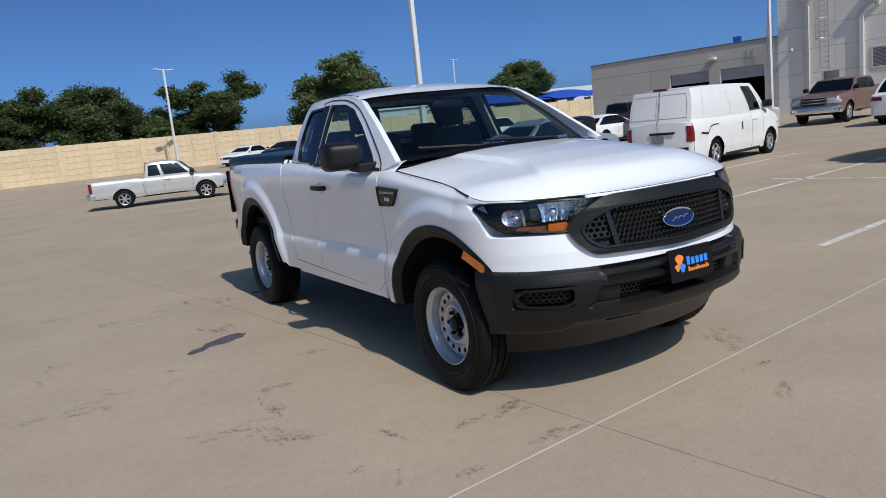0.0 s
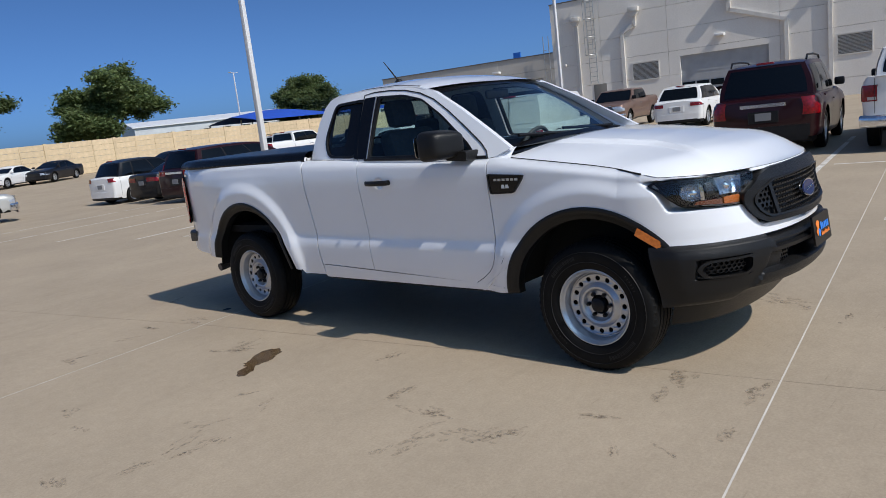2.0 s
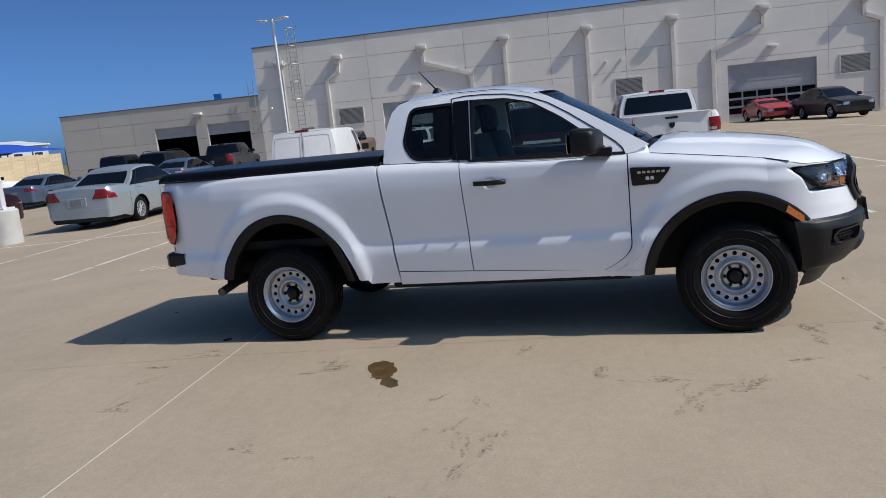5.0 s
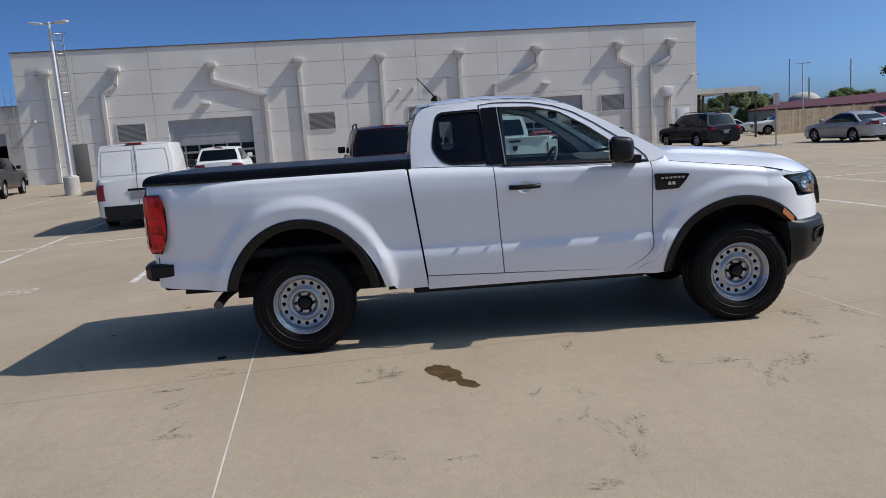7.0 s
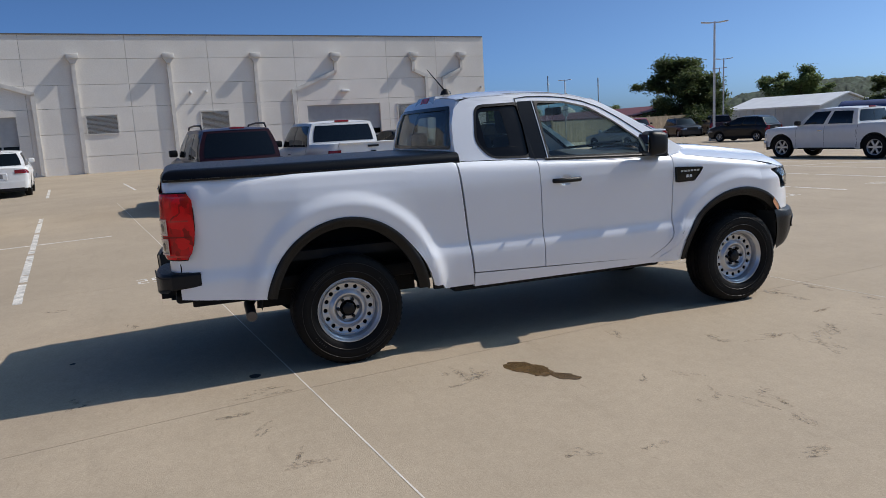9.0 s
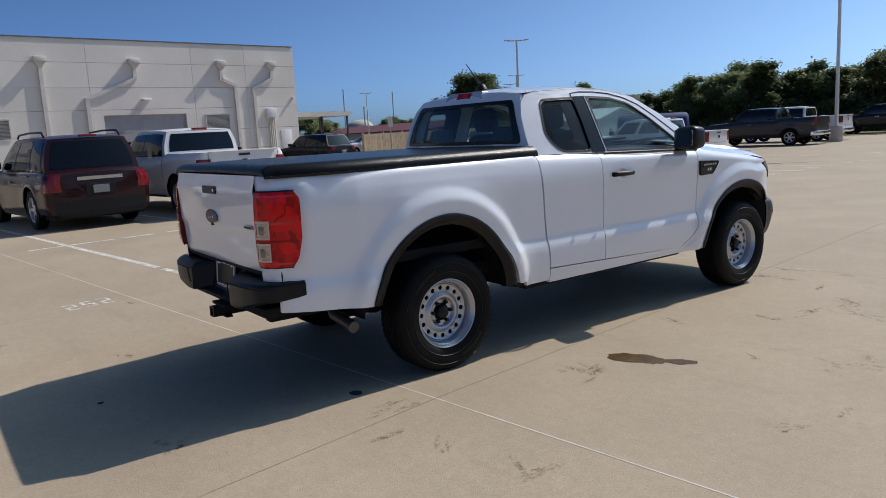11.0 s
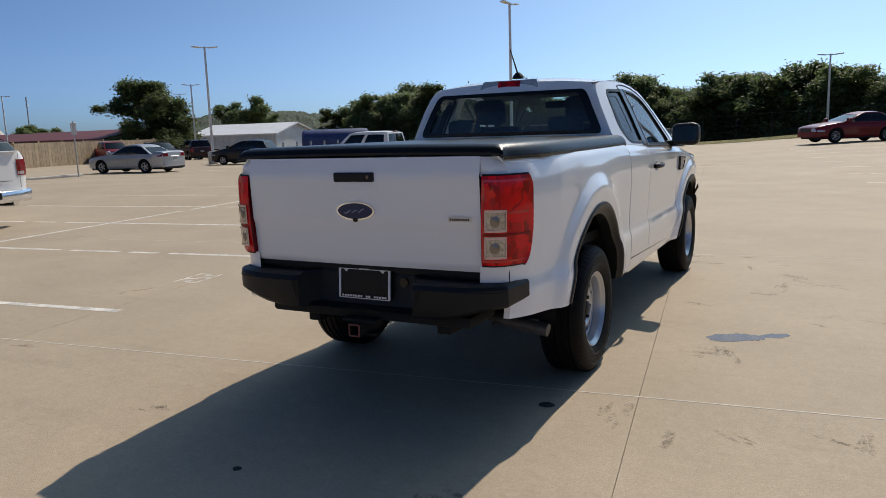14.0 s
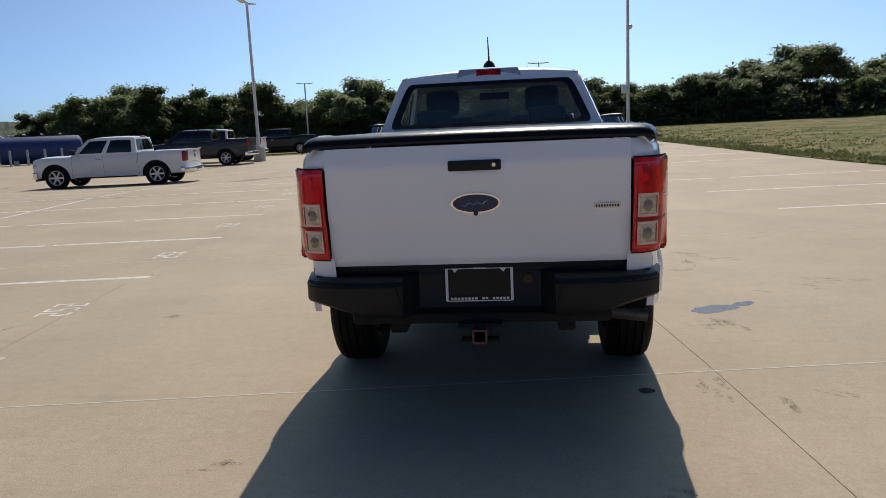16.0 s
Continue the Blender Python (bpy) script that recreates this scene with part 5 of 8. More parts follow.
def bumper_point(a, b):
    """Skin of the front bumper: corner blocks, a lower blade, the intake and the lamp pockets pressed in."""
    z = BUMPER_Z[round(b * 40)]
    k = smooth(0.0, 0.16, a)
    phi = (1 - a) * phi_end(z)
    y = nose(phi, z)[1]
    edge = lerp(BLOCK_EDGE, z)
    c = smooth(edge - 0.017, edge + 0.017, y)
    off = lerp(BLOCK_OFF, z) * c + lerp(BLADE_OFF, z) * (1 - c)
    off = off * k + 0.010 * (1 - k)
    off -= 0.12 * smooth(0.385, 0.365, y) * smooth(0.535, 0.543, z) * smooth(0.626, 0.618, z)
    off -= 0.024 * smooth(0.115, 0.13, y) * smooth(0.455, 0.44, y) * smooth(0.651, 0.657, z) * smooth(0.679, 0.673, z)
    off -= 0.022 * smooth(0.20, 0.215, y) * smooth(0.43, 0.415, y) * smooth(0.424, 0.430, z) * smooth(0.444, 0.438, z)
    off -= 0.055 * smooth(0.595, 0.615, y) * smooth(0.815, 0.795, y) * smooth(0.542, 0.556, z) * smooth(0.648, 0.634, z)
    return nose(phi, z, off)


fb = grid(bumper_point, 130, 40)
part("front_bumper", both(fb, mirrored(fb)), BLACKP, truck, "black plastic front bumper", angle=25)
for s in (1, -1):
    part("bumper_end", grid(lambda a, b, s=s: (lambda p: (p[0] - 0.05 * b, s * (p[1] - 0.14 * b), p[2]))(nose(phi_end(0.395 + 0.32 * a), 0.395 + 0.32 * a, 0.0)), 6, 2), DARK, truck)
    part("tow_hook", tube([(0.30, s * 0.62, 0.385), (0.44, s * 0.63, 0.375), (0.47, s * 0.63, 0.35), (0.445, s * 0.63, 0.325)], 0.014, 8), DARK, truck)
part("air_dam", both(*[(lambda q: q if s > 0 else mirrored(q))(grid(lambda a, b: nose((1 - a) * 0.76, 0.272 + 0.135 * b, -0.075 + 0.045 * b), 30, 4)) for s in (1, -1)]), BLACKP, truck, "black air dam below the bumper")


def hexes(loop_y0, loop_y1, z0, z1, size, off, bar=0.006):
    """Strips of a honeycomb insert on the nose."""
    vs, fs = [], []
    rows_ = int((z1 - z0) / (size * 0.87)) + 1
    cols_ = int((loop_y1 - loop_y0) / size) + 1
    for r in range(rows_):
        for c in range(cols_):
            cy = loop_y0 + (c + (0.5 if r % 2 else 0)) * size
            cz = z0 + r * size * 0.87
            pts = [(cy + size * 0.577 * math.cos(math.pi / 6 + math.pi / 3 * k), cz + size * 0.577 * math.sin(math.pi / 6 + math.pi / 3 * k)) for k in range(6)]
            if any(not (loop_y0 - 0.001 <= p[0] <= loop_y1 + 0.001 and z0 - 0.001 <= p[1] <= z1 + 0.001) for p in pts):
                continue
            q = 1 - bar / (size * 0.577)
            inn = [(cy + (p[0] - cy) * q, cz + (p[1] - cz) * q) for p in pts]
            k = len(vs)
            vs += [on_nose(p[0], p[1], off) for p in pts] + [on_nose(p[0], p[1], off) for p in inn] + [on_nose(p[0], p[1], off - 0.015) for p in inn]
            for i in range(6):
                j = (i + 1) % 6
                fs += [(k + i, k + j, k + 6 + j, k + 6 + i), (k + 6 + i, k + 6 + j, k + 12 + j, k + 12 + i)]
    return vs, fs


# grille
G_HALF = [(0.36, 1.053), (0.465, 1.024), (0.580, 0.948), (0.589, 0.908), (0.552, 0.828), (0.470, 0.780)]
I_HALF = [(0.38, 0.992), (0.485, 0.952), (0.533, 0.914), (0.505, 0.848), (0.450, 0.812)]
flip_side = lambda pts: [(-y, z) for y, z in reversed(pts)]
G_OUT = rounded([(0.0, 1.056)] + G_HALF + [(0.0, 0.764)] + flip_side(G_HALF), 0.04, 3)
G_IN = rounded([(0.0, 1.000)] + I_HALF + [(0.0, 0.799)] + flip_side(I_HALF), 0.03, 3)
dense = dense_loop
part("grille_surround", sheet([dense(G_OUT), dense(G_IN)], lambda y, z, d=0.0: on_nose(y, z, 0.026 - d), 0.07, 0.05), BLACKP, truck, "black grille surround", angle=25)
part("grille_lip", sheet([[(y * 1.015, 0.918 + (z - 0.918) * 1.03) for y, z in dense(G_IN)], [(y * 0.985, 0.918 + (z - 0.918) * 0.96) for y, z in dense(G_IN)]], lambda y, z, d=0.0: on_nose(y, z, 0.034 - d), 0.03, 0.05), GRILLEP, truck, angle=25)
part("grille_backing", grid(lambda a, b: on_nose(-0.545 + 1.09 * a, 0.790 + 0.215 * b, -0.012), 40, 10), SEAM, truck)
for s in (1, -1):
    part("grille_divider", sheet([[(s * 0.364, 0.806), (s * 0.389, 0.806), (s * 0.415, 0.985), (s * 0.39, 0.99)]], lambda y, z, d=0.0: on_nose(y, z, 0.022 - d), 0.015), GRILLEP, truck)
    lo, hi = (0.395, 0.52) if s > 0 else (-0.52, -0.395)
    part("grille_mesh", hexes(lo, hi, 0.842, 0.968, 0.030, 0.016), GRILLEP, truck, "black honeycomb grille insert")
for r in range(8):
    z = 0.806 + 0.0242 * r
    vs, fs = [], []
    for k in range(28):
        y0 = -0.37 + 0.74 * k / 28 + (0.0132 if r % 2 else 0)
        y1 = y0 + 0.0225
        k0 = len(vs)
        vs += [on_nose(y, zz, o) for y, zz, o in ((y0, z, 0.018), (y1, z, 0.018), (y1 - 0.006, z + 0.010, 0.021), (y0 + 0.006, z + 0.010, 0.021), (y0, z, 0.004), (y1, z, 0.004), (y1 - 0.006, z + 0.010, 0.004), (y0 + 0.006, z + 0.010, 0.004))]
        fs += [tuple(k0 + i for i in q) for q in ((0, 1, 2, 3), (0, 1, 5, 4), (3, 2, 6, 7), (0, 3, 7, 4), (1, 2, 6, 5))]
    part("grille_bar", (vs, fs), GRILLEP, truck, "black toothed grille bar", smooth=False)
def oval(parent_, place, a, b, name_, flip=1):
    base = part(name_, sheet([[(a * math.cos(2 * math.pi * k / 40), b * math.sin(2 * math.pi * k / 40)) for k in range(40)]], lambda y, z, d=0.0: place(y, z, -d), 0.016), CHROME, parent_, "chrome-rimmed blue oval emblem")
    part("emblem_field", sheet([[(a * 0.90 * math.cos(2 * math.pi * k / 40), b * 0.84 * math.sin(2 * math.pi * k / 40)) for k in range(40)]], lambda y, z, d=0.0: place(y, z, 0.003 - d), 0.006), BLUEOVAL, base)
    part("emblem_mark", tube([place(y * flip, z, 0.005) for y, z in [(0.058 * q / 24 - 0.0, 0.005 * math.sin(q * 0.42) + 0.010 * (q / 24) ** 3) for q in range(-24, 25)]], 0.0026, 6), CHROME, base)


oval(truck, lambda y, z, o: (lambda p: (p[0] + o, p[1], p[2]))(on_nose(y, 0.893 + z, 0.040)), 0.108, 0.047, "front_emblem")
for k, y in enumerate((-0.28, -0.14, 0.0, 0.14, 0.28)):
    part("surround_mark", sheet([[(y - 0.03, 1.018), (y + 0.03, 1.018), (y + 0.03, 1.035), (y - 0.03, 1.035)]], lambda a, b, d=0.0: on_nose(a, b, 0.0245 - d), 0.002), BLACKG, truck)

# headlights
H_OUT = rounded([(0.475, 1.052), (0.68, 1.058), (0.858, 1.060), (0.884, 1.040), (0.868, 0.972), (0.828, 0.914), (0.70, 0.900), (0.545, 0.893)], 0.02, 3)
H_LOOP = dense(H_OUT, 3)
DIMAMBER = mat("dim_amber", (0.13, 0.032, 0.012), 0.2, coat=1)


def dish(cy, cz, ry, rz, deep, rim, s):
    """A hollow reflector on the nose, round its own centre."""
    return grid(lambda a, b: on_nose(s * (cy + ry * b * math.cos(2 * math.pi * a)), cz + rz * b * math.sin(2 * math.pi * a), -deep + (deep + rim) * b ** 2.2), 24, 8)


for s in (1, -1):
    n_ = len(H_LOOP)
    rimv = [on_nose(s * y, z, 0.004) for y, z in H_LOOP] + [on_nose(s * y, z, -0.066) for y, z in H_LOOP]
    wall = (rimv, [(i, (i + 1) % n_, n_ + (i + 1) % n_, n_ + i) for i in range(n_)])
    floor_ = sheet([H_LOOP], lambda y, z, d=0.0, s=s: on_nose(s * y, z, -0.062), None, 0.03)
    h = part("headlight", both(wall, floor_), BLACKG, truck, "headlight with clear lens and amber reflector")
    part("reflector", dish(0.790, 0.982, 0.040, 0.042, 0.055, -0.018, s), REFLECT, h, "round chrome reflector")
    part("bulb_shield", dish(0.790, 0.982, 0.014, 0.014, 0.012, -0.020, s), CHROME, h)
    part("reflector_rib", grid(lambda a, b, s=s: on_nose(s * (0.752 + 0.012 * b), 0.942 + 0.080 * a, -0.012 - 0.012 * b), 8, 1), CHROME, h)
    part("reflector", grid(lambda a, b, s=s: on_nose(s * (0.555 + 0.135 * a + 0.03 * (1 - b) * (1 - a)), 0.956 + 0.086 * b, -0.050 + 0.036 * (2 * a - 1) ** 2 + 0.012 * (2 * b - 1) ** 2 + 0.004 * math.cos(22 * a)), 24, 8), REFLECT, h, "wide ribbed chrome reflector")
    part("bulb_shield", dish(0.640, 1.000, 0.018, 0.020, 0.016, -0.026, s), CHROME, h)
    part("lamp_bezel", sheet([rounded([(0.700, 0.965), (0.733, 0.965), (0.733, 1.020), (0.700, 1.020)], 0.006, 2)], lambda y, z, d=0.0, s=s: on_nose(s * y, z, -0.030 - d), 0.02), BLACKP, h)
    part("amber_reflector", sheet([[(0.562, 0.905), (0.668, 0.908), (0.668, 0.942), (0.590, 0.946)]], lambda y, z, d=0.0, s=s: on_nose(s * y, z, -0.014 - d), 0.02, 0.03), AMBER, h)
    part("amber_strip", sheet([[(0.676, 0.909), (0.790, 0.921), (0.78, 0.936), (0.676, 0.938)]], lambda y, z, d=0.0, s=s: on_nose(s * y, z, -0.016 - d), 0.02, 0.03), DIMAMBER, h)
    part("lens_edge", sheet([H_LOOP, [(0.69 + (y - 0.69) * 0.975, 0.978 + (z - 0.978) * 0.93) for y, z in H_LOOP]], lambda y, z, d=0.0, s=s: on_nose(s * y, z, 0.0065), None, 0.03), BLACKG, h)
    part("lens", sheet([H_LOOP], lambda y, z, d=0.0, s=s: on_nose(s * y, z, 0.006), None, 0.03), LENS, h).visible_shadow = False
    # fog lamp pocket and amber side marker
    FO = rounded([(0.585, 0.645), (0.79, 0.640), (0.815, 0.60), (0.785, 0.548), (0.62, 0.542), (0.585, 0.57)], 0.02, 3)
    lo, hi = (0.620, 0.785) if s > 0 else (-0.785, -0.620)
    part("fog_grille", hexes(lo, hi, 0.556, 0.634, 0.022, 0.012, 0.004), BLACKP, truck, "honeycomb cover of the fog lamp pocket")
    part("fog_rim", sheet([dense([(a, b) for a, b in FO], 3), dense([(0.70 + (a - 0.70) * 0.86, 0.595 + (b - 0.595) * 0.78) for a, b in FO], 3)], lambda y, z, d=0.0, s=s: on_nose(s * y, z, 0.043 - d), 0.012, 0.03), BLACKP, truck)
    part("side_marker", grid(lambda a, b, s=s: (0.296 + 0.108 * a + 0.016 * b, s * (0.938 - 0.0495 * (1.08 * a + 0.16 * b)), 0.792 - 0.085 * a + 0.038 * b), 6, 3), AMBER, truck, "amber side marker")
for s in (1, -1):
    part("intake_mesh", hexes(*((0.255, 0.385) if s > 0 else (-0.385, -0.255)), 0.536, 0.622, 0.024, -0.020, 0.004), GRILLEP, truck)
plate = part("dealer_plate", sheet([rounded([(-0.155, 0.585), (0.155, 0.585), (0.155, 0.745), (-0.155, 0.745)], 0.012)], lambda y, z, d=0.0: (0.958 - (z - 0.585) * 0.12 - d, y, z), 0.012), PLATE, truck, "black dealer plate with blue and orange print")
bars = [(-0.035, 0.125, 0.658, 0.692, PBLUE), (-0.030, 0.125, 0.626, 0.641, PORANGE)]
for y0, y1, z0, z1, m_ in bars:
    n_ = 5 if m_ is PBLUE else 12
    w_ = (y1 - y0) / n_
    for k in range(n_):
        a, b = y0 + k * w_, y0 + (k + 0.72) * w_
        part("print_bar", sheet([[(a, z0), (b, z0), (b, z1 if k % 5 else z1 + 0.008), (a, z1 if k % 5 else z1 + 0.008)]], lambda y, z, d=0.0: (0.961 - (z - 0.585) * 0.12 - d, y, z), 0.002), m_, plate, smooth=False)
for k, (y, z, r, m_) in enumerate(((-0.085, 0.690, 0.026, PORANGE), (-0.070, 0.650, 0.020, PBLUE), (-0.105, 0.655, 0.016, PORANGE))):
    part("print_logo", sheet([[(y + r * (1 + 0.3 * math.sin(3 * q)) * math.cos(q), z + r * 1.1 * math.sin(q)) for q in [2 * math.pi * i / 18 for i in range(18)]]], lambda a, b, d=0.0, k=k: (0.961 + 0.0006 * k - (b - 0.585) * 0.12 - d, a, b), 0.002), m_, plate, smooth=False)

# mirrors, handles, badges
for s in (1, -1):
    def mh(a, b):
        th, ph = math.pi * a, 2 * math.pi * b
        e = 0.45
        sg = lambda v: math.copysign(abs(v) ** e, v)
        x, y, z = 0.085 * sg(math.cos(th)), 0.115 * sg(math.sin(th)) * sg(math.cos(ph)), 0.085 * sg(math.sin(th)) * sg(math.sin(ph))
        x -= 0.03 * (y / 0.115) + 0.015
        return (-0.875 + x, s * (1.005 + y), 1.335 + z * (1.0 - 0.12 * (x / 0.085)))
    mi = part("side_mirror", grid(mh, 20, 32), BLACKP, truck, "black side mirror")
    part("mirror_arm", sheet([rounded([(-0.90, 1.238), (-0.74, 1.225), (-0.735, 1.285), (-0.87, 1.285)], 0.015)], lambda a, b, d=0.0, s=s: (a, s * (0.84 + d), b), 0.12), BLACKP, mi)
    part("mirror_face", sheet([rounded([(0.905, 1.268), (1.105, 1.268), (1.11, 1.40), (0.91, 1.405)], 0.03)], lambda a, b, d=0.0, s=s: (-0.984 - 0.26 * (a - 1.005) + d, s * a, b), 0.003), MIRROR, mi)
    hd = part("door_handle", grid(lambda a, b, s=s: (-1.685 + 0.225 * a, s * (0.902 + 0.014 + 0.030 * math.sin(math.pi * a) ** 0.5 + 0.014 * math.cos(2 * math.pi * b)), 1.112 + 0.017 * math.sin(2 * math.pi * b)), 14, 12), BLACKP, truck, "black door handle")
    part("handle_cup", grid(lambda a, b, s=s: (lambda q, r: (SCOOP[0] + 0.068 * r * math.cos(q), s * (side_y(SCOOP[0], SCOOP[1] + 0.056 * r * math.sin(q)) + 0.0012 - 0.019 * (1 - smooth(0.25, 0.78, r))), SCOOP[1] + 0.056 * r * math.sin(q)))(2 * math.pi * a, b), 32, 12), WHITE, truck, "white scoop behind the handle")
    BG = rounded([(-0.632, 1.140), (-0.375, 1.125), (-0.40, 1.085), (-0.455, 1.022), (-0.622, 1.018)], 0.012, 3)
    bd = part("fender_badge", sheet([dense(BG, 4)], lambda a, b, d=0.0, s=s: (a, s * (side_y(a, b) + 0.014 - d), b), 0.016, 0.05), BLACKG, truck, "black fender vent badge with silver lettering")
    part("badge_rim", sheet([dense(BG, 4), dense([(-0.51 + (a + 0.51) * 0.93, 1.08 + (b - 1.08) * 0.90) for a, b in BG], 4)], lambda a, b, d=0.0, s=s: (a, s * (side_y(a, b) + 0.018 - d), b), 0.006), BLACKP, bd)
    for k in range(6):
        part("badge_bar", sheet([[(-0.585 + 0.030 * k, 1.096), (-0.585 + 0.030 * k + 0.021, 1.096), (-0.585 + 0.030 * k + 0.021, 1.110), (-0.585 + 0.030 * k, 1.110)]], lambda a, b, d=0.0, s=s: (a, s * (side_y(a, b) + 0.0165 - d), b), 0.002), ALLOY, bd, smooth=False)
    for k in range(2):
        part("badge_bar", sheet([[(-0.535 + 0.03 * k, 1.052), (-0.535 + 0.03 * k + 0.024, 1.052), (-0.535 + 0.03 * k + 0.020, 1.074), (-0.535 + 0.03 * k + 0.002, 1.074)]], lambda a, b, d=0.0, s=s: (a, s * (side_y(a, b) + 0.0165 - d), b), 0.002), PWHITE, bd, smooth=False)

# tailgate, lamps, rear bumper, tonneau
BULBM = mat("lamp_bulb_glass", (0.22, 0.18, 0.15), 0.2, metal=0.6, coat=0.6)
SQRIM = mat("lamp_square_rim", (0.66, 0.46, 0.44), 0.2, metal=0.3, coat=0.6)
SQLENS = mat("reversing_lens", (0.36, 0.34, 0.33), 0.14, metal=0.7, coat=1.0, noise_scale=60, amount=0.35)


def tg_x(z):
    return lerp([(0.775, -4.285), (0.80, -4.300), (0.98, -4.312), (1.0, -4.322), (1.24, -4.330), (1.27, -4.322), (1.32, -4.310)], z)


HAN = rounded([(-0.117, 1.206), (0.117, 1.206), (0.117, 1.252), (-0.117, 1.252)], 0.008, 2)
rows_tg = [0.782 + 0.54 * k / 24 for k in range(25)]
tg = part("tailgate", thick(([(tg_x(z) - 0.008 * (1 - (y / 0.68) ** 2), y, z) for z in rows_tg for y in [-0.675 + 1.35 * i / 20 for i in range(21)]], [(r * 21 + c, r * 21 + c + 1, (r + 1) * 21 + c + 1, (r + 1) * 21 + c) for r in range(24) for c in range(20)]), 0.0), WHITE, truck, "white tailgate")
part("tailgate_core", box(-4.29, -4.22, -0.655, 0.655, 0.76, 1.29), SEAM, truck)
part("tailgate_handle", sheet([HAN], lambda y, z, d=0.0: (tg_x(z) - 0.0145 + d, y, z), 0.012), BLACKP, tg, "black tailgate handle with a lock")
part("lock", sheet([ring(0.009, 14, -0.085, 1.229)], lambda y, z, d=0.0: (-4.3475 + d, y, z), 0.004), CHROME, tg)
part("handle_scoop", grid(lambda a, b: (lambda q, r: (tg_x(1.2) - 0.0105, 0.105 * r * math.cos(q), 1.200 + 0.034 * r * math.sin(q)))(math.pi + math.pi * a, b), 20, 2), WHITE, tg)
oval(tg, lambda y, z, o: (-4.340 - o, -y, 1.062 + z), 0.112, 0.046, "tailgate_emblem")
part("camera_eye", sheet([ring(0.011, 12, 0.0, 1.018)], lambda y, z, d=0.0: (-4.345 + d, y, z), 0.02), BLACKG, tg)
part("model_badge", sheet([rounded([(-0.63, 1.022), (-0.515, 1.022), (-0.515, 1.044), (-0.63, 1.044)], 0.003, 2)], lambda y, z, d=0.0: (tg_x(z) - 0.012 + d, y, z), 0.006), ALLOY, tg, "small silver badge")
for k in range(9):
    part("badge_bar", box(-4.338, -4.334, -0.622 + 0.0115 * k, -0.622 + 0.0115 * k + 0.007, 1.028, 1.038), BLACKG, tg, smooth=False)
for s in (1, -1):
    # lamp wraps from the rear face round the corner
    plan = [(-4.318, 0.680), (-4.311, 0.730), (-4.290, 0.768), (-4.250, 0.801), (-4.202, 0.822), (-4.138, 0.843)]

    def lamp_at(a, z, off=0.0, s=s):
        t = a * (len(plan) - 1)
        i = min(len(plan) - 2, int(t))
        f_ = t - i
        x = plan[i][0] + (plan[i + 1][0] - plan[i][0]) * f_
        y = plan[i][1] + (plan[i + 1][1] - plan[i][1]) * f_
        d = Vector((plan[i + 1][0] - plan[i][0], plan[i + 1][1] - plan[i][1]))
        d.normalize()
        k = (z - 0.82) / 0.42
        front = lerp([(0.822, 0.062), (0.87, 0.026), (0.98, 0.0), (1.19, 0.0), (1.233, 0.030)], z)
        return (x - d.y * off - (front if a > 0.8 else 0) * (a - 0.8) / 0.2, s * (y + d.x * off + (-0.005 + 0.01 * k)), z)
    lens_off = lambda z: 0.010 + 0.012 * max(0.0, math.sin(math.pi * min(1.0, max(0.0, (z - 0.822) / 0.411)))) ** 0.4
    tl = part("taillight", grid(lambda a, b: lamp_at(a, 0.822 + 0.411 * b, 0.010 + 0.012 * math.sin(math.pi * b) ** 0.4), 20, 20), REDLENS, truck, "tall red taillight with two clear squares")
    part("lamp_cheek", grid(lambda a, b: (lambda p: (p[0] + 0.05 * a, p[1], p[2]))(lamp_at(0.0, 0.822 + 0.411 * b, 0.010 + 0.012 * math.sin(math.pi * b) ** 0.4)), 2, 20), REDDARK, tl)
    part("lamp_seal", grid(lambda a, b: lamp_at(a, 0.814 + 0.427 * b, 0.004), 16, 4), SEAM, tl)
    for z0 in (0.862, 0.985):
        part("clear_square", grid(lambda a, b: lamp_at(0.085 + 0.33 * a, z0 + 0.088 * b, 0.026), 5, 5), SQLENS, tl)
        part("square_rim", both(*[grid(lambda a, b, q=q: lamp_at(q[0] + (q[1] - q[0]) * a, q[2] + (q[3] - q[2]) * b, 0.029), 4, 2) for q in ((0.072, 0.425, z0 - 0.007, z0 + 0.004), (0.072, 0.425, z0 + 0.084, z0 + 0.095), (0.070, 0.098, z0 - 0.006, z0 + 0.094), (0.402, 0.428, z0 - 0.006, z0 + 0.094))]), SQRIM, tl, "silvery rim")
        part("lamp_bulb", grid(lambda a, b: lamp_at(0.25 + 0.085 * b * math.cos(2 * math.pi * a), z0 + 0.042 + 0.026 * b * math.sin(2 * math.pi * a), 0.0265 + 0.004 * (1 - b)), 14, 3), BULBM, tl)
    part("lamp_band", both(*[grid(lambda a, b, q=q: lamp_at(q[0] + (q[1] - q[0]) * a, q[2] + (q[3] - q[2]) * b, lens_off(q[2] + (q[3] - q[2]) * b) + 0.0015), 12, 4) for q in ((0.03, 0.93, 0.838, 0.848), (0.03, 0.93, 1.206, 1.216), (0.02, 0.050, 0.838, 1.216), (0.40, 0.90, 1.060, 1.070))]), REDRIM, tl)
    part("lamp_divider", grid(lambda a, b: lamp_at(0.03 + 0.90 * a, 0.962 + 0.007 * b, 0.0262), 10, 1), REDDARK, tl)
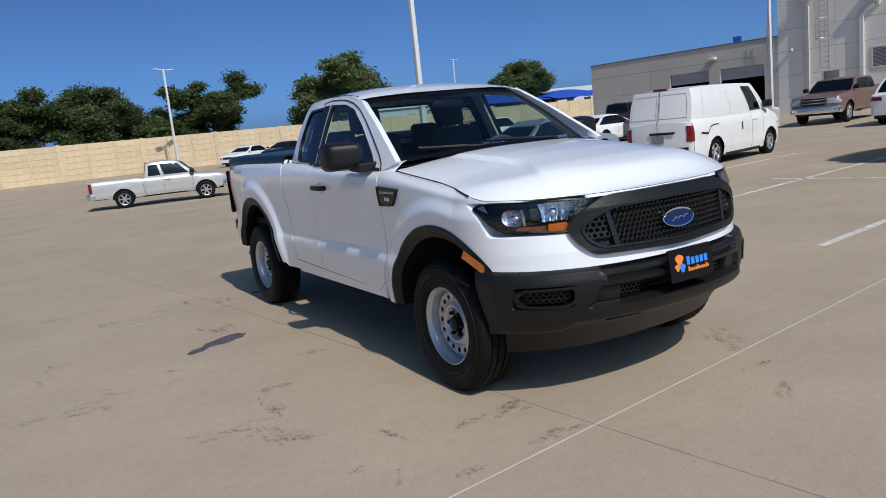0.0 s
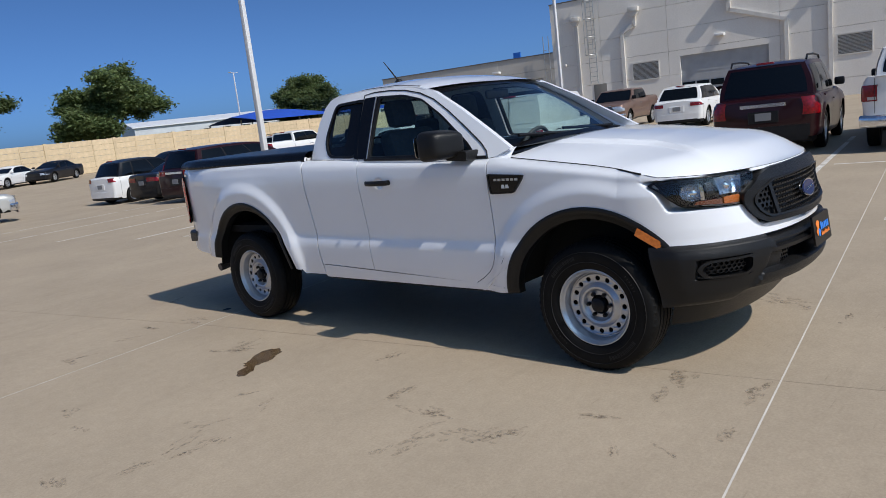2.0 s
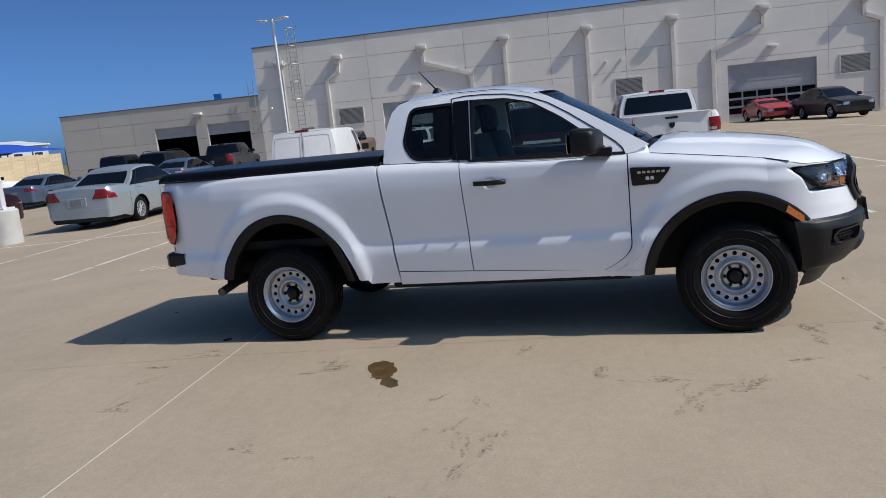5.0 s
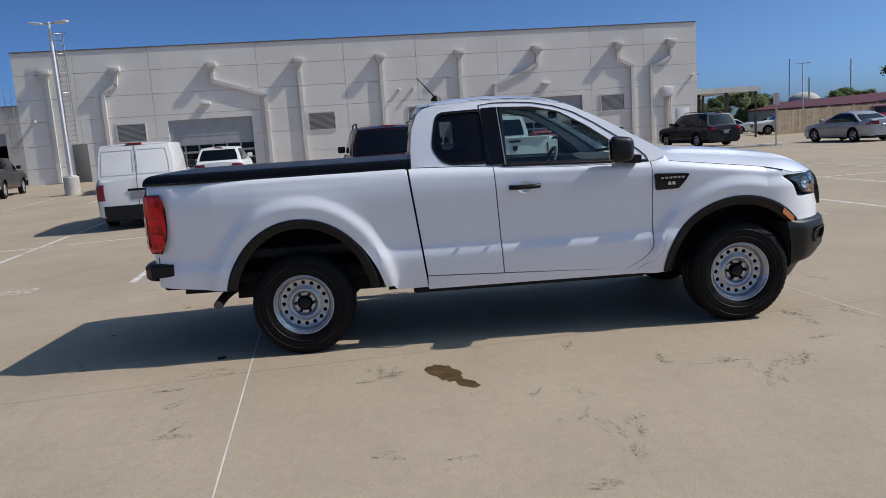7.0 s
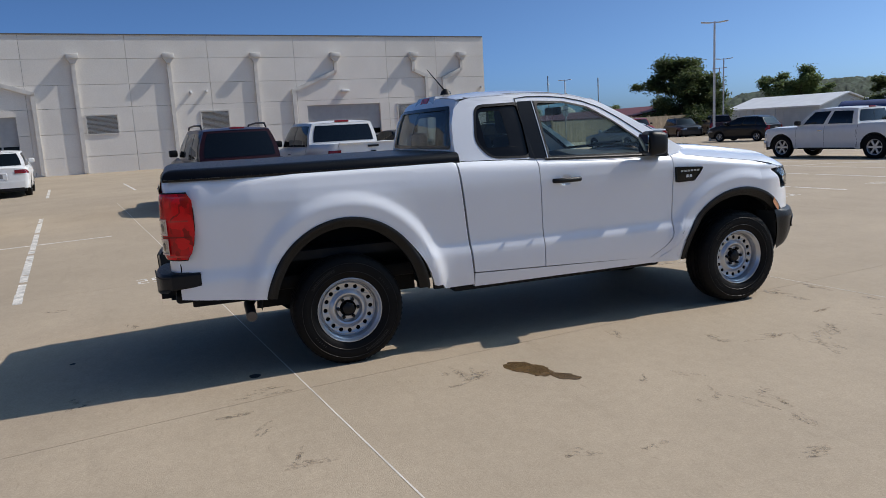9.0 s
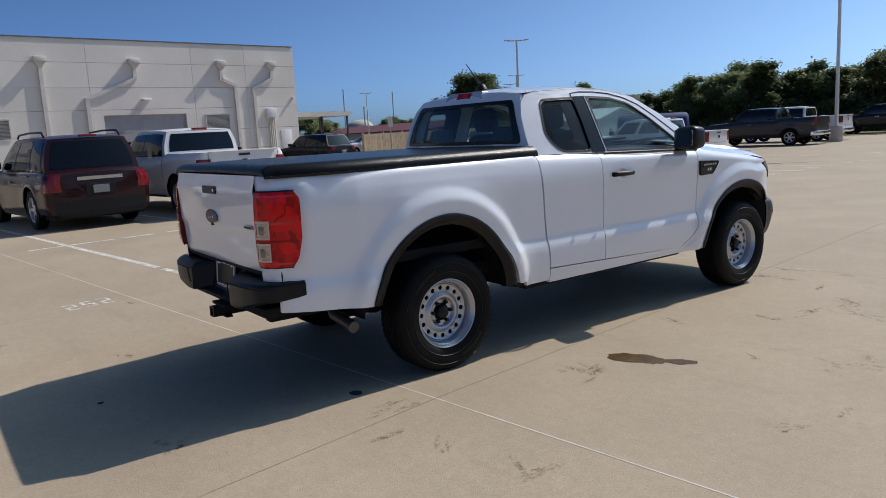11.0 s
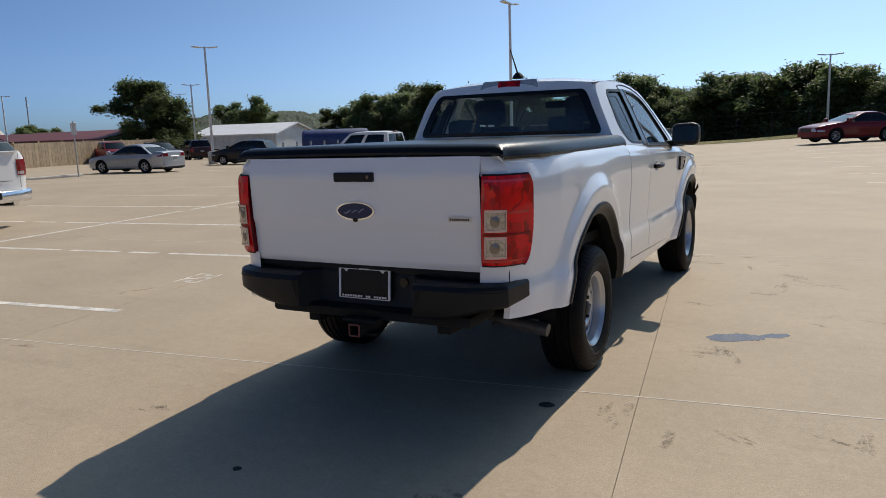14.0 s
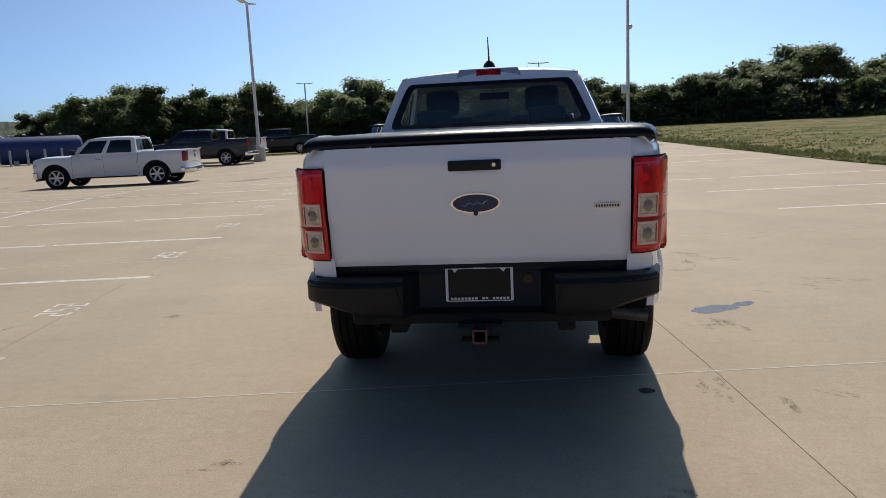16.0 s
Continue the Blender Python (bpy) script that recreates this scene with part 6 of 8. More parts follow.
    for z0, z1 in ((0.66, 0.824), (1.230, 1.318)):
        part("bed_corner", grid(lambda a, b, s=s: (lambda z: (-4.262 - 0.048 * math.sin(a * math.pi / 2), s * (side_y(-4.262, z) - 0.030 * (1 - math.cos(a * math.pi / 2)) - a * 0.085), z))(z0 + (z1 - z0) * b), 8, 8), WHITE, truck, "white rear corner of the bed")

RB = [(0.0, -4.375), (0.28, -4.372), (0.34, -4.415), (0.60, -4.402), (0.71, -4.380), (0.755, -4.358), (0.795, -4.31), (0.830, -4.135)]
for s in (1, -1):
    def rb(a, b, s=s):
        y = [0.0, 0.14, 0.25, 0.28, 0.31, 0.34, 0.45, 0.55, 0.60, 0.67, 0.71, 0.755, 0.795, 0.830][round(a * 13)]
        xx = lerp(RB, y)
        k = smooth(0.27, 0.36, y)
        zb = 0.556 + 0.070 * smooth(0.45, 0.8, y)
        zt_ = 0.742 - 0.004 * k
        prof = [(0.06, 0.0), (0.012, 0.03), (0.0, 0.12), (0.0, 0.5), (0.0, 0.80), (0.014, 0.92), (0.05, 1.0), (0.14, 1.0)][round(b * 7)]
        if y > 0.79:
            return (xx, s * (y + 0.004 - 0.5 * prof[0]), zb + (zt_ - zb) * prof[1] + 0.018 * (y > 0.825) * (1 - prof[1]))
        pocket = (-4.30, -4.345, -4.29, -4.264, -4.262, -4.260, -4.255, -4.23)[round(b * 7)]
        return (pocket + (xx + prof[0] - pocket) * k, s * y, zb + (zt_ - zb) * prof[1])
    bp_ = part("rear_bumper", grid(rb, 13, 7), BLACKP, truck, "black plastic rear step bumper", angle=28)
    part("pad_groove", tube([(lerp(RB, y) + 0.001, s * y, 0.703) for y in (0.36, 0.45, 0.60, 0.71, 0.755, 0.790)], 0.0045, 6), SEAM, bp_)
    part("pad_groove", tube([(lerp(RB, 0.37 + 0.02 * k) + 0.001, s * (0.37 - 0.008 * k), 0.70 - 0.03 * k) for k in range(4)], 0.004, 6), SEAM, bp_)
part("bumper_centre", box(-4.255, -4.18, -0.60, 0.60, 0.715, 0.785, 0.006), BLACKP, truck)
part("bumper_under", box(-4.30, -4.0, -0.6, 0.6, 0.50, 0.56, 0.02), DARK, truck)
lp = part("plate_frame", sheet([rounded([(-0.155, 0.592), (0.155, 0.592), (0.155, 0.752), (-0.155, 0.752)], 0.008, 2), [(-0.143, 0.604), (-0.143, 0.741), (-0.122, 0.741), (-0.112, 0.726), (-0.094, 0.741), (0.094, 0.741), (0.112, 0.726), (0.122, 0.741), (0.143, 0.741), (0.143, 0.604)]], lambda y, z, d=0.0: (-4.275 + (z - 0.6) * 0.08 + d, y, z), 0.01), PWHITE, truck, "white-edged plate frame with a blank black plate")
part("plate_panel", sheet([rounded([(-0.15, 0.598), (0.15, 0.598), (0.15, 0.748), (-0.15, 0.748)], 0.008, 2)], lambda y, z, d=0.0: (-4.271 + (z - 0.6) * 0.08 + d, y, z), 0.004), PLATE, lp)
part("frame_band", sheet([[(-0.143, 0.597), (0.143, 0.597), (0.143, 0.615), (-0.143, 0.615)]], lambda y, z, d=0.0: (-4.2765 + (z - 0.6) * 0.08 + d, y, z), 0.001), PLATE, lp)
for k in range(17):
    if k != 5 and k != 8:
        part("print_bar", box(-4.2785, -4.2768, -0.135 + 0.016 * k, -0.135 + 0.016 * k + 0.011, 0.601, 0.611), PWHITE, lp, smooth=False)
for k in range(5):
    part("print_bar", box(-4.2665, -4.264, -0.03 + 0.012 * k, -0.03 + 0.012 * k + 0.008, 0.741, 0.748), PWHITE, lp, smooth=False)
part("socket_cover", lathe([(0.0, 0.012), (0.024, 0.012), (0.026, 0.0)], 16), BLACKG, truck).matrix_basis = pose(-4.258, -0.22, 0.70, 0, 0, 90)
lp.location = (-0.024, 0, 0.003)
hitch = part("hitch_receiver", sheet([rounded([(-0.033, 0.435), (0.033, 0.435), (0.033, 0.500), (-0.033, 0.500)], 0.006, 2), rounded([(-0.025, 0.443), (-0.025, 0.492), (0.025, 0.492), (0.025, 0.443)], 0.004, 2)], lambda y, z, d=0.0: (-4.40 + d, y, z), 0.22), DARK, truck, "square hitch receiver with rusty red rim")
part("receiver_rim", sheet([rounded([(-0.033, 0.435), (0.033, 0.435), (0.033, 0.500), (-0.033, 0.500)], 0.006, 2), rounded([(-0.025, 0.443), (-0.025, 0.492), (0.025, 0.492), (0.025, 0.443)], 0.004, 2)], lambda y, z, d=0.0: (-4.404 + d, y, z), 0.004), RUST, hitch, "rusty red rim")
part("hitch_brace", join(box(-4.36, -4.0, -0.10, 0.10, 0.50, 0.515), box(-4.34, -4.30, -0.085, 0.085, 0.430, 0.442)), DARK, truck)


def cover(a, b):
    t = 2 * b - 1
    x0, x1 = -4.300, -2.376
    x = x0 + a * (x1 - x0)
    w = 0.862 - 0.080 * smooth(-4.0, -4.31, x)
    e = abs(t)
    if e > 0.86:
        q = (e - 0.86) / 0.14 * math.pi / 2
        y, drop = w - 0.055 * (1 - math.sin(q)), 0.046 * (1 - math.cos(q))
    else:
        y, drop = (w - 0.055) * e / 0.86, 0.0
    zt_ = 1.362 + 0.010 * (1 - e * e) - 0.004 * a
    d = max(0, (-4.228 - x) / 0.072)
    drop = max(drop, 0.040 * (1 - math.sqrt(max(0, 1 - min(1, d) ** 2)))) if d > 0 else drop
    return (x, math.copysign(y, t), zt_ - drop - 0.010 * smooth(0.86, 1, e))


xs_c = [0, 0.004, 0.01, 0.02, 0.03, 0.037, 0.06, 0.2, 0.4, 0.6, 0.8, 0.97, 0.99, 1.0]
COVERM = mat("grained_black_cover", (0.004, 0.004, 0.005), 0.30, spec=0.22, noise_scale=5, amount=0.2, bump=0.12, bump_scale=900)
ys_c = [0, 0.01, 0.025, 0.045, 0.07, 0.12, 0.3, 0.5, 0.7, 0.88, 0.93, 0.955, 0.975, 0.99, 1.0]
ton = part("tonneau_cover", grid(lambda a, b: cover(xs_c[round(a * 13)], ys_c[round(b * 14)]), 13, 14), COVERM, truck, "glossy black hard tonneau cover")
part("cover_skirt", both(*[grid(lambda a, b, s=s: (lambda p: (p[0], p[1] + s * 0.004 * (1 - b), p[2] - 0.014 * b))(cover(a, 0.0 if s < 0 else 1.0)), 30, 3) for s in (1, -1)], grid(lambda a, b: (lambda p: (p[0], p[1], p[2] - 0.012 * b))(cover(0.0, a)), 30, 2)), BLACKP, truck)
for k in range(5):
    part("cover_mark", box(-4.262, -4.247, 0.56 + 0.022 * k, 0.574 + 0.022 * k, 1.356, 1.3615), PWHITE, ton, smooth=False)

# the rear end sits a touch lower on its springs
for ob in truck.children:
    if ob.name.split(".")[0] in ("tailgate", "tailgate_core", "taillight", "rear_bumper", "bumper_centre", "bumper_under", "socket_cover", "hitch_receiver", "hitch_brace", "bed_corner"):
        ob.location.z -= 0.012

# ---- the other vehicles in the lot ----
PAINTS = {}


def paint(name, color, metal=0.0, rough=0.35):
    if name not in PAINTS:
        PAINTS[name] = mat("paint_" + name, color, rough, metal=metal, coat=0.45, spec=0.2, noise_scale=4, amount=0.03)
    return PAINTS[name]


WHEELS = {}


def small_wheel(radius, spokes):
    """Tyre and alloy rim shared by all cars that use this size."""
    key = (round(radius, 3), spokes)
    if key not in WHEELS:
        ri = radius * 0.64
        ty = mesh_of("tyre", *lathe([(ri, 0.085), (ri + 0.02, 0.105), (radius * 0.86, 0.112), (radius * 0.97, 0.095), (radius, 0.07), (radius, -0.07), (radius * 0.97, -0.095), (radius * 0.86, -0.112), (ri, -0.09)], 36))
        ty.materials.append(RUBBER)
        vs, fs = both(lathe([(ri + 0.004, 0.092), (ri, 0.098), (ri * 0.93, 0.092), (ri * 0.90, 0.05), (ri * 0.90, -0.05)], 36), lathe([(0.0, 0.075), (ri * 0.2, 0.075), (ri * 0.26, 0.055), (ri * 0.26, 0.02)], 20))
        for k in range(spokes):
            a = 2 * math.pi * k / spokes
            w = ri * (0.13 if spokes <= 6 else 0.07)
            bm = box(ri * 0.18, ri * 0.95, 0.035, 0.075, -w, w, 0.01, 1)
            moved(bm, Matrix.Rotation(a, 4, "Y"))
            q = ([v.co[:] for v in bm.verts], [tuple(x.index for x in f.verts) for f in bm.faces])
            bm.free()
            vs, fs = both((vs, fs), q)
        rm = mesh_of("rim", vs, fs)
        rm.materials.append(ALLOY)
        # dark backing disc in place of the shade between the spokes
        bk = mesh_of("brake_disc", *lathe([(0.0, 0.01), (ri * 0.88, 0.01), (ri * 0.88, -0.02)], 24))
        bk.materials.append(DARK)
        WHEELS[key] = ty, rm, bk
    return WHEELS[key]


TAIL = mat("tail_lamp_red", (0.20, 0.004, 0.007), 0.2, coat=0.4, noise_scale=22, amount=0.45)
TAILC = mat("tail_lamp_clear", (0.45, 0.40, 0.40), 0.2, coat=0.4)
HEADL = mat("head_lamp_clear", (0.55, 0.57, 0.60), 0.12, metal=0.5, coat=1.0)
BLANK = mat("number_plate_blank", (0.20, 0.205, 0.215), 0.5)


def car(name, m, label, category, colour, L=4.6, W=1.82, H=1.48, wb=2.75, fo=0.92, wr=0.33, gc=0.22, belt=0.92, hood=(0.72, 0.98), deck=None, xa=-0.45, xb=-1.30, xc=-2.75, xd=-3.35, roofw=0.72, splits=(0.50,), spokes=5, bed=None, trim=None, rails=False, tail="wide", chrome_bumper=False, glass=None, group="", rear_doors=False, crown=0.04, noseround=0.45, tailround=0.35, two_tone=None, blank_sides=False, arc=0.05, band=True, lamp=None, chrome_strip=None, clear_foot=False, pipes=0):
    """A car from its main measures. x runs forward from the front axle; bed: where an open load bed begins."""
    th = thing(name, m, label, category, group)
    xf, xr = fo, fo - L
    hw = W / 2
    low = trim or colour
    glass = glass or CARGLASS
    deck = deck or belt
    top = [(xr, deck - 0.06), (xr + 0.12, deck), (xd - 0.05, deck + (0.0 if bed is None else 0.0)), (xd + 0.02, belt), (xa - 0.25, belt), (xa, hood[1]), (xf - 0.45, hood[0] + 0.10), (xf - 0.12, hood[0] + 0.02), (xf, hood[0] - 0.06)]
    if bed is not None:
        top = [(xr, deck), (bed - 0.01, deck), (bed + 0.01, belt), (xa - 0.25, belt), (xa, hood[1]), (xf - 0.35, hood[0] + 0.08), (xf - 0.08, hood[0] + 0.03), (xf, hood[0] - 0.03)]

    def half(x):
        w = 1.0
        d = xf - x
        if d < noseround:
            w = 0.80 + 0.20 * max(0.0, 1 - (1 - max(0.0, d) / noseround) ** 2.3) ** 0.43
        d = x - xr
        if d < tailround:
            w = min(w, 0.84 + 0.16 * max(0.0, 1 - (1 - max(0.0, d) / tailround) ** 2.3) ** 0.43)
        return hw * w

    def arch(x):
        z = gc + (0.06 if x > 0.5 or x < -wb - 0.5 else 0.0)
        for c in (0.0, -wb):
            q = 1 - ((x - c) / (wr * 1.22)) ** 2
            if q > 0:
                z = max(z, wr + wr * 1.22 * math.sqrt(q) * 0.98)
        return z

    def side_at(x, b, off=0.0):
        z0, z1 = arch(x), lerp(top, x)
        z = z0 + (z1 - z0) * b
        k = (z - gc) / max(0.01, z1 - gc)
        prof = lerp([(0, 0.93), (0.18, 0.975), (0.30, 0.985), (0.36, 0.978), (0.62, 1.0), (0.80, 0.995), (0.93, 0.965), (1.0, 0.915)], k)
        sw = 0.0
        for c in (0.0, -wb):
            r = math.hypot(x - c, z - wr)
            sw = max(sw, 0.018 * smooth(wr * 1.75, wr * 1.3, r))
        return (x, half(x) * prof + sw + off, z)

    cols = sorted(set([xr, xr + 0.02, xr + 0.06, xr + 0.12, xr + 0.2, xr + 0.3, xf, xf - 0.02, xf - 0.06, xf - 0.12, xf - 0.2, xf - 0.3] + [c + wr * 1.22 * math.cos(math.pi * k / 12) for c in (0.0, -wb) for k in range(13)] + [c + wr * 1.225 * q for c in (0.0, -wb) for q in (-1, 1)] + [xr + L * k / 18 for k in range(19)]))
    nb = 10
    vs, fs = [], []
    for s in (1, -1):
        o = len(vs)
        for x in cols:
            for j in range(nb + 1):
                p = side_at(x, j / nb)
                vs.append((p[0], s * p[1], p[2]))
        for i in range(len(cols) - 1):
            for j in range(nb):
                fs.append((o + i * (nb + 1) + j, o + (i + 1) * (nb + 1) + j, o + (i + 1) * (nb + 1) + j + 1, o + i * (nb + 1) + j + 1))
    n1 = len(cols) * (nb + 1)
    # top surface
    o = len(vs)
    nt = 10
    for i, x in enumerate(cols):
        a = side_at(x, 1.0)
        for j in range(1, nt):
            t = 2 * j / nt - 1
            cr = crown if (bed is None or x > bed) else 0.0
            vs.append((x, a[1] * t, a[2] + cr * (1 - abs(t) ** 2.5) - (0.05 if bed is not None and x < bed - 0.05 and x > xr + 0.03 and abs(t) < 0.85 else 0.0)))
    at = lambda i, j: i * (nb + 1) + nb + n1 if j == 0 else (i * (nb + 1) + nb if j == nt else o + i * (nt - 1) + j - 1)
    for i in range(len(cols) - 1):
        for j in range(nt):
            fs.append((at(i, j), at(i + 1, j), at(i + 1, j + 1), at(i, j + 1)))
    # ends
    for i, e in ((0, -1), (len(cols) - 1, 1)):
        o2 = len(vs)
        x = cols[i]
        for r in range(nb + 1):
            p = side_at(x, r / nb)
            for j in range(1, nt):
                t = 2 * j / nt - 1
                vs.append((x + e * (0.07 if e > 0 else 0.04) * (1 - t * t) * math.sin(math.pi * min(1, 0.25 + 0.6 * r / nb)), p[1] * t, p[2] + (crown if bed is None or e > 0 else 0.0) * (1 - abs(t) ** 2.5) * (r == nb)))
        en = lambda r, j: i * (nb + 1) + r + n1 if j == 0 else (i * (nb + 1) + r if j == nt else o2 + r * (nt - 1) + j - 1)
        for r in range(nb):
            for j in range(nt):
                fs.append((en(r, j), en(r, j + 1), en(r + 1, j + 1), en(r + 1, j)))
    body = part("body", (vs, fs), colour, th, angle=40)
    # dark floor and wheel wells
    part("underbody", box(xr + (0.15 if bed is None else 0.75), xf - 0.2, -hw * 0.86, hw * 0.86, gc * (0.8 if bed is None else 0.95), gc + 0.12), DARK, th)
    if bed is not None:
        part("rear_axle", both(tube([(-wb, -hw + 0.2, wr), (-wb, hw - 0.2, wr)], 0.05, 8), tube([(-wb, -0.14, wr), (-wb, 0.14, wr)], 0.13, 12)), DARK, th)
        part("tow_bar", box(xr + 0.02, xr + 0.75, -0.45, 0.45, gc + 0.02, gc + 0.12), DARK, th)
    for c in (0.0, -wb):
        part("wheel_well", box(c - wr * 1.25, c + wr * 1.25, -hw * 0.90, hw * 0.90, gc + 0.05, wr * 2.25), DARK, th)
    # cabin
    zr = H - crown - 0.02
    bw, rw_ = hw * 0.925, hw * roofw

    def cab(s_, t, off=0.0):
        x = (xd + s_ * (xa - xd)) * (1 - t) + (xc + s_ * (xb - xc)) * t
        z = (lerp(top, xd + 0.03 + s_ * (xa - xd - 0.06)) - 0.01) * (1 - t) + zr * t
        z -= arc * abs(2 * s_ - 1) ** 3 * t
        y = bw + (rw_ - bw) * t ** 1.25 + 0.03 * math.sin(math.pi * t) * hw
        y -= 0.05 * hw * (abs(2 * s_ - 1) ** 4)
        return (x, y + off, z)

    def across(s_, t, q, off=0.0):
        p = cab(s_, t)
        e = 1 if s_ > 0.5 else -1
        return (p[0] + e * (0.10 if s_ > 0.5 else 0.05) * (1 - q * q) + e * off * 0.8, p[1] * q, p[2] + off * 0.6)

    sides = [grid(lambda a, b: cab(a, b), 18, 6)]
    sides.append(mirrored(sides[0]))
    roof = grid(lambda a, b: (lambda p, q: (p[0] + (0.10 if a > 0.5 else -0.05) * abs(2 * a - 1) ** 3 * (1 - q * q), p[1] * q, p[2] + crown * (1 - abs(q) ** 2.4) * (1 - 0.75 * abs(2 * a - 1) ** 4)))(cab(a, 1.0), 2 * b - 1), 14, 12)
    ends = [grid(lambda a, b, s_=s_: across(s_, b, 2 * a - 1), 10, 5) for s_ in (0.0, 1.0)]
    part("cabin", both(sides[0], sides[1], ends[0], ends[1]), two_tone or colour, th, angle=40)
    part("roof", roof, two_tone or colour, th, angle=40)
    part("windscreen", grid(lambda a, b: across(1.0, 0.06 + 0.88 * b, (2 * a - 1) * 0.93, 0.010), 10, 4), glass, th)
    if tail != "none":
        part("rear_window", grid(lambda a, b: across(0.0, (0.12 if bed is None else 0.22) + (0.80 if bed is None else 0.68) * b, (2 * a - 1) * 0.88, 0.010), 10, 4), glass, th)
    if rear_doors:
        for y0, y1 in ((-0.93, -0.02), (0.02, 0.93)):
            part("rear_door_panel", both(*[grid(lambda a, b, q=q: across(0.0, q[2] + (q[3] - q[2]) * b, q[0] + (q[1] - q[0]) * a, 0.012), 4, 3) for q in ((y0 + 0.02, y1 - 0.02, 0.14, 0.17), (y0 + 0.02, y1 - 0.02, 0.86, 0.89), (y0 + 0.02, y0 + 0.05, 0.14, 0.89), (y1 - 0.05, y1 - 0.02, 0.14, 0.89))]), colour, th)
        part("door_split", grid(lambda a, b: (lambda z: (xr - 0.052 if z < deck else across(0.0, (z - deck) / (zr - deck), 0.0)[0] - 0.006, -0.006 + 0.012 * a, z))(gc + 0.3 + (zr - gc - 0.34) * b), 1, 16), SEAM, th)
        part("plate_garnish", box(xr - 0.06, xr - 0.04, -0.42, 0.20, gc + 0.60, gc + 0.65, 0.006, 1), BLACKP, th)
    edges = [0.04] + list(splits) + [0.93]
    if chrome_strip is not None:
        part("chrome_strip", grid(lambda a, b: (xr - 0.046 - 0.012, (2 * a - 1) * hw * 0.42, deck + chrome_strip + 0.065 * b), 6, 1), BCHROME, th)
    for s in (1, -1):
        if not blank_sides:
            if band:
                vf = grid(lambda a, b: cab(0.045 + 0.88 * a, 0.075 + 0.81 * b, 0.0035), 16, 4)
                part("window_surround", vf if s > 0 else mirrored(vf), BLACKP, th)
            gap = 0.012 if band else 0.035
            for a0, a1 in zip(edges, edges[1:]):
                vf = grid(lambda a, b, a0=a0, a1=a1: cab(a0 + gap + (a1 - a0 - 2 * gap) * a, (0.07 if band else 0.12) + (0.82 if band else 0.72) * b, 0.006), 8, 4)
                part("side_window", vf if s > 0 else mirrored(vf), glass, th)
        else:
            vf = grid(lambda a, b: cab(edges[-2] + 0.012 + (0.93 - edges[-2] - 0.024) * a, 0.07 + 0.82 * b, 0.006), 8, 4)
            part("side_window", vf if s > 0 else mirrored(vf), glass, th)
            for sp in (0.13, 0.48, 0.745):
                vf = grid(lambda a, b: cab(sp + 0.0016 * a, 0.02 + 0.90 * b, 0.004), 1, 8)
                part("panel_seam", vf if s > 0 else mirrored(vf), SEAM, th)
            vf = grid(lambda a, b: side_at(xr + 0.30 + 0.85 * a, 0.60 + 0.05 * b, 0.006), 8, 1)
            part("slide_rail", vf if s > 0 else mirrored(vf), BLACKP, th)
            vf = grid(lambda a, b: side_at(-1.62 + 0.05 * a, 0.58 + 0.20 * b, 0.012), 2, 4)
            part("sliding_door_handle", vf if s > 0 else mirrored(vf), BLACKP, th)
        # door seams below the glass
        for sp in list(splits) + [0.0, 0.97]:
            x = xd + sp * (xa - xd)
            if min(abs(x), abs(x + wb)) < wr * 1.25 and sp not in splits:
                x = -wr * 1.32 if abs(x) < wr * 1.25 else x
            vf = grid(lambda a, b, x=x: side_at(x - 0.004 + 0.008 * a, 0.06 + 0.92 * b, 0.003), 1, 10)
            part("door_seam", vf if s > 0 else mirrored(vf), SEAM, th)
        for a0 in list(splits):
            x = xd + a0 * (xa - xd) + 0.16
            p = side_at(x, 0.80)
            part("door_handle", box(x - 0.10, x + 0.10, min(s * (p[1] - 0.01), s * (p[1] + 0.025)), max(s * (p[1] - 0.01), s * (p[1] + 0.025)), p[2] - 0.015, p[2] + 0.015, 0.008, 1), CHROME if chrome_bumper else colour, th)
        p = cab(0.97, 0.10)
        part("side_mirror", box(p[0] - 0.10, p[0] + 0.06, min(s * (p[1] + 0.03), s * (p[1] + 0.23)), max(s * (p[1] + 0.03), s * (p[1] + 0.23)), p[2] + 0.0, p[2] + 0.17, 0.035), BLACKP if trim or chrome_bumper else colour, th)
        # lamps wrapped round the corners
        def wrapped(e, x_len, z0, z1, inner, s=s, x_top=None, inner_top=None):
            x_top, inner_top = x_top or x_len, inner_top or inner

            def f(a, b):
                z = z0 + (z1 - z0) * b
                x_end = xf if e > 0 else xr
                k = (z - gc) / max(0.01, lerp(top, x_end) - gc)
                prof = lerp([(0, 0.93), (0.18, 0.975), (0.30, 0.985), (0.36, 0.978), (0.62, 1.0), (0.80, 0.995), (0.93, 0.965), (1.0, 0.915)], k)
                if a < 0.5:
                    inn = inner + (inner_top - inner) * b
                    q = inn + (1 - inn) * (a / 0.5)
                    return (x_end + e * ((0.07 if e > 0 else 0.04) * (1 - q * q) * 0.9 + 0.010), s * half(x_end) * prof * q, z)
                x = x_end - e * (x_len + (x_top - x_len) * b) * (a - 0.5) / 0.5
                return (x + e * 0.006, s * (half(x) * prof + 0.008), z)
            return grid(f, 12, 5)
        hz = lerp(top, xf - 0.10)
        part("headlight", wrapped(1, 0.38, hz - 0.20, hz - 0.06, 0.66) if bed is None else wrapped(1, 0.20, hz - 0.30, hz - 0.07, 0.66), HEADL, th)
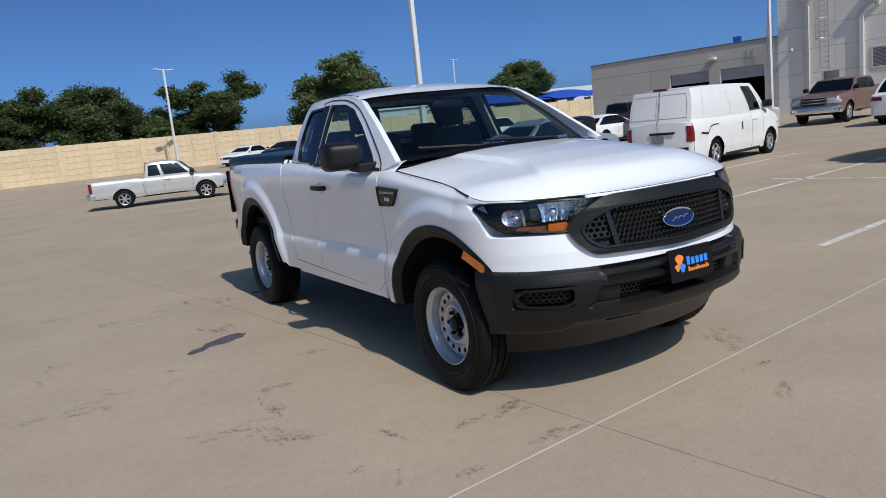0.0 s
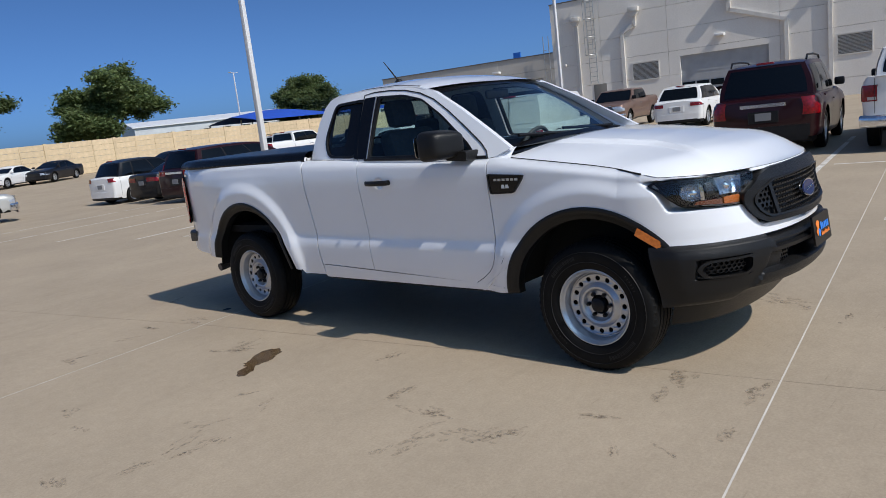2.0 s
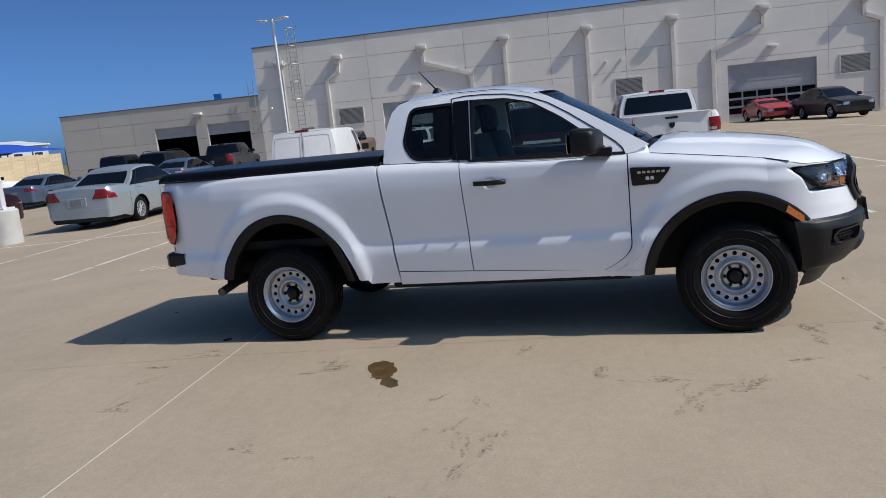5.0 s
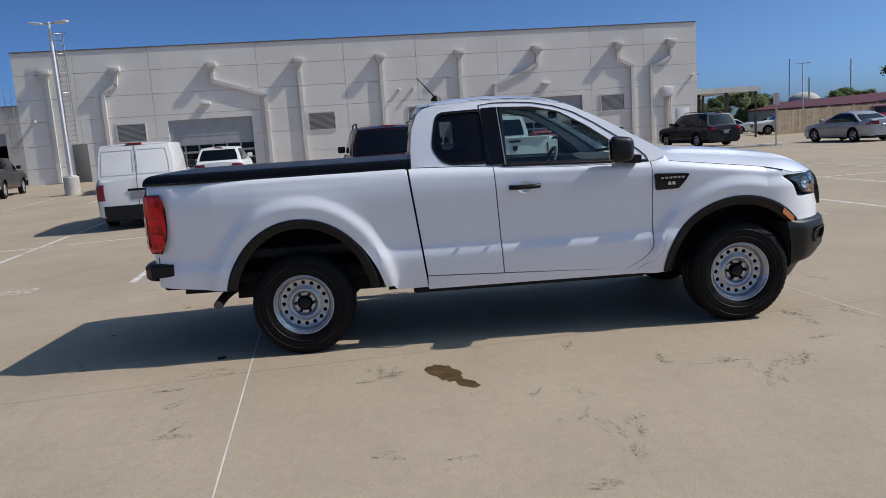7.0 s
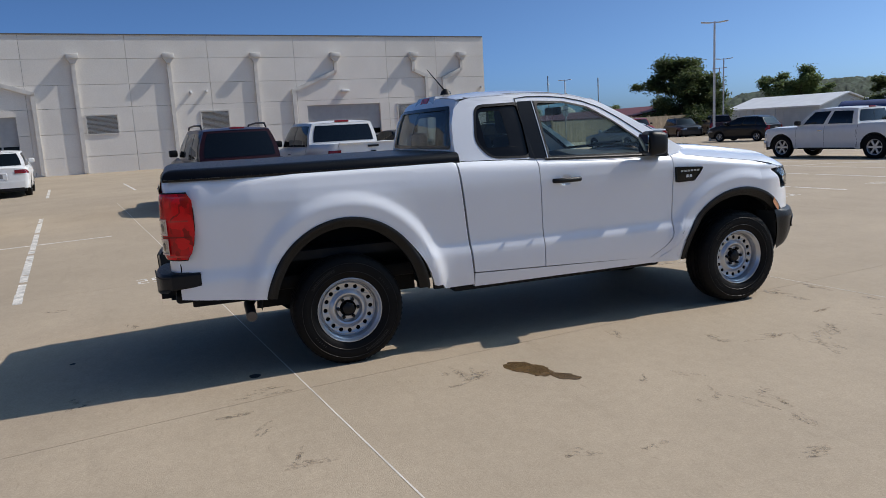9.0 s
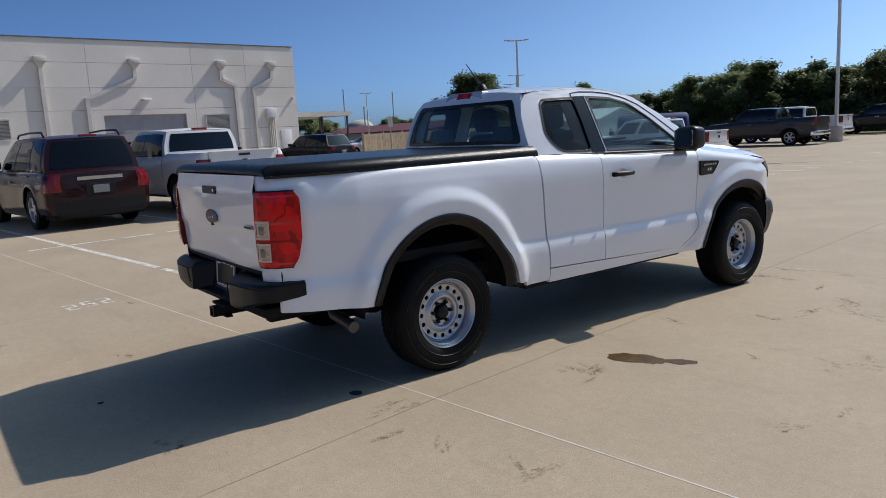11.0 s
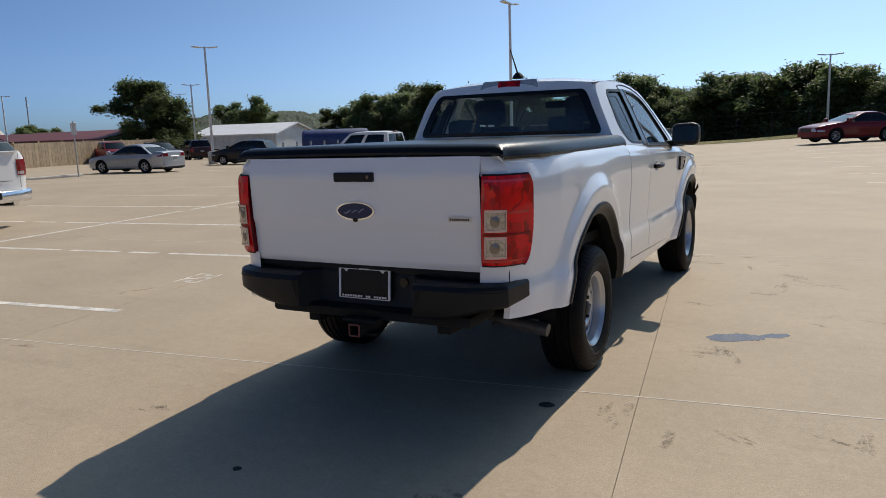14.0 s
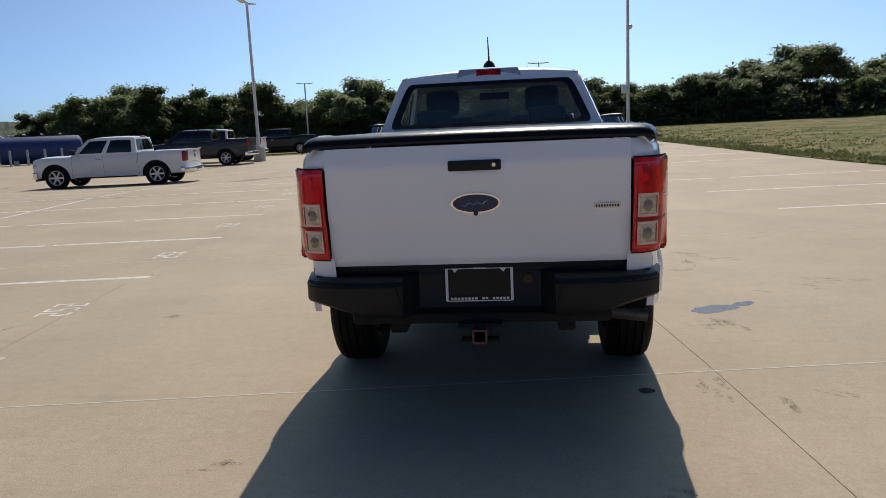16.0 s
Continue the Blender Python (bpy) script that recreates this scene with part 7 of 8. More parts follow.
        x0_, x1_, z0_, z1_, in0, in1 = lamp or {"tall": (0.13, 0.13, -0.40, -0.04, 0.88, 0.88), "pillar": (0.14, 0.12, -0.32, -0.03, 0.84, 0.88), "none": (0.08, 0.08, -0.48, -0.20, 0.92, 0.92)}.get(tail, (0.24, 0.20, -0.22, -0.09, 0.64, 0.68))
        tl = part("taillight", wrapped(-1, x0_, deck + z0_, deck + z1_, in0, x_top=x1_, inner_top=in1), TAIL, th)
        if clear_foot:
            part("reversing_lamp", wrapped(-1, x0_ * 0.02 + 0.002, deck + z0_ + 0.02, deck + z0_ + 0.075, in0 + 0.012, s=s * 1.004), TAILC, tl)
        if tail == "pillar":
            vf = grid(lambda a, b: across(0.0, 0.04 + 0.30 * b, 0.93 + 0.06 * a, 0.014), 3, 6)
            part("pillar_lamp", vf if s > 0 else mirrored(vf), TAIL, th)
        for c in (0.0, -wb):
            ty, rm, bk = small_wheel(wr, spokes)
            w = part("wheel", ty, None, th)
            w.matrix_basis = pose(c, s * (hw - 0.125), wr, 0, 0, 0 if s > 0 else 180)
            part("rim", rm, None, w), part("brake_disc", bk, None, w)
        if rails:
            part("roof_rail", tube([(xc + 0.25, s * rw_ * 0.93, zr + 0.0), (xc + 0.36, s * rw_ * 0.93, zr + 0.085), ((xb + xc) / 2, s * rw_ * 0.93, zr + 0.105), (xb - 0.42, s * rw_ * 0.93, zr + 0.085), (xb - 0.30, s * rw_ * 0.93, zr + 0.02)], 0.02, 8), BLACKP, th)
    # bumpers, grille, plates
    bmat = BCHROME if chrome_bumper else (trim or colour)
    hz = lerp(top, xf - 0.10)

    def endstrip(e, z0, z1, q, off):
        x_end = xf if e > 0 else xr
        return grid(lambda a, b: (lambda t: (x_end + e * ((0.07 if e > 0 else 0.04) * (1 - t * t) + off), half(x_end) * 0.985 * t, z0 + (z1 - z0) * b))((2 * a - 1) * q), 14, 3)

    def solid_strip(e, z0, z1, q, off):
        x_end = xf if e > 0 else xr
        f = endstrip(e, z0, z1, q, off)
        bk = [(v[0] - e * (off + 0.02), v[1], v[2]) for v in f[0]]
        return both(f, (bk, f[1]), grid(lambda a, b: (lambda v: (v[0] - e * (off + 0.02) * b, v[1], v[2]))(f[0][round(a * 14) * 4]), 14, 1), grid(lambda a, b: (lambda v: (v[0] - e * (off + 0.02) * b, v[1], v[2]))(f[0][round(a * 14) * 4 + 3]), 14, 1))
    def swept(e, z0, z1, off):
        """A rounded bumper swept across the end of the car and a little round its corners."""
        x_end = xf if e > 0 else xr
        bow = 0.07 if e > 0 else 0.04
        prof = [(-0.02, z0), (off * 0.7, z0 + 0.005), (off * 0.95, z0 + 0.03), (off, z0 + 0.06), (off, z1 - 0.06), (off * 0.93, z1 - 0.025), (off * 0.7, z1 - 0.004), (-0.02, z1)]

        def f(a, b):
            p, z = prof[round(b * 7)]
            t = (2 * a - 1) * 1.12
            if abs(t) <= 1:
                return (x_end + e * (bow * (1 - t * t) + p * (1 - 0.35 * t ** 8)), half(x_end) * 0.985 * t + 0.4 * p * t ** 9, z)
            x = x_end - e * 0.22 * (abs(t) - 1) / 0.12
            return (x + e * 0.3 * p, math.copysign(half(x) * 0.985 + 0.5 * p, t), z)
        return grid(f, 28, 7)

    if bed is not None:
        part("front_bumper", swept(1, gc + 0.02, gc + 0.28, 0.09), bmat, th)
        part("rear_bumper", swept(-1, gc + 0.05, gc + 0.27, 0.13), bmat, th)
        part("lower_valance", solid_strip(1, gc - 0.06, gc + 0.05, 0.9, 0.03), BLACKP, th)
        for z_ in (0.135, 0.255):
            part("grille_bar", solid_strip(1, hz - z_ - 0.02, hz - z_ + 0.02, 0.57, 0.024), bmat, th)
        part("grille_rim", solid_strip(1, hz - 0.055, hz - 0.025, 0.60, 0.022), bmat, th)
    else:
        part("front_bumper", solid_strip(1, gc + 0.06, gc + 0.30, 1.0, 0.02), bmat, th)
        part("rear_bumper", solid_strip(-1, gc + 0.08, gc + 0.30, 1.0, 0.02), bmat, th)
    part("sill_cladding", both(*[(lambda q: q if s > 0 else mirrored(q))(grid(lambda a, b: (lambda x: (x, half(x) * 0.935 + 0.006 * b, gc - 0.02 + 0.055 * b))(-wb + wr * 1.28 + (wb - wr * 2.56) * a), 10, 2)) for s in (1, -1)]), BLACKP, th)
    part("grille", endstrip(1, hz - 0.30 if bed is None else hz - 0.36, hz - 0.06, 0.56, 0.012), GRILLEP, th)
    if bed is None:
        if not rear_doors:
            part("plate_pocket", box(xr - 0.046, xr - 0.02, -0.28, 0.28, gc + 0.37, gc + 0.60, 0.01, 1), BLACKP if chrome_strip is not None else colour, th)
        part("rear_plate", box(xr - 0.055, xr - 0.04, -0.15, 0.15, gc + 0.42, gc + 0.57, 0.004, 1), BLANK, th)
        part("lower_cladding", solid_strip(-1, gc + 0.0, gc + 0.10, 0.96, 0.012), BLACKP, th)
    if H > 1.55 and bed is None:
        part("brake_lamp", box(xc - 0.06, xc + 0.01, -0.16, 0.16, zr - 0.02, zr + 0.02, 0.01), TAIL, th)
    if bed is not None:
        part("plate_recess", box(xr - 0.170, xr - 0.10, -0.30, 0.30, gc + 0.12, gc + 0.245, 0.01, 1), BLACKP, th)
        part("brake_lamp", box(xc - 0.03, xc + 0.02, -0.18, 0.18, zr - 0.02, zr + 0.03, 0.01), TAIL, th)
        for k_ in range(pipes):
            y_ = (0.58, -0.58)[k_]
            part("exhaust_tip", tube([(xr + 0.3, y_, gc + 0.02), (xr - 0.12, y_, gc + 0.03)], 0.05, 12), CHROME, th)
        part("tailgate_handle", box(xr - 0.055, xr - 0.035, -0.13, 0.13, deck - 0.10, deck - 0.055, 0.005, 1), BLACKP, th)
        part("tailgate_cap", box(xr - 0.06, xr + 0.03, -hw * 0.78, hw * 0.78, deck - 0.012, deck + 0.014, 0.008, 2), colour, th)
        part("tailgate_groove", box(xr - 0.0415, xr - 0.036, -hw * 0.62, hw * 0.62, gc + 0.42, gc + 0.428), SEAM, th)
        part("tailgate_emblem", sheet([rounded([(-0.06, deck - 0.18), (0.06, deck - 0.18), (0.055, deck - 0.26), (0.0, deck - 0.31), (-0.055, deck - 0.26)], 0.01)], lambda y, z, d=0.0: (xr - 0.052 + d, y, z), 0.01), BLACKP, th)
        part("tailgate_seam", both(*[grid(lambda a, b, y=y: (xr - 0.012 - 0.03 * (1 - (y / hw) ** 2), y + 0.008 * a, gc + 0.30 + (deck - gc - 0.32) * b), 1, 4) for y in (-hw * 0.80, hw * 0.79)]), SEAM, th)
        vf = grid(lambda a, b: (bed - 0.004 + 0.010 * a, side_at(bed - 0.02, 0.06 + 0.92 * b)[1] + 0.004, side_at(bed - 0.02, 0.06 + 0.92 * b)[2]), 1, 10)
        part("bed_seam", both(vf, mirrored(vf)), SEAM, th)
    return th


SEDAN = dict(arc=0.10, L=4.9, W=1.83, H=1.46, wb=2.80, fo=0.95, belt=0.93, hood=(0.74, 0.96), deck=1.00, xa=-0.40, xb=-1.30, xc=-2.55, xd=-3.25, splits=(0.12, 0.53))
SUV = dict(L=4.9, W=1.95, H=1.78, wb=2.83, fo=0.95, wr=0.37, gc=0.26, belt=1.10, hood=(0.95, 1.15), xa=-0.45, xb=-1.15, xc=-3.45, xd=-3.72, roofw=0.76, splits=(0.25, 0.60), tail="tall", rails=True, tailround=0.22)
PICK = dict(arc=0.035, L=5.85, W=2.02, H=1.92, wb=3.64, fo=0.98, wr=0.41, gc=0.42, belt=1.28, hood=(1.08, 1.24), deck=1.37, xa=-0.50, xb=-1.22, xc=-2.92, xd=-2.99, roofw=0.80, splits=(0.48,), bed=-3.03, tail="tall", chrome_bumper=True, tailround=0.12, noseround=0.30, spokes=6)
HATCH = dict(arc=0.08, L=4.05, W=1.70, H=1.53, wb=2.50, fo=0.85, wr=0.30, gc=0.2, belt=0.95, hood=(0.80, 1.02), xa=-0.25, xb=-1.05, xc=-2.75, xd=-3.05, roofw=0.76, splits=(0.22, 0.58), tail="pillar", tailround=0.25)


def mix(base, **kw):
    return {**base, **kw}


cW, cB, cK = paint("white", (0.74, 0.74, 0.73)), paint("black", (0.010, 0.010, 0.012)), paint("charcoal", (0.035, 0.037, 0.042), 0.3)
cS, cM, cR = paint("silver", (0.42, 0.44, 0.46), 0.5), paint("maroon", (0.022, 0.004, 0.006), 0.2), paint("red", (0.25, 0.012, 0.016))
cBr, cT, cBl = paint("brown", (0.026, 0.006, 0.008), 0.3), paint("tan", (0.22, 0.14, 0.11), 0.4), paint("steel_blue", (0.10, 0.14, 0.20), 0.4)
cIce = paint("ice_blue", (0.36, 0.41, 0.44), 0.5)

# row nose-in behind the pickup; u of the rear axle, v of the middle line
def parked(name, u, v, heading, label, category, colour, spec, **kw):
    """Parks a car by its rear axle."""
    sp = mix(spec, **kw)
    return car(name, lot(u, v, 0, heading) @ pose(sp["wb"], 0, 0), label, category, colour, **sp)


parked("pickup_truck", 14.95, 1.70, 0, "white crew-cab pickup with chrome bumper parked nose-in", "pickup truck", cW, PICK, H=1.89, deck=1.31, belt=1.23, gc=0.38, hood=(1.08, 1.20), lamp=(0.12, 0.12, -0.42, -0.14, 0.90, 0.90), clear_foot=True, pipes=2, spokes=5)
parked("suv", 15.45, 4.44, 0, "dark maroon boxy family SUV with roof rails", "car", cM, SUV, L=4.86, H=1.84, W=1.99, xd=-3.66, xc=-3.50, tail="tall", lamp=(0.24, 0.16, -0.36, -0.02, 0.84, 0.90), chrome_strip=-0.16, trim=BLACKP, wr=0.39, group="parked SUVs")
parked("van", 15.10, 10.05, 5, "small white panel van with black lower bumper", "van", cW, dict(L=4.60, W=1.73, H=1.86, wb=2.90, fo=0.70, wr=0.31, gc=0.22, belt=1.10, hood=(0.95, 1.15), xa=-0.05, xb=-0.72, xc=-3.70, xd=-3.86, roofw=0.84, splits=(0.74,), tail="none", lamp=(0.05, 0.05, -0.46, -0.12, 0.93, 0.95), arc=0.03, rear_doors=True, trim=BLACKP, tailround=0.16, blank_sides=True, crown=0.03))
parked("sedan", 15.90, 16.20, 0, "pale ice-blue metallic sedan parked nose-in", "car", cIce, SEDAN, L=5.1, H=1.55, W=1.89, belt=0.98, deck=1.06, spokes=10, lamp=(0.30, 0.14, -0.30, -0.06, 0.55, 0.78))
parked("minivan", 14.60, 21.75, 0, "dark brown minivan parked nose-in", "car", cBr, SUV, L=5.15, W=2.0, H=1.74, wb=3.0, xa=-0.15, xb=-1.15, xc=-3.75, xd=-4.02, belt=1.05, wr=0.34, gc=0.2, splits=(0.33, 0.66), spokes=7, rails=False, tail="pillar", lamp=(0.20, 0.16, -0.16, 0.0, 0.55, 0.60), chrome_strip=-0.11)
parked("sedan", 15.50, 24.98, 0, "dark grey sedan parked between a minivan and a hatchback", "car", cB, SEDAN, lamp=(0.16, 0.12, -0.24, -0.10, 0.42, 0.45))
parked("hatchback", 15.39, 27.99, 0, "white tall hatchback with dark roof parked nose-in", "car", cW, HATCH, L=4.25, W=1.78, H=1.67, wb=2.61, belt=1.02, hood=(0.9, 1.08), xc=-2.85, xd=-3.12, two_tone=cB, tail="wide", lamp=(0.12, 0.10, -0.17, -0.02, 0.76, 0.80))
parked("pickup_truck", 7.95, 29.75, -18, "faded silver compact pickup with chrome rear bumper", "pickup truck", paint("faded_silver", (0.46, 0.46, 0.44), 0.2), PICK, L=4.98, W=1.72, H=1.64, wb=2.95, fo=0.86, wr=0.335, gc=0.36, belt=1.03, hood=(0.86, 1.0), deck=1.06, roofw=0.76, xa=-0.30, xb=-0.88, xc=-2.05, xd=-2.16, bed=-2.22, splits=(0.36,), band=False)
parked("sedan", 25.3, 55.4, 210, "white sedan parked along the screening wall", "car", cW, SEDAN)
parked("sedan", 28.6, 55.5, 210, "black sedan parked along the screening wall", "car", cB, SEDAN)
parked("sedan", 28.03, 42.84, 0, "dark sedan parked in a far row", "car", cB, SEDAN)
parked("pickup_truck", 28.5, 33.0, 0, "white crew-cab pickup parked in the second row", "pickup truck", cW, PICK)
parked("suv", 30.4, 34.6, 0, "white SUV with dark glass in the second row", "car", cW, SUV)
parked("sedan", 28.0, 27.7, 0, "steel-blue sedan in the second row", "car", cBl, SEDAN)
parked("sedan", 28.3, 23.8, 0, "white compact sedan in the second row", "car", cW, SEDAN, L=4.6, wb=2.7)
parked("sedan", 30.5, 22.0, 0, "steel-blue compact sedan by the workshop", "car", cBl, SEDAN, L=4.5, wb=2.65)
parked("pickup_truck", 34.0, 21.3, 8, "black pickup turned towards the workshop doors", "pickup truck", cB, PICK)
parked("suv", 36.0, 25.8, 0, "black boxy off-road SUV by the workshop wing", "car", cB, SUV, H=1.85)
parked("pickup_truck", 38.2, 30.2, 6, "black open-bed off-road pickup by the workshop wing", "pickup truck", cB, PICK, L=5.3, W=1.88, wb=3.4, H=1.86, deck=1.18, belt=1.2, wr=0.42, gc=0.45, chrome_bumper=False, trim=BLACKP)
parked("pickup_truck", 35.6, 14.5, 182, "tan two-tone old pickup with chrome front bumper", "pickup truck", cT, PICK, H=1.85, L=5.6, wb=3.6)
parked("suv", 28.5, 9.95, 0, "white compact SUV parked before the workshop door", "car", cW, SUV, L=4.74, W=1.9, H=1.66, wr=0.36, belt=1.05, xd=-3.6, xc=-3.15, tail="wide", rails=False)
parked("coupe", 45.0, -8.4, 183, "faded red compact coupe against the workshop", "car", paint("faded_red", (0.42, 0.05, 0.06)), SEDAN, L=4.4, H=1.30, wb=2.6, belt=0.85, deck=0.9, W=1.7, splits=(0.3,))
parked("hatchback", 41.0, -10.4, 190, "dark grey fastback crossover before the workshop", "car", cK, SEDAN, L=5.0, W=1.9, H=1.67, belt=1.02, hood=(0.85, 1.05), deck=1.12, xc=-2.9, xd=-3.55, wr=0.36, gc=0.25)
parked("suv", 34.9, -15.2, 5, "black family SUV with roof rails", "car", cB, SUV, roofw=0.72, lamp=(0.22, 0.18, -0.22, -0.04, 0.72, 0.78), L=5.17, H=1.84, wb=3.02, W=1.99, xc=-3.6, xd=-3.95)
parked("sedan", 29.3, -20.2, 0, "silver sedan parked across the open lot", "car", cS, SEDAN, H=1.48, deck=1.05, lamp=(0.30, 0.22, -0.24, -0.08, 0.60, 0.66))
parked("hatchback", 29.0, -29.6, 8, "black small hatchback in the open lot", "car", cB, HATCH)
parked("pickup_truck", 13.75, -17.35, 0, "white crew-cab pickup with chrome wheels", "pickup truck", cW, PICK, L=5.55, W=1.98, wb=3.62, fo=0.84, H=1.84, deck=1.24, belt=1.18, hood=(1.06, 1.15), gc=0.37, xa=-0.55, xb=-1.20, xd=-2.95, xc=-2.88, bed=-3.0, splits=(0.50,), band=False, wr=0.42, group="far pickups")
parked("pickup_truck", 14.5, -29.6, 0, "dark grey crew-cab pickup with chrome bumper", "pickup truck", cK, PICK, H=1.95)
parked("pickup_truck", 14.95, -34.4, 0, "white pickup behind a dark grey one", "pickup truck", cW, PICK, H=1.97)
parked("pickup_truck", 13.4, -46.0, 4, "black pickup in the far row", "pickup truck", cB, PICK)
parked("suv", 13.7, -62.2, 94, "white crossover facing the lot in the far row", "car", cW, SUV, H=1.62, W=1.85, L=4.7, rails=False)
parked("suv", 6.8, -66.0, 88, "dark SUV facing the lot by the far verge", "car", cB, SUV, H=1.7, group="far cars")
parked("sedan", -5.1, -30.7, 26, "dark red sedan parked by the verge", "car", paint("dark_red", (0.16, 0.008, 0.014), 0.1), SEDAN, L=4.55, W=1.78, wb=2.58, spokes=7)
parked("suv", 49.6, -43.0, 155, "grey SUV in the far row", "car", cK, SUV)
parked("suv", 45.2, -43.6, -38, "dark red SUV in the far row", "car", cM, SUV)
parked("sedan", 48.0, -48.0, 0, "black sedan in the far row", "car", cB, SEDAN)
parked("pickup_truck", 52.1, -39.9, 150, "dark red pickup in the far row", "pickup truck", cR, PICK)
parked("suv", 52.5, -33.0, 75, "white SUV in the far row", "car", cW, SUV)
parked("sedan", 62.0, -33.5, 60, "white sedan beyond the canopy", "car", cW, SEDAN)
parked("sedan", 66.0, -40.5, 20, "silver sedan beyond the canopy", "car", cS, SEDAN)

# ---- lamp posts ----
POLE = mat("white_pole_paint", (0.66, 0.66, 0.66), 0.45, noise_scale=2, amount=0.06)
FOOT = mat("pale_footing_concrete", (0.50, 0.48, 0.44), 0.85, noise_scale=3, amount=0.1, bump=0.2, bump_scale=60)


def lamp_post(u, v, height, turn=0, foot=True):
    p = thing("lamp_post", lot(u, v, 0, turn), "white square parking-lot lamp post with two flat heads", "lamp post", "lamp posts")
    if foot:
        part("footing", lathe([(0.0, -0.3), (0.33, -0.3), (0.33, 0.78), (0.30, 0.82), (0.0, 0.82)], 28), FOOT, p, "round concrete footing").matrix_basis = pose(0, 0, 0, 90, 0, 0)
    part("base_plate", box(-0.19, 0.19, -0.19, 0.19, 0.82, 0.86), POLE, p)
    bm = box(-0.075, 0.075, -0.075, 0.075, 0.84, height, 0.012)
    for w in bm.verts:
        if w.co.z > 2:
            w.co.x, w.co.y = w.co.x * 0.72, w.co.y * 0.72
    part("shaft", bm, POLE, p)
    for s in (1, -1):
        part("lamp_head", join(box(s * 0.05 if s > 0 else -0.30, 0.30 if s > 0 else -0.05, -0.03, 0.03, height - 0.10, height - 0.04), moved(box(-0.28, 0.28, -0.16, 0.16, -0.035, 0.035, 0.02), pose(s * 0.55, 0, height - 0.04, 0, -s * 6, 0))), POLE, p, "flat lamp head")
    return p


for u, v, h, turn in ((12.93, 17.0, 7.7, 90), (18.85, 55.1, 7.5, 20), (58.0, 69.0, 8.8, 20), (32.7, 17.0, 7.5, 80), (33.5, -30.3, 7.6, 50), (51.0, -50.5, 7.4, 50), (13.5, -32.1, 8.8, 75), (-6.5, -27.6, 7.8, 5), (-5.2, -48.5, 5.6, 0), (76.0, -50.0, 7.5, 40), (62.0, -62.0, 7.5, 40), (88.0, -43.0, 7.5, 40), (70.0, 30.0, 9.5, 0), (16.0, -66.5, 7.1, 20)):
    lamp_post(u, v, h, turn)
near_post = lot(-6.5, -27.6)
box_ = thing("junction_box", near_post @ pose(0.16, 0, 2.3), "small white box strapped to a lamp post", "electrical box")
part("case", box(-0.08, 0.16, -0.10, 0.10, 0, 0.45, 0.01), LAMPH, box_)
cam_ = thing("security_camera", near_post @ pose(-0.12, 0, 5.6), "small white security camera on a lamp post", "camera")
part("housing", lathe([(0.0, 0.12), (0.10, 0.08), (0.12, -0.02), (0.07, -0.12), (0.0, -0.14)], 16), LAMPH, cam_).matrix_basis = pose(0, 0, 0, 90, 0, 0)

# ---- trees ----
BARK = mat("bark", (0.075, 0.058, 0.042), 0.9, noise_scale=8, amount=0.3, bump=0.6, bump_scale=20)


def leaf_mat(name, color):
    m = bpy.data.materials.new(name)
    m.use_nodes = True
    n, l = m.node_tree.nodes, m.node_tree.links
    b = n["Principled BSDF"]
    b.inputs["Roughness"].default_value = 0.6
    ge = n.new("ShaderNodeNewGeometry")
    r = n.new("ShaderNodeMapRange")
    r.inputs[3].default_value, r.inputs[4].default_value = 0.7, 1.3
    l.new(ge.outputs["Random Per Island"], r.inputs[0])
    oi = n.new("ShaderNodeObjectInfo")
    r2 = n.new("ShaderNodeMapRange")
    r2.inputs[3].default_value, r2.inputs[4].default_value = 0.8, 1.25
    l.new(oi.outputs["Random"], r2.inputs[0])
    mu = n.new("ShaderNodeMath")
    mu.operation = "MULTIPLY"
    l.new(r.outputs[0], mu.inputs[0]), l.new(r2.outputs[0], mu.inputs[1])
    mx = n.new("ShaderNodeVectorMath")
    mx.operation = "SCALE"
    mx.inputs[0].default_value = color
    l.new(mu.outputs[0], mx.inputs["Scale"]), l.new(mx.outputs[0], b.inputs["Base Color"])
    tr = n.new("ShaderNodeBsdfTranslucent")
    l.new(mx.outputs[0], tr.inputs[0])
    ms = n.new("ShaderNodeMixShader")
    ms.inputs[0].default_value = 0.5
    l.new(b.outputs[0], ms.inputs[1]), l.new(tr.outputs[0], ms.inputs[2]), l.new(ms.outputs[0], n["Material Output"].inputs[0])
    return m


LEAF = leaf_mat("oak_leaves", (0.125, 0.168, 0.064))
LEAF2 = leaf_mat("scrub_leaves", (0.185, 0.225, 0.105))


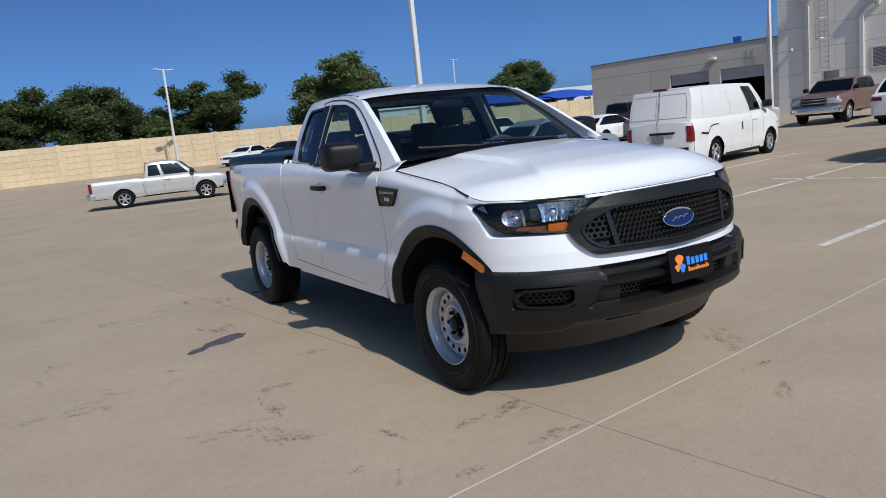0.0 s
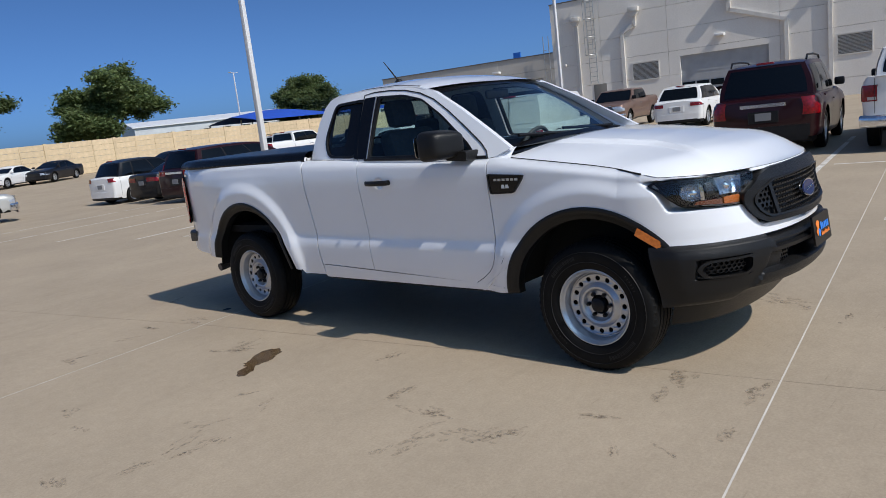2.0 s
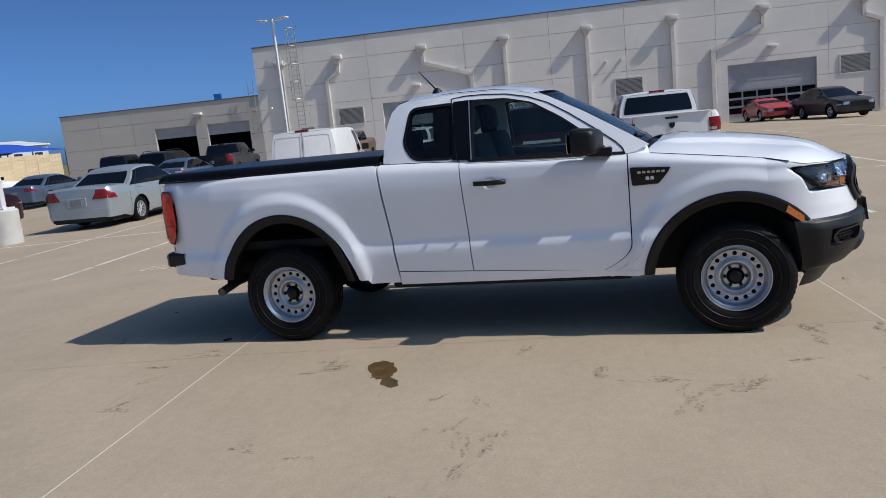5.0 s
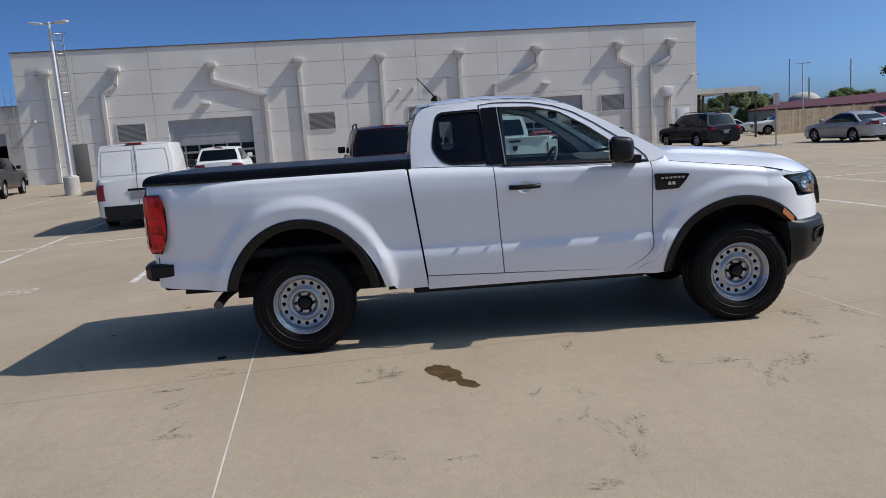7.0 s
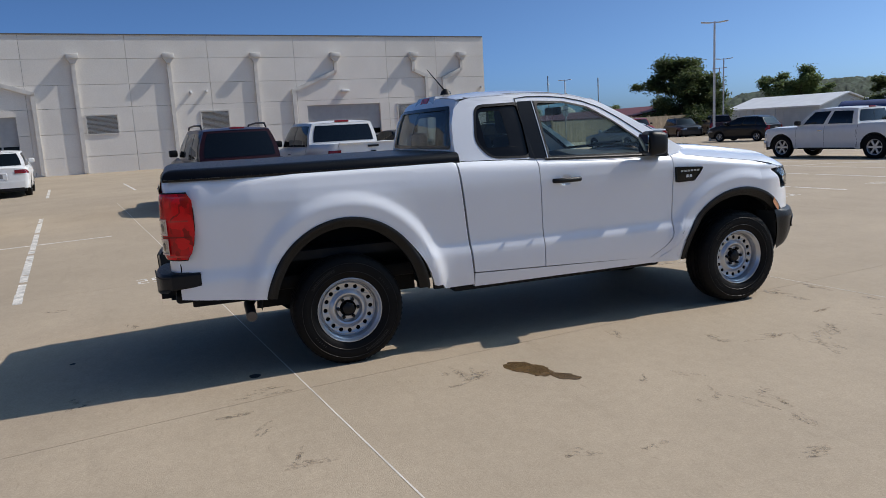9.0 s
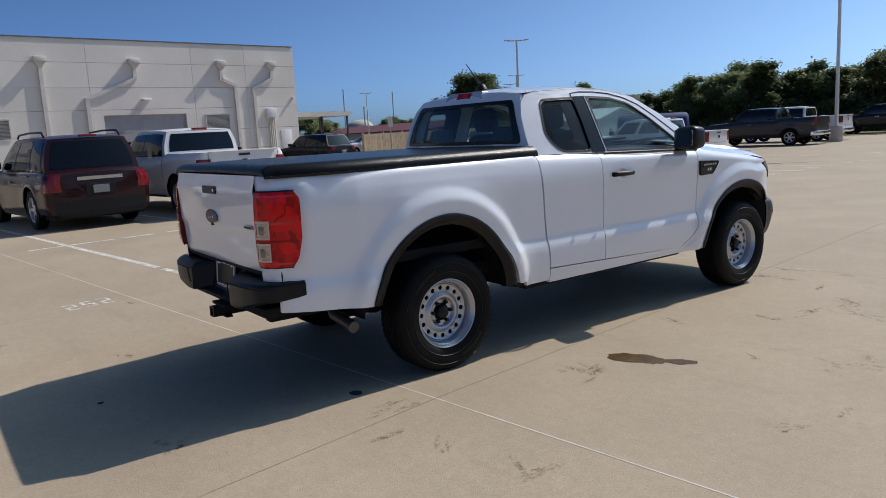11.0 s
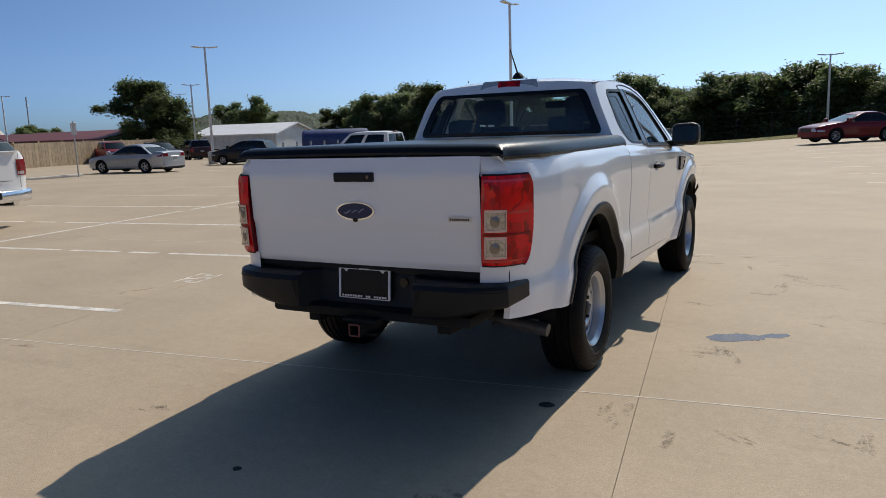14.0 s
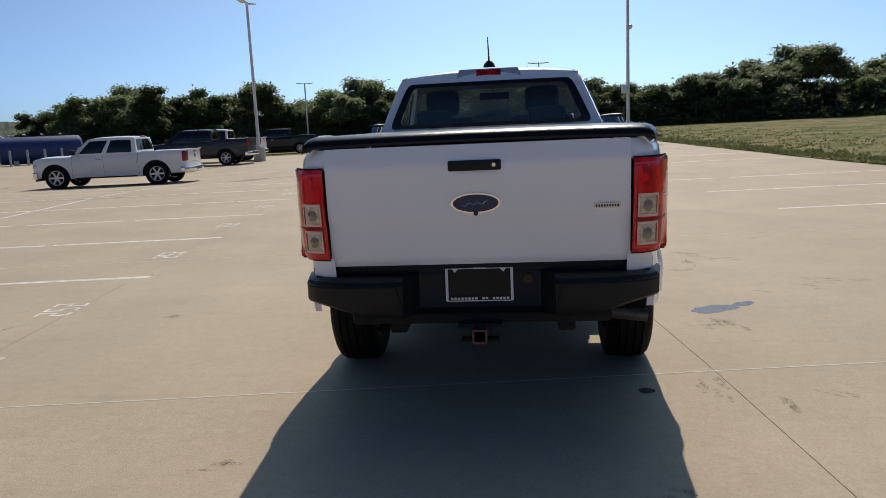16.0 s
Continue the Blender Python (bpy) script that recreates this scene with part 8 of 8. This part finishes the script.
def tree_meshes(seed, height, width, density, leaf, spread=0.62):
    """Trunk with limbs, and a crown of leaf clumps round the limb ends, for a tree of unit placement."""
    rnd = random.Random(seed)
    tr, lf = ([], []), [[], []]
    fork = height * rnd.uniform(0.18, 0.28)
    tr = tube([(0, 0, -0.2), (0.04 * height * rnd.uniform(-1, 1), 0.03 * height * rnd.uniform(-1, 1), fork)], [0.035 * height, 0.024 * height], 8)
    tips = []
    for k in range(11):
        a = 2 * math.pi * (k + rnd.uniform(-0.35, 0.35)) / 11
        r = width / 2 * rnd.uniform(0.30, 0.80) if k else 0.1
        z = height * rnd.uniform(0.30, 0.88)
        tip = Vector((r * math.cos(a), r * math.sin(a), z))
        mid = Vector((tip.x * 0.45, tip.y * 0.45, fork + (z - fork) * 0.55))
        tr = both(tr, tube([(0, 0, fork * 0.9), mid, tip], [0.016 * height, 0.010 * height, 0.003 * height], 6))
        tips.append(tip)
        for q in range(5):
            t2 = tip + Vector((rnd.uniform(-1, 1), rnd.uniform(-1, 1), rnd.uniform(-0.8, 0.75))) * width * 0.19
            t2.z = min(t2.z, height * 0.97)
            tr = both(tr, tube([mid.lerp(tip, rnd.uniform(0.3, 0.8)), t2], [0.005 * height, 0.0015 * height], 4))
            tips.append(t2)
    vs, fs = lf
    for tip in tips:
        rad = width * rnd.uniform(0.055, 0.115)
        for _ in range(int(density * rad * rad * 62)):
            d = Vector((rnd.gauss(0, 1), rnd.gauss(0, 1), rnd.gauss(0, 0.6)))
            p = tip + d * rad * 0.62
            p.z = max(p.z, height * 0.13)
            s = leaf * rnd.uniform(0.55, 1.25)
            a = Vector((rnd.uniform(-1, 1), rnd.uniform(-1, 1), rnd.uniform(-0.7, 0.5))).normalized()
            b = a.cross(Vector((rnd.uniform(-0.7, 0.7), rnd.uniform(-0.7, 0.7), 1.0))).normalized()
            k = len(vs)
            vs += [p - a * s, p + b * s * 0.5, p + a * s, p - b * s * 0.5]
            fs.append((k, k + 1, k + 2, k + 3))
    t_me = mesh_of("trunk", *tr)
    t_me.materials.append(BARK)
    c_me = bpy.data.meshes.new("crown")
    c_me.from_pydata([tuple(v) for v in vs], [], fs)
    return t_me, c_me


KINDS = []
for sd, (h, w, den, lf, mt) in enumerate(((9.5, 10.0, 26, 0.20, LEAF), (9.0, 8.5, 24, 0.20, LEAF), (6.5, 6.5, 34, 0.17, LEAF), (6.0, 5.0, 36, 0.17, LEAF2), (5.5, 6.5, 20, 0.16, LEAF), (7.0, 7.5, 30, 0.18, LEAF2))):
    t_me, c_me = tree_meshes(40 + sd, h, w, den, lf)
    c_me.materials.append(mt)
    KINDS.append((t_me, c_me))


def tree(kind, u, v, scale, turn, label, group="", dz=0.0):
    th = thing("tree", lot(u, v, dz, turn), label, "tree", group)
    for name_, me in zip(("trunk", "crown"), KINDS[kind]):
        part(name_, me, None, th).scale = (scale, scale, scale)
    return th


OAK = "broad green oak behind the screening wall"
for i, (k, u, v, s) in enumerate(((1, 4.5, 70, 0.70), (0, 10.5, 71, 0.72), (1, 15.0, 70, 0.84), (0, 18.5, 72, 0.80), (4, 23.0, 70, 1.05), (1, 27.5, 69, 0.90), (1, 40.6, 67.5, 1.08), (0, 68.0, 68.0, 0.85), (1, 72.5, 72.0, 0.78), (1, -2.0, 72, 0.70))):
    tree(k, u, v, s, 47 * i, OAK, dz=-0.3)
for i, (k, u, v, s) in enumerate(((0, 57.0, -51.2, 0.82), (1, 62.0, -75.0, 0.80), (2, 63.0, -80.0, 0.8), (2, 104.0, -76.0, 0.8), (3, 92.0, -71.0, 0.8), (5, 100.0, -58.0, 0.75), (2, 106.0, -53.0, 0.8), (5, 112.0, -50.0, 0.9), (3, 96.0, -49.0, 0.7), (2, 116.0, -62.0, 0.85), (5, 120.0, -72.0, 0.9), (2, 108.0, -84.0, 0.8))):
    tree(k, u, v, s, 61 * i, "dark green oak at the far edge of the lot")
rnd = random.Random(11)
belt_line = [(43, -62), (34, -60), (21, -68), (10, -73), (1, -69), (-8, -58), (-17, -52), (-27, -45), (-36, -35), (-44, -22), (-50, -8)]
for (u0, v0), (u1, v1) in zip(belt_line, belt_line[1:]):
    ln = math.hypot(u1 - u0, v1 - v0)
    steps = int(ln / 2.3)
    for k in range(steps):
        for row in range(2):
            t = (k + rnd.uniform(0.1, 0.9)) / steps
            u, v = u0 + (u1 - u0) * t, v0 + (v1 - v0) * t
            off = row * 3.6 + rnd.uniform(-0.8, 0.8)
            dense_part = u > 19
            kind = rnd.choice((2, 3, 5)) if dense_part else rnd.choice((4, 4, 3, 4, 5))
            if row and -14 < u < 7:
                continue
            size = rnd.uniform(0.78, 1.08) * (1.0 if u > 19 else 0.86) * lerp([(-28, 0.92), (-20, 1.03), (-16, 1.0), (-11, 1.08), (-8.5, 1.18), (-6.8, 1.28), (0, 1.46), (12, 1.36), (20, 1.12), (34, 1.0), (43, 0.7)], u)
            tree(kind, u - (0.0 if u > 0 else off), v - off, size, rnd.uniform(0, 360), "dark green tree in the wood round the lot", "wood round the lot", dz=-0.5)
# low scrub below the trees
vs, fs = [], []
for (u0, v0), (u1, v1) in zip(belt_line, belt_line[1:]):
    for k in range(420):
        t = rnd.random()
        c = Vector((u0 + (u1 - u0) * t + rnd.uniform(-1.5, 1.0), v0 + (v1 - v0) * t + rnd.uniform(-1.5, 2.6), 0))
        hgt = rnd.uniform(0.3, 1.7)
        for _ in range(10):
            p = LOT @ (c + Vector((rnd.gauss(0, 0.5), rnd.gauss(0, 0.5), rise(c.x, c.y) - 0.1 + hgt * rnd.random())))
            a = Vector((rnd.uniform(-1, 1), rnd.uniform(-1, 1), rnd.uniform(-0.5, 0.8))).normalized() * 0.20
            b = a.orthogonal().normalized() * 0.11
            q = len(vs)
            vs += [p - a, p + b, p + a, p - b]
            fs.append((q, q + 1, q + 2, q + 3))
sc = new("scrub", bpy.data.meshes.new("scrub"))
sc.data.from_pydata([tuple(v) for v in vs], [], fs)
sc.data.materials.append(LEAF2)
tagged(sc, "low green scrub along the wood's edge", "bushes", kind="stuff")

# low wooded hill on the horizon
HILL = mat("wooded_hill", (0.034, 0.052, 0.030), 0.95, noise_scale=0.12, amount=0.5, fine=0.35, fine_scale=0.6)
HILL_CREST = [(-74, 0.1), (-66, 0.9), (-63, 1.25), (-60, 1.62), (-58, 1.85), (-55.5, 1.98), (-53, 1.85), (-50, 1.4), (-46, 0.6), (-42, 0.1)]


def hill_point(a, b):
    """Wooded slope in bearings round the lot, its crest broken by tree crowns."""
    az, far = -74 + 32 * a, 400 + 140 * b
    crowns = 1.8 * noise.noise((a * 45, b * 8, 0)) + 1.1 * noise.noise((a * 150, b * 22, 3)) + 0.5 * noise.noise((a * 400, b * 60, 7))
    z = -6 + (far * math.tan(radians(lerp(HILL_CREST, az))) + 6) * math.sin(math.pi / 2 * min(1, 1.25 * b)) + crowns * min(1, 4 * b)
    return LOT @ Vector((far * math.cos(radians(az)), 9 + far * math.sin(radians(az)), z))


hill = part("hill", grid(hill_point, 420, 40), HILL)
tagged(hill, "low dark wooded hill on the horizon", "hill", kind="structure")

# ---- far sheds, tank, fences ----
METALW = mat("white_ribbed_metal", (0.55, 0.58, 0.60), 0.45, noise_scale=1, amount=0.08)
ROOFW = mat("white_metal_roof", (0.72, 0.73, 0.74), 0.4, noise_scale=1, amount=0.06)
REDROOF = mat("dull_red_roof", (0.13, 0.030, 0.028), 0.6, noise_scale=0.6, amount=0.15)
STUCCO = mat("pale_stucco", (0.45, 0.42, 0.37), 0.8, noise_scale=0.6, amount=0.08)
GLASSY = mat("dark_pane", (0.02, 0.025, 0.03), 0.1)


def shed(name_, u, v, turn, length, depth, eave, ridge, wall, roof, label, windows=0, ribs=0):
    """A gabled hall along its own x."""
    th = thing(name_, lot(u, v, 0, turn), label, "building")
    hl, hd = length / 2, depth / 2
    part("wall", sheet([[(-hd, -1.0), (hd, -1.0), (hd, eave), (0, ridge), (-hd, eave)]], lambda a, b, d=0.0: (-hl + d, a, b), length), wall, th, smooth=False)
    for s in (1, -1):
        part("roof_side", ([(-hl - 0.3, s * (hd + 0.3), eave - 0.3 * (ridge - eave) / hd + 0.05), (hl + 0.3, s * (hd + 0.3), eave - 0.3 * (ridge - eave) / hd + 0.05), (hl + 0.3, 0, ridge + 0.05), (-hl - 0.3, 0, ridge + 0.05), (-hl - 0.3, s * (hd + 0.3), eave - 0.3 * (ridge - eave) / hd + 0.20), (hl + 0.3, s * (hd + 0.3), eave - 0.3 * (ridge - eave) / hd + 0.20), (hl + 0.3, 0, ridge + 0.20), (-hl - 0.3, 0, ridge + 0.20)], [(0, 1, 2, 3), (4, 5, 6, 7), (0, 1, 5, 4), (1, 2, 6, 5), (2, 3, 7, 6), (3, 0, 4, 7)]), roof, th, smooth=False)
    for k in range(ribs):
        x = -hl + length * (k + 0.5) / ribs
        for s in (1, -1):
            part("wall_rib", box(x - 0.04, x + 0.04, min(s * hd, s * (hd + 0.05)), max(s * hd, s * (hd + 0.05)), -0.5, eave), wall, th, smooth=False)
    for k in range(windows):
        x = -hl + length * (k + 0.5) / windows
        for s in (1, -1):
            part("window", box(x - 0.6, x + 0.6, min(s * hd, s * (hd + 0.04)), max(s * hd, s * (hd + 0.04)), eave * 0.4, eave * 0.75), GLASSY, th, smooth=False)
    return th


shed("metal_shed", 55.9, -68.0, 0, 11.8, 9, 2.4, 3.6, METALW, ROOFW, "long white metal shed beyond the lot", ribs=12)
shed("red_roofed_building", 77.0, -56.5, -14, 39, 10, 2.4, 3.3, STUCCO, REDROOF, "low pale building with a dull red roof", windows=6)
shed("far_warehouse", 88.5, 99.5, -28, 42, 20, 4.2, 5.2, METALW, ROOFW, "long white warehouse beyond the screening wall", windows=14)
shed("house", -36.0, -58.0, 40, 11, 8, 1.4, 3.0, STUCCO, mat("grey_shingles", (0.16, 0.15, 0.14), 0.8, noise_scale=3, amount=0.2), "grey-roofed house among the trees", windows=3)
dome = thing("domed_hall", lot(112, -76, -0.6), "pale hall with a rounded roof on the horizon", "building")
part("wall", box(-2.6, 2.6, -2.9, 2.4, -1, 4.4), STUCCO, dome, smooth=False)
part("rounded_roof", grid(lambda a, b: (2.5 * math.cos(2 * math.pi * a) * math.cos(math.pi / 2 * b), 2.5 * math.sin(2 * math.pi * a) * math.cos(math.pi / 2 * b), 4.4 + 1.5 * math.sin(math.pi / 2 * b)), 28, 8), STUCCO, dome)
for i, (u, v, h) in enumerate(((128.8, -84.9, 12.2), (122.6, -93.2, 11.2), (106, -72.6, 7.4))):
    ms_ = thing("radio_mast", lot(u, v, 0), "thin grey mast on the horizon", "mast", "masts")
    part("shaft", tube([(0, 0, -1), (0, 0, h)], 0.12, 6), GALV, ms_)
    part("crossarm", tube([(0, -0.3, h * 0.86), (0, 0.3, h * 0.86)], 0.06, 6), GALV, ms_)

TANKM = mat("dull_blue_tank", (0.018, 0.042, 0.15), 0.6, noise_scale=1.5, amount=0.2)
tank = thing("fuel_tank", lot(36.0, -52.0, 0, 29.5), "long dull blue fuel tank on saddles", "tank")
shell_vf = lathe([(0.0, -3.2), (0.80, -3.15), (1.06, -2.95), (1.10, -2.7), (1.10, 2.7), (1.06, 2.95), (0.80, 3.15), (0.0, 3.2)], 36)
part("shell", ([(v[1], v[0], v[2] + 1.18) for v in shell_vf[0]], shell_vf[1]), TANKM, tank)
for x in (-1.9, 1.9):
    part("saddle", box(x - 0.2, x + 0.2, -0.75, 0.75, -0.3, 0.42), FOOT, tank, smooth=False)
for x in (-1.6, -0.3, 1.0, 2.1):
    part("vent_pipe", tube([(x, 0, 2.18), (x, 0, 2.42), (x + 0.2, 0, 2.46)], 0.05, 8), GALV, tank)
for k in range(7):
    bo = thing("bollard", lot(38.4 - 1.05 * k, -46.6 - 0.6 * k, 0), "grey steel bollard in front of the tank", "bollard", "bollards by the tank")
    part("tube", lathe([(0.0, 1.25), (0.06, 1.24), (0.09, 1.18), (0.09, -0.2)], 14), GALV, bo).matrix_basis = pose(0, 0, 0, 90, 0, 0)

WOODF = mat("weathered_boards", (0.36, 0.28, 0.19), 0.85, noise_scale=3, amount=0.2, per_piece=0.15)
wf = thing("board_fence", lot(50.5, -29.6, 0, -79), "tan board fence beyond the lot", "fence")
for k in range(60):
    part("board", box(0.36 * k + 0.008, 0.36 * k + 0.352, -0.012, 0.012, -0.1, 1.85), WOODF, wf, smooth=False)
for k in range(9):
    part("post", box(2.7 * k - 0.06, 2.7 * k + 0.06, 0.02, 0.14, -0.2, 2.0), WOODF, wf, smooth=False)
sp = thing("sign_post", lot(29.8, -15.6, 0, 0), "thin steel post with a small blank sign", "sign")
part("post", tube([(0, 0, -0.1), (0, 0, 2.55)], 0.03, 8), GALV, sp)
part("sign_panel", box(-0.02, 0.0, -0.16, 0.16, 1.95, 2.5, 0.004, 1), mat("sign_grey", (0.35, 0.35, 0.36), 0.5), sp)
ws_ = thing("wheel_stop", lot(30.0, -14.3, 0, 90), "low concrete wheel stop", "wheel stop")
part("bar", box(-1.7, 1.7, -0.08, 0.08, 0, 0.12, 0.03), FOOT, ws_)

BLKF = mat("black_fence_wire", (0.012, 0.012, 0.012), 0.6)
cf = thing("wire_fence", LOT, "black wire fence along the verge", "fence")
run = [(8.0, -52.0), (-6.5, -48.5), (-17, -46.5), (-27, -40), (-37, -30), (-44, -18)]
for (u0, v0), (u1, v1) in zip(run, run[1:]):
    n_ = max(2, round(math.hypot(u1 - u0, v1 - v0) / 2.6))
    for k in range(n_):
        u, v = u0 + (u1 - u0) * k / n_, v0 + (v1 - v0) * k / n_
        z = rise(u, v) + (0.5 * min(1, max(0, (EDGE_U - u) / 40)))
        part("post", tube([(u, v, z - 0.2), (u, v, z + 1.9)], 0.035, 6), BLKF, cf)
    for h in (0.2, 0.62, 1.05, 1.45, 1.85):
        z0 = rise(u0, v0) + 0.5 * min(1, max(0, (EDGE_U - u0) / 40)) + h
        z1 = rise(u1, v1) + 0.5 * min(1, max(0, (EDGE_U - u1) / 40)) + h
        part("rail", tube([(u0, v0, z0), (u1, v1, z1)], 0.014 if h < 1.8 else 0.022, 5), BLKF, cf)

# blue shade canopy behind the screening wall
BLUEC = mat("blue_shade_cloth", (0.012, 0.07, 0.42), 0.75, noise_scale=1.5, amount=0.12)
for u0, u1 in ((54.0, 67.0), (68.0, 80.0)):
    sh = thing("shade_canopy", lot(u0, 66.0, 0.3), "blue fabric shade canopy on steel posts", "canopy", "blue canopies")
    ln = u1 - u0
    part("cloth", grid(lambda a, b: (ln * a, -4 + 8 * b, 2.75 + 1.15 * (1 - abs(2 * b - 1)) ** 0.8 * (0.55 + 0.45 * math.sin(math.pi * a)) ** 1.0), 20, 12), BLUEC, sh)
    for x in (0.2, ln / 2, ln - 0.2):
        for y in (-3.9, 3.9):
            part("post", tube([(x, y, -0.3), (x, y, 2.75)], 0.08, 8), CANB, sh)
# tufts at the verge's edge
vs, fs = [], []
rnd = random.Random(5)
for k in range(9000):
    u = EDGE_U - abs(rnd.gauss(0, 9)) - 0.02
    v = rnd.uniform(-60, 2)
    if rnd.random() < 0.35:
        u = EDGE_U - abs(rnd.gauss(0, 0.5))
    a_ = min(1.0, (EDGE_U - u) / 40)
    z = rise(u, v) + 0.02 + 0.6 * a_ ** (1 / 1.5) * 0.75
    hgt = rnd.uniform(0.02, 0.10)
    for _ in range(4):
        d = Vector((rnd.uniform(-1, 1), rnd.uniform(-1, 1), 0)).normalized()
        q = len(vs)
        c = Vector((u + rnd.gauss(0, 0.08), v + rnd.gauss(0, 0.08), z))
        vs += [LOT @ (c - d * 0.05), LOT @ (c + d * 0.05), LOT @ (c + d.cross(Vector((0, 0, 1))) * 0.04 + Vector((0, 0, hgt)))]
        fs.append((q, q + 1, q + 2))
tf = new("grass_tufts", bpy.data.meshes.new("grass_tufts"))
tf.data.from_pydata([tuple(v) for v in vs], [], fs)
tf.data.materials.append(leaf_mat("tuft_green", (0.15, 0.17, 0.062)))
tagged(tf, "patchy grass tufts on the verge", "grass", kind="stuff")

# ---- pieces of the setting, laid last ----
def slab_mesh(u0, u1, v0, v1):
    g_ = 0.0019
    vs, fs = [], []
    n = 3
    for i in range(n + 1):
        for j in range(n + 1):
            u, v = u0 + g_ + (u1 - u0 - 2 * g_) * i / n, v0 + g_ + (v1 - v0 - 2 * g_) * j / n
            vs.append(LOT @ Vector((u, v, rise(u, v))))
    fs = [(i * (n + 1) + j, (i + 1) * (n + 1) + j, (i + 1) * (n + 1) + j + 1, i * (n + 1) + j + 1) for i in range(n) for j in range(n)]
    border = [i * (n + 1) for i in range(n + 1)] + [n * (n + 1) + j for j in range(1, n + 1)] + [i * (n + 1) + n for i in range(n - 1, -1, -1)] + [j for j in range(n - 1, 0, -1)]
    k = len(vs)
    vs += [vs[i] - Vector((0, 0, 0.03)) for i in border]
    m = len(border)
    fs += [(border[i], border[(i + 1) % m], k + (i + 1) % m, k + i) for i in range(m)]
    return vs, fs


for a, b in zip(U_LINES, U_LINES[1:]):
    for c, d in zip(V_LINES, V_LINES[1:]):
        part("slab", slab_mesh(a, b, c, d), CONCRETE, pavement, smooth=False)
# pale sealant in the cross joints near the pickup
for v in (V0, V0 + PITCH):
    part("joint_seal", draped(-6.6, 20.0, v - 0.0045, v + 0.0045, 4.0, 0.0015), JLIGHT, pavement, "pale joint sealant")

# wall panels between the posts of the screening wall
n_bays = 44
for k in range(n_bays + 1):
    u = -12 + 2.0 * k
    post = box(u - 0.13, u + 0.13, FENCE_V - 0.10, FENCE_V + 0.10, rise(u, FENCE_V) - 0.1, rise(u, FENCE_V) + FENCE_H + 0.06) if k % 3 == 0 else box(u - 0.05, u + 0.05, FENCE_V - 0.055, FENCE_V + 0.06, rise(u, FENCE_V) - 0.1, rise(u, FENCE_V) + FENCE_H)
    part("post", post, FENCEM, fence, smooth=False)
course = {}
for k in range(n_bays):
    for r in range(6):
        h = FENCE_H / 6
        key = "course"
        if key not in course:
            bm = box(0.055, 1.945, -0.045, 0.045, 0.008, h, 0.012, 1)
            me = bpy.data.meshes.new("fence_course")
            bm.to_mesh(me)
            bm.free()
            me.materials.append(FENCEM)
            course[key] = me
        ob = part("panel_course", course[key], None, fence)
        ob.location = (-12 + 2.0 * k, FENCE_V + 0.008 * ((k * 7 + r * 3) % 3 - 1), rise(-11 + 2.0 * k, FENCE_V) + r * h)
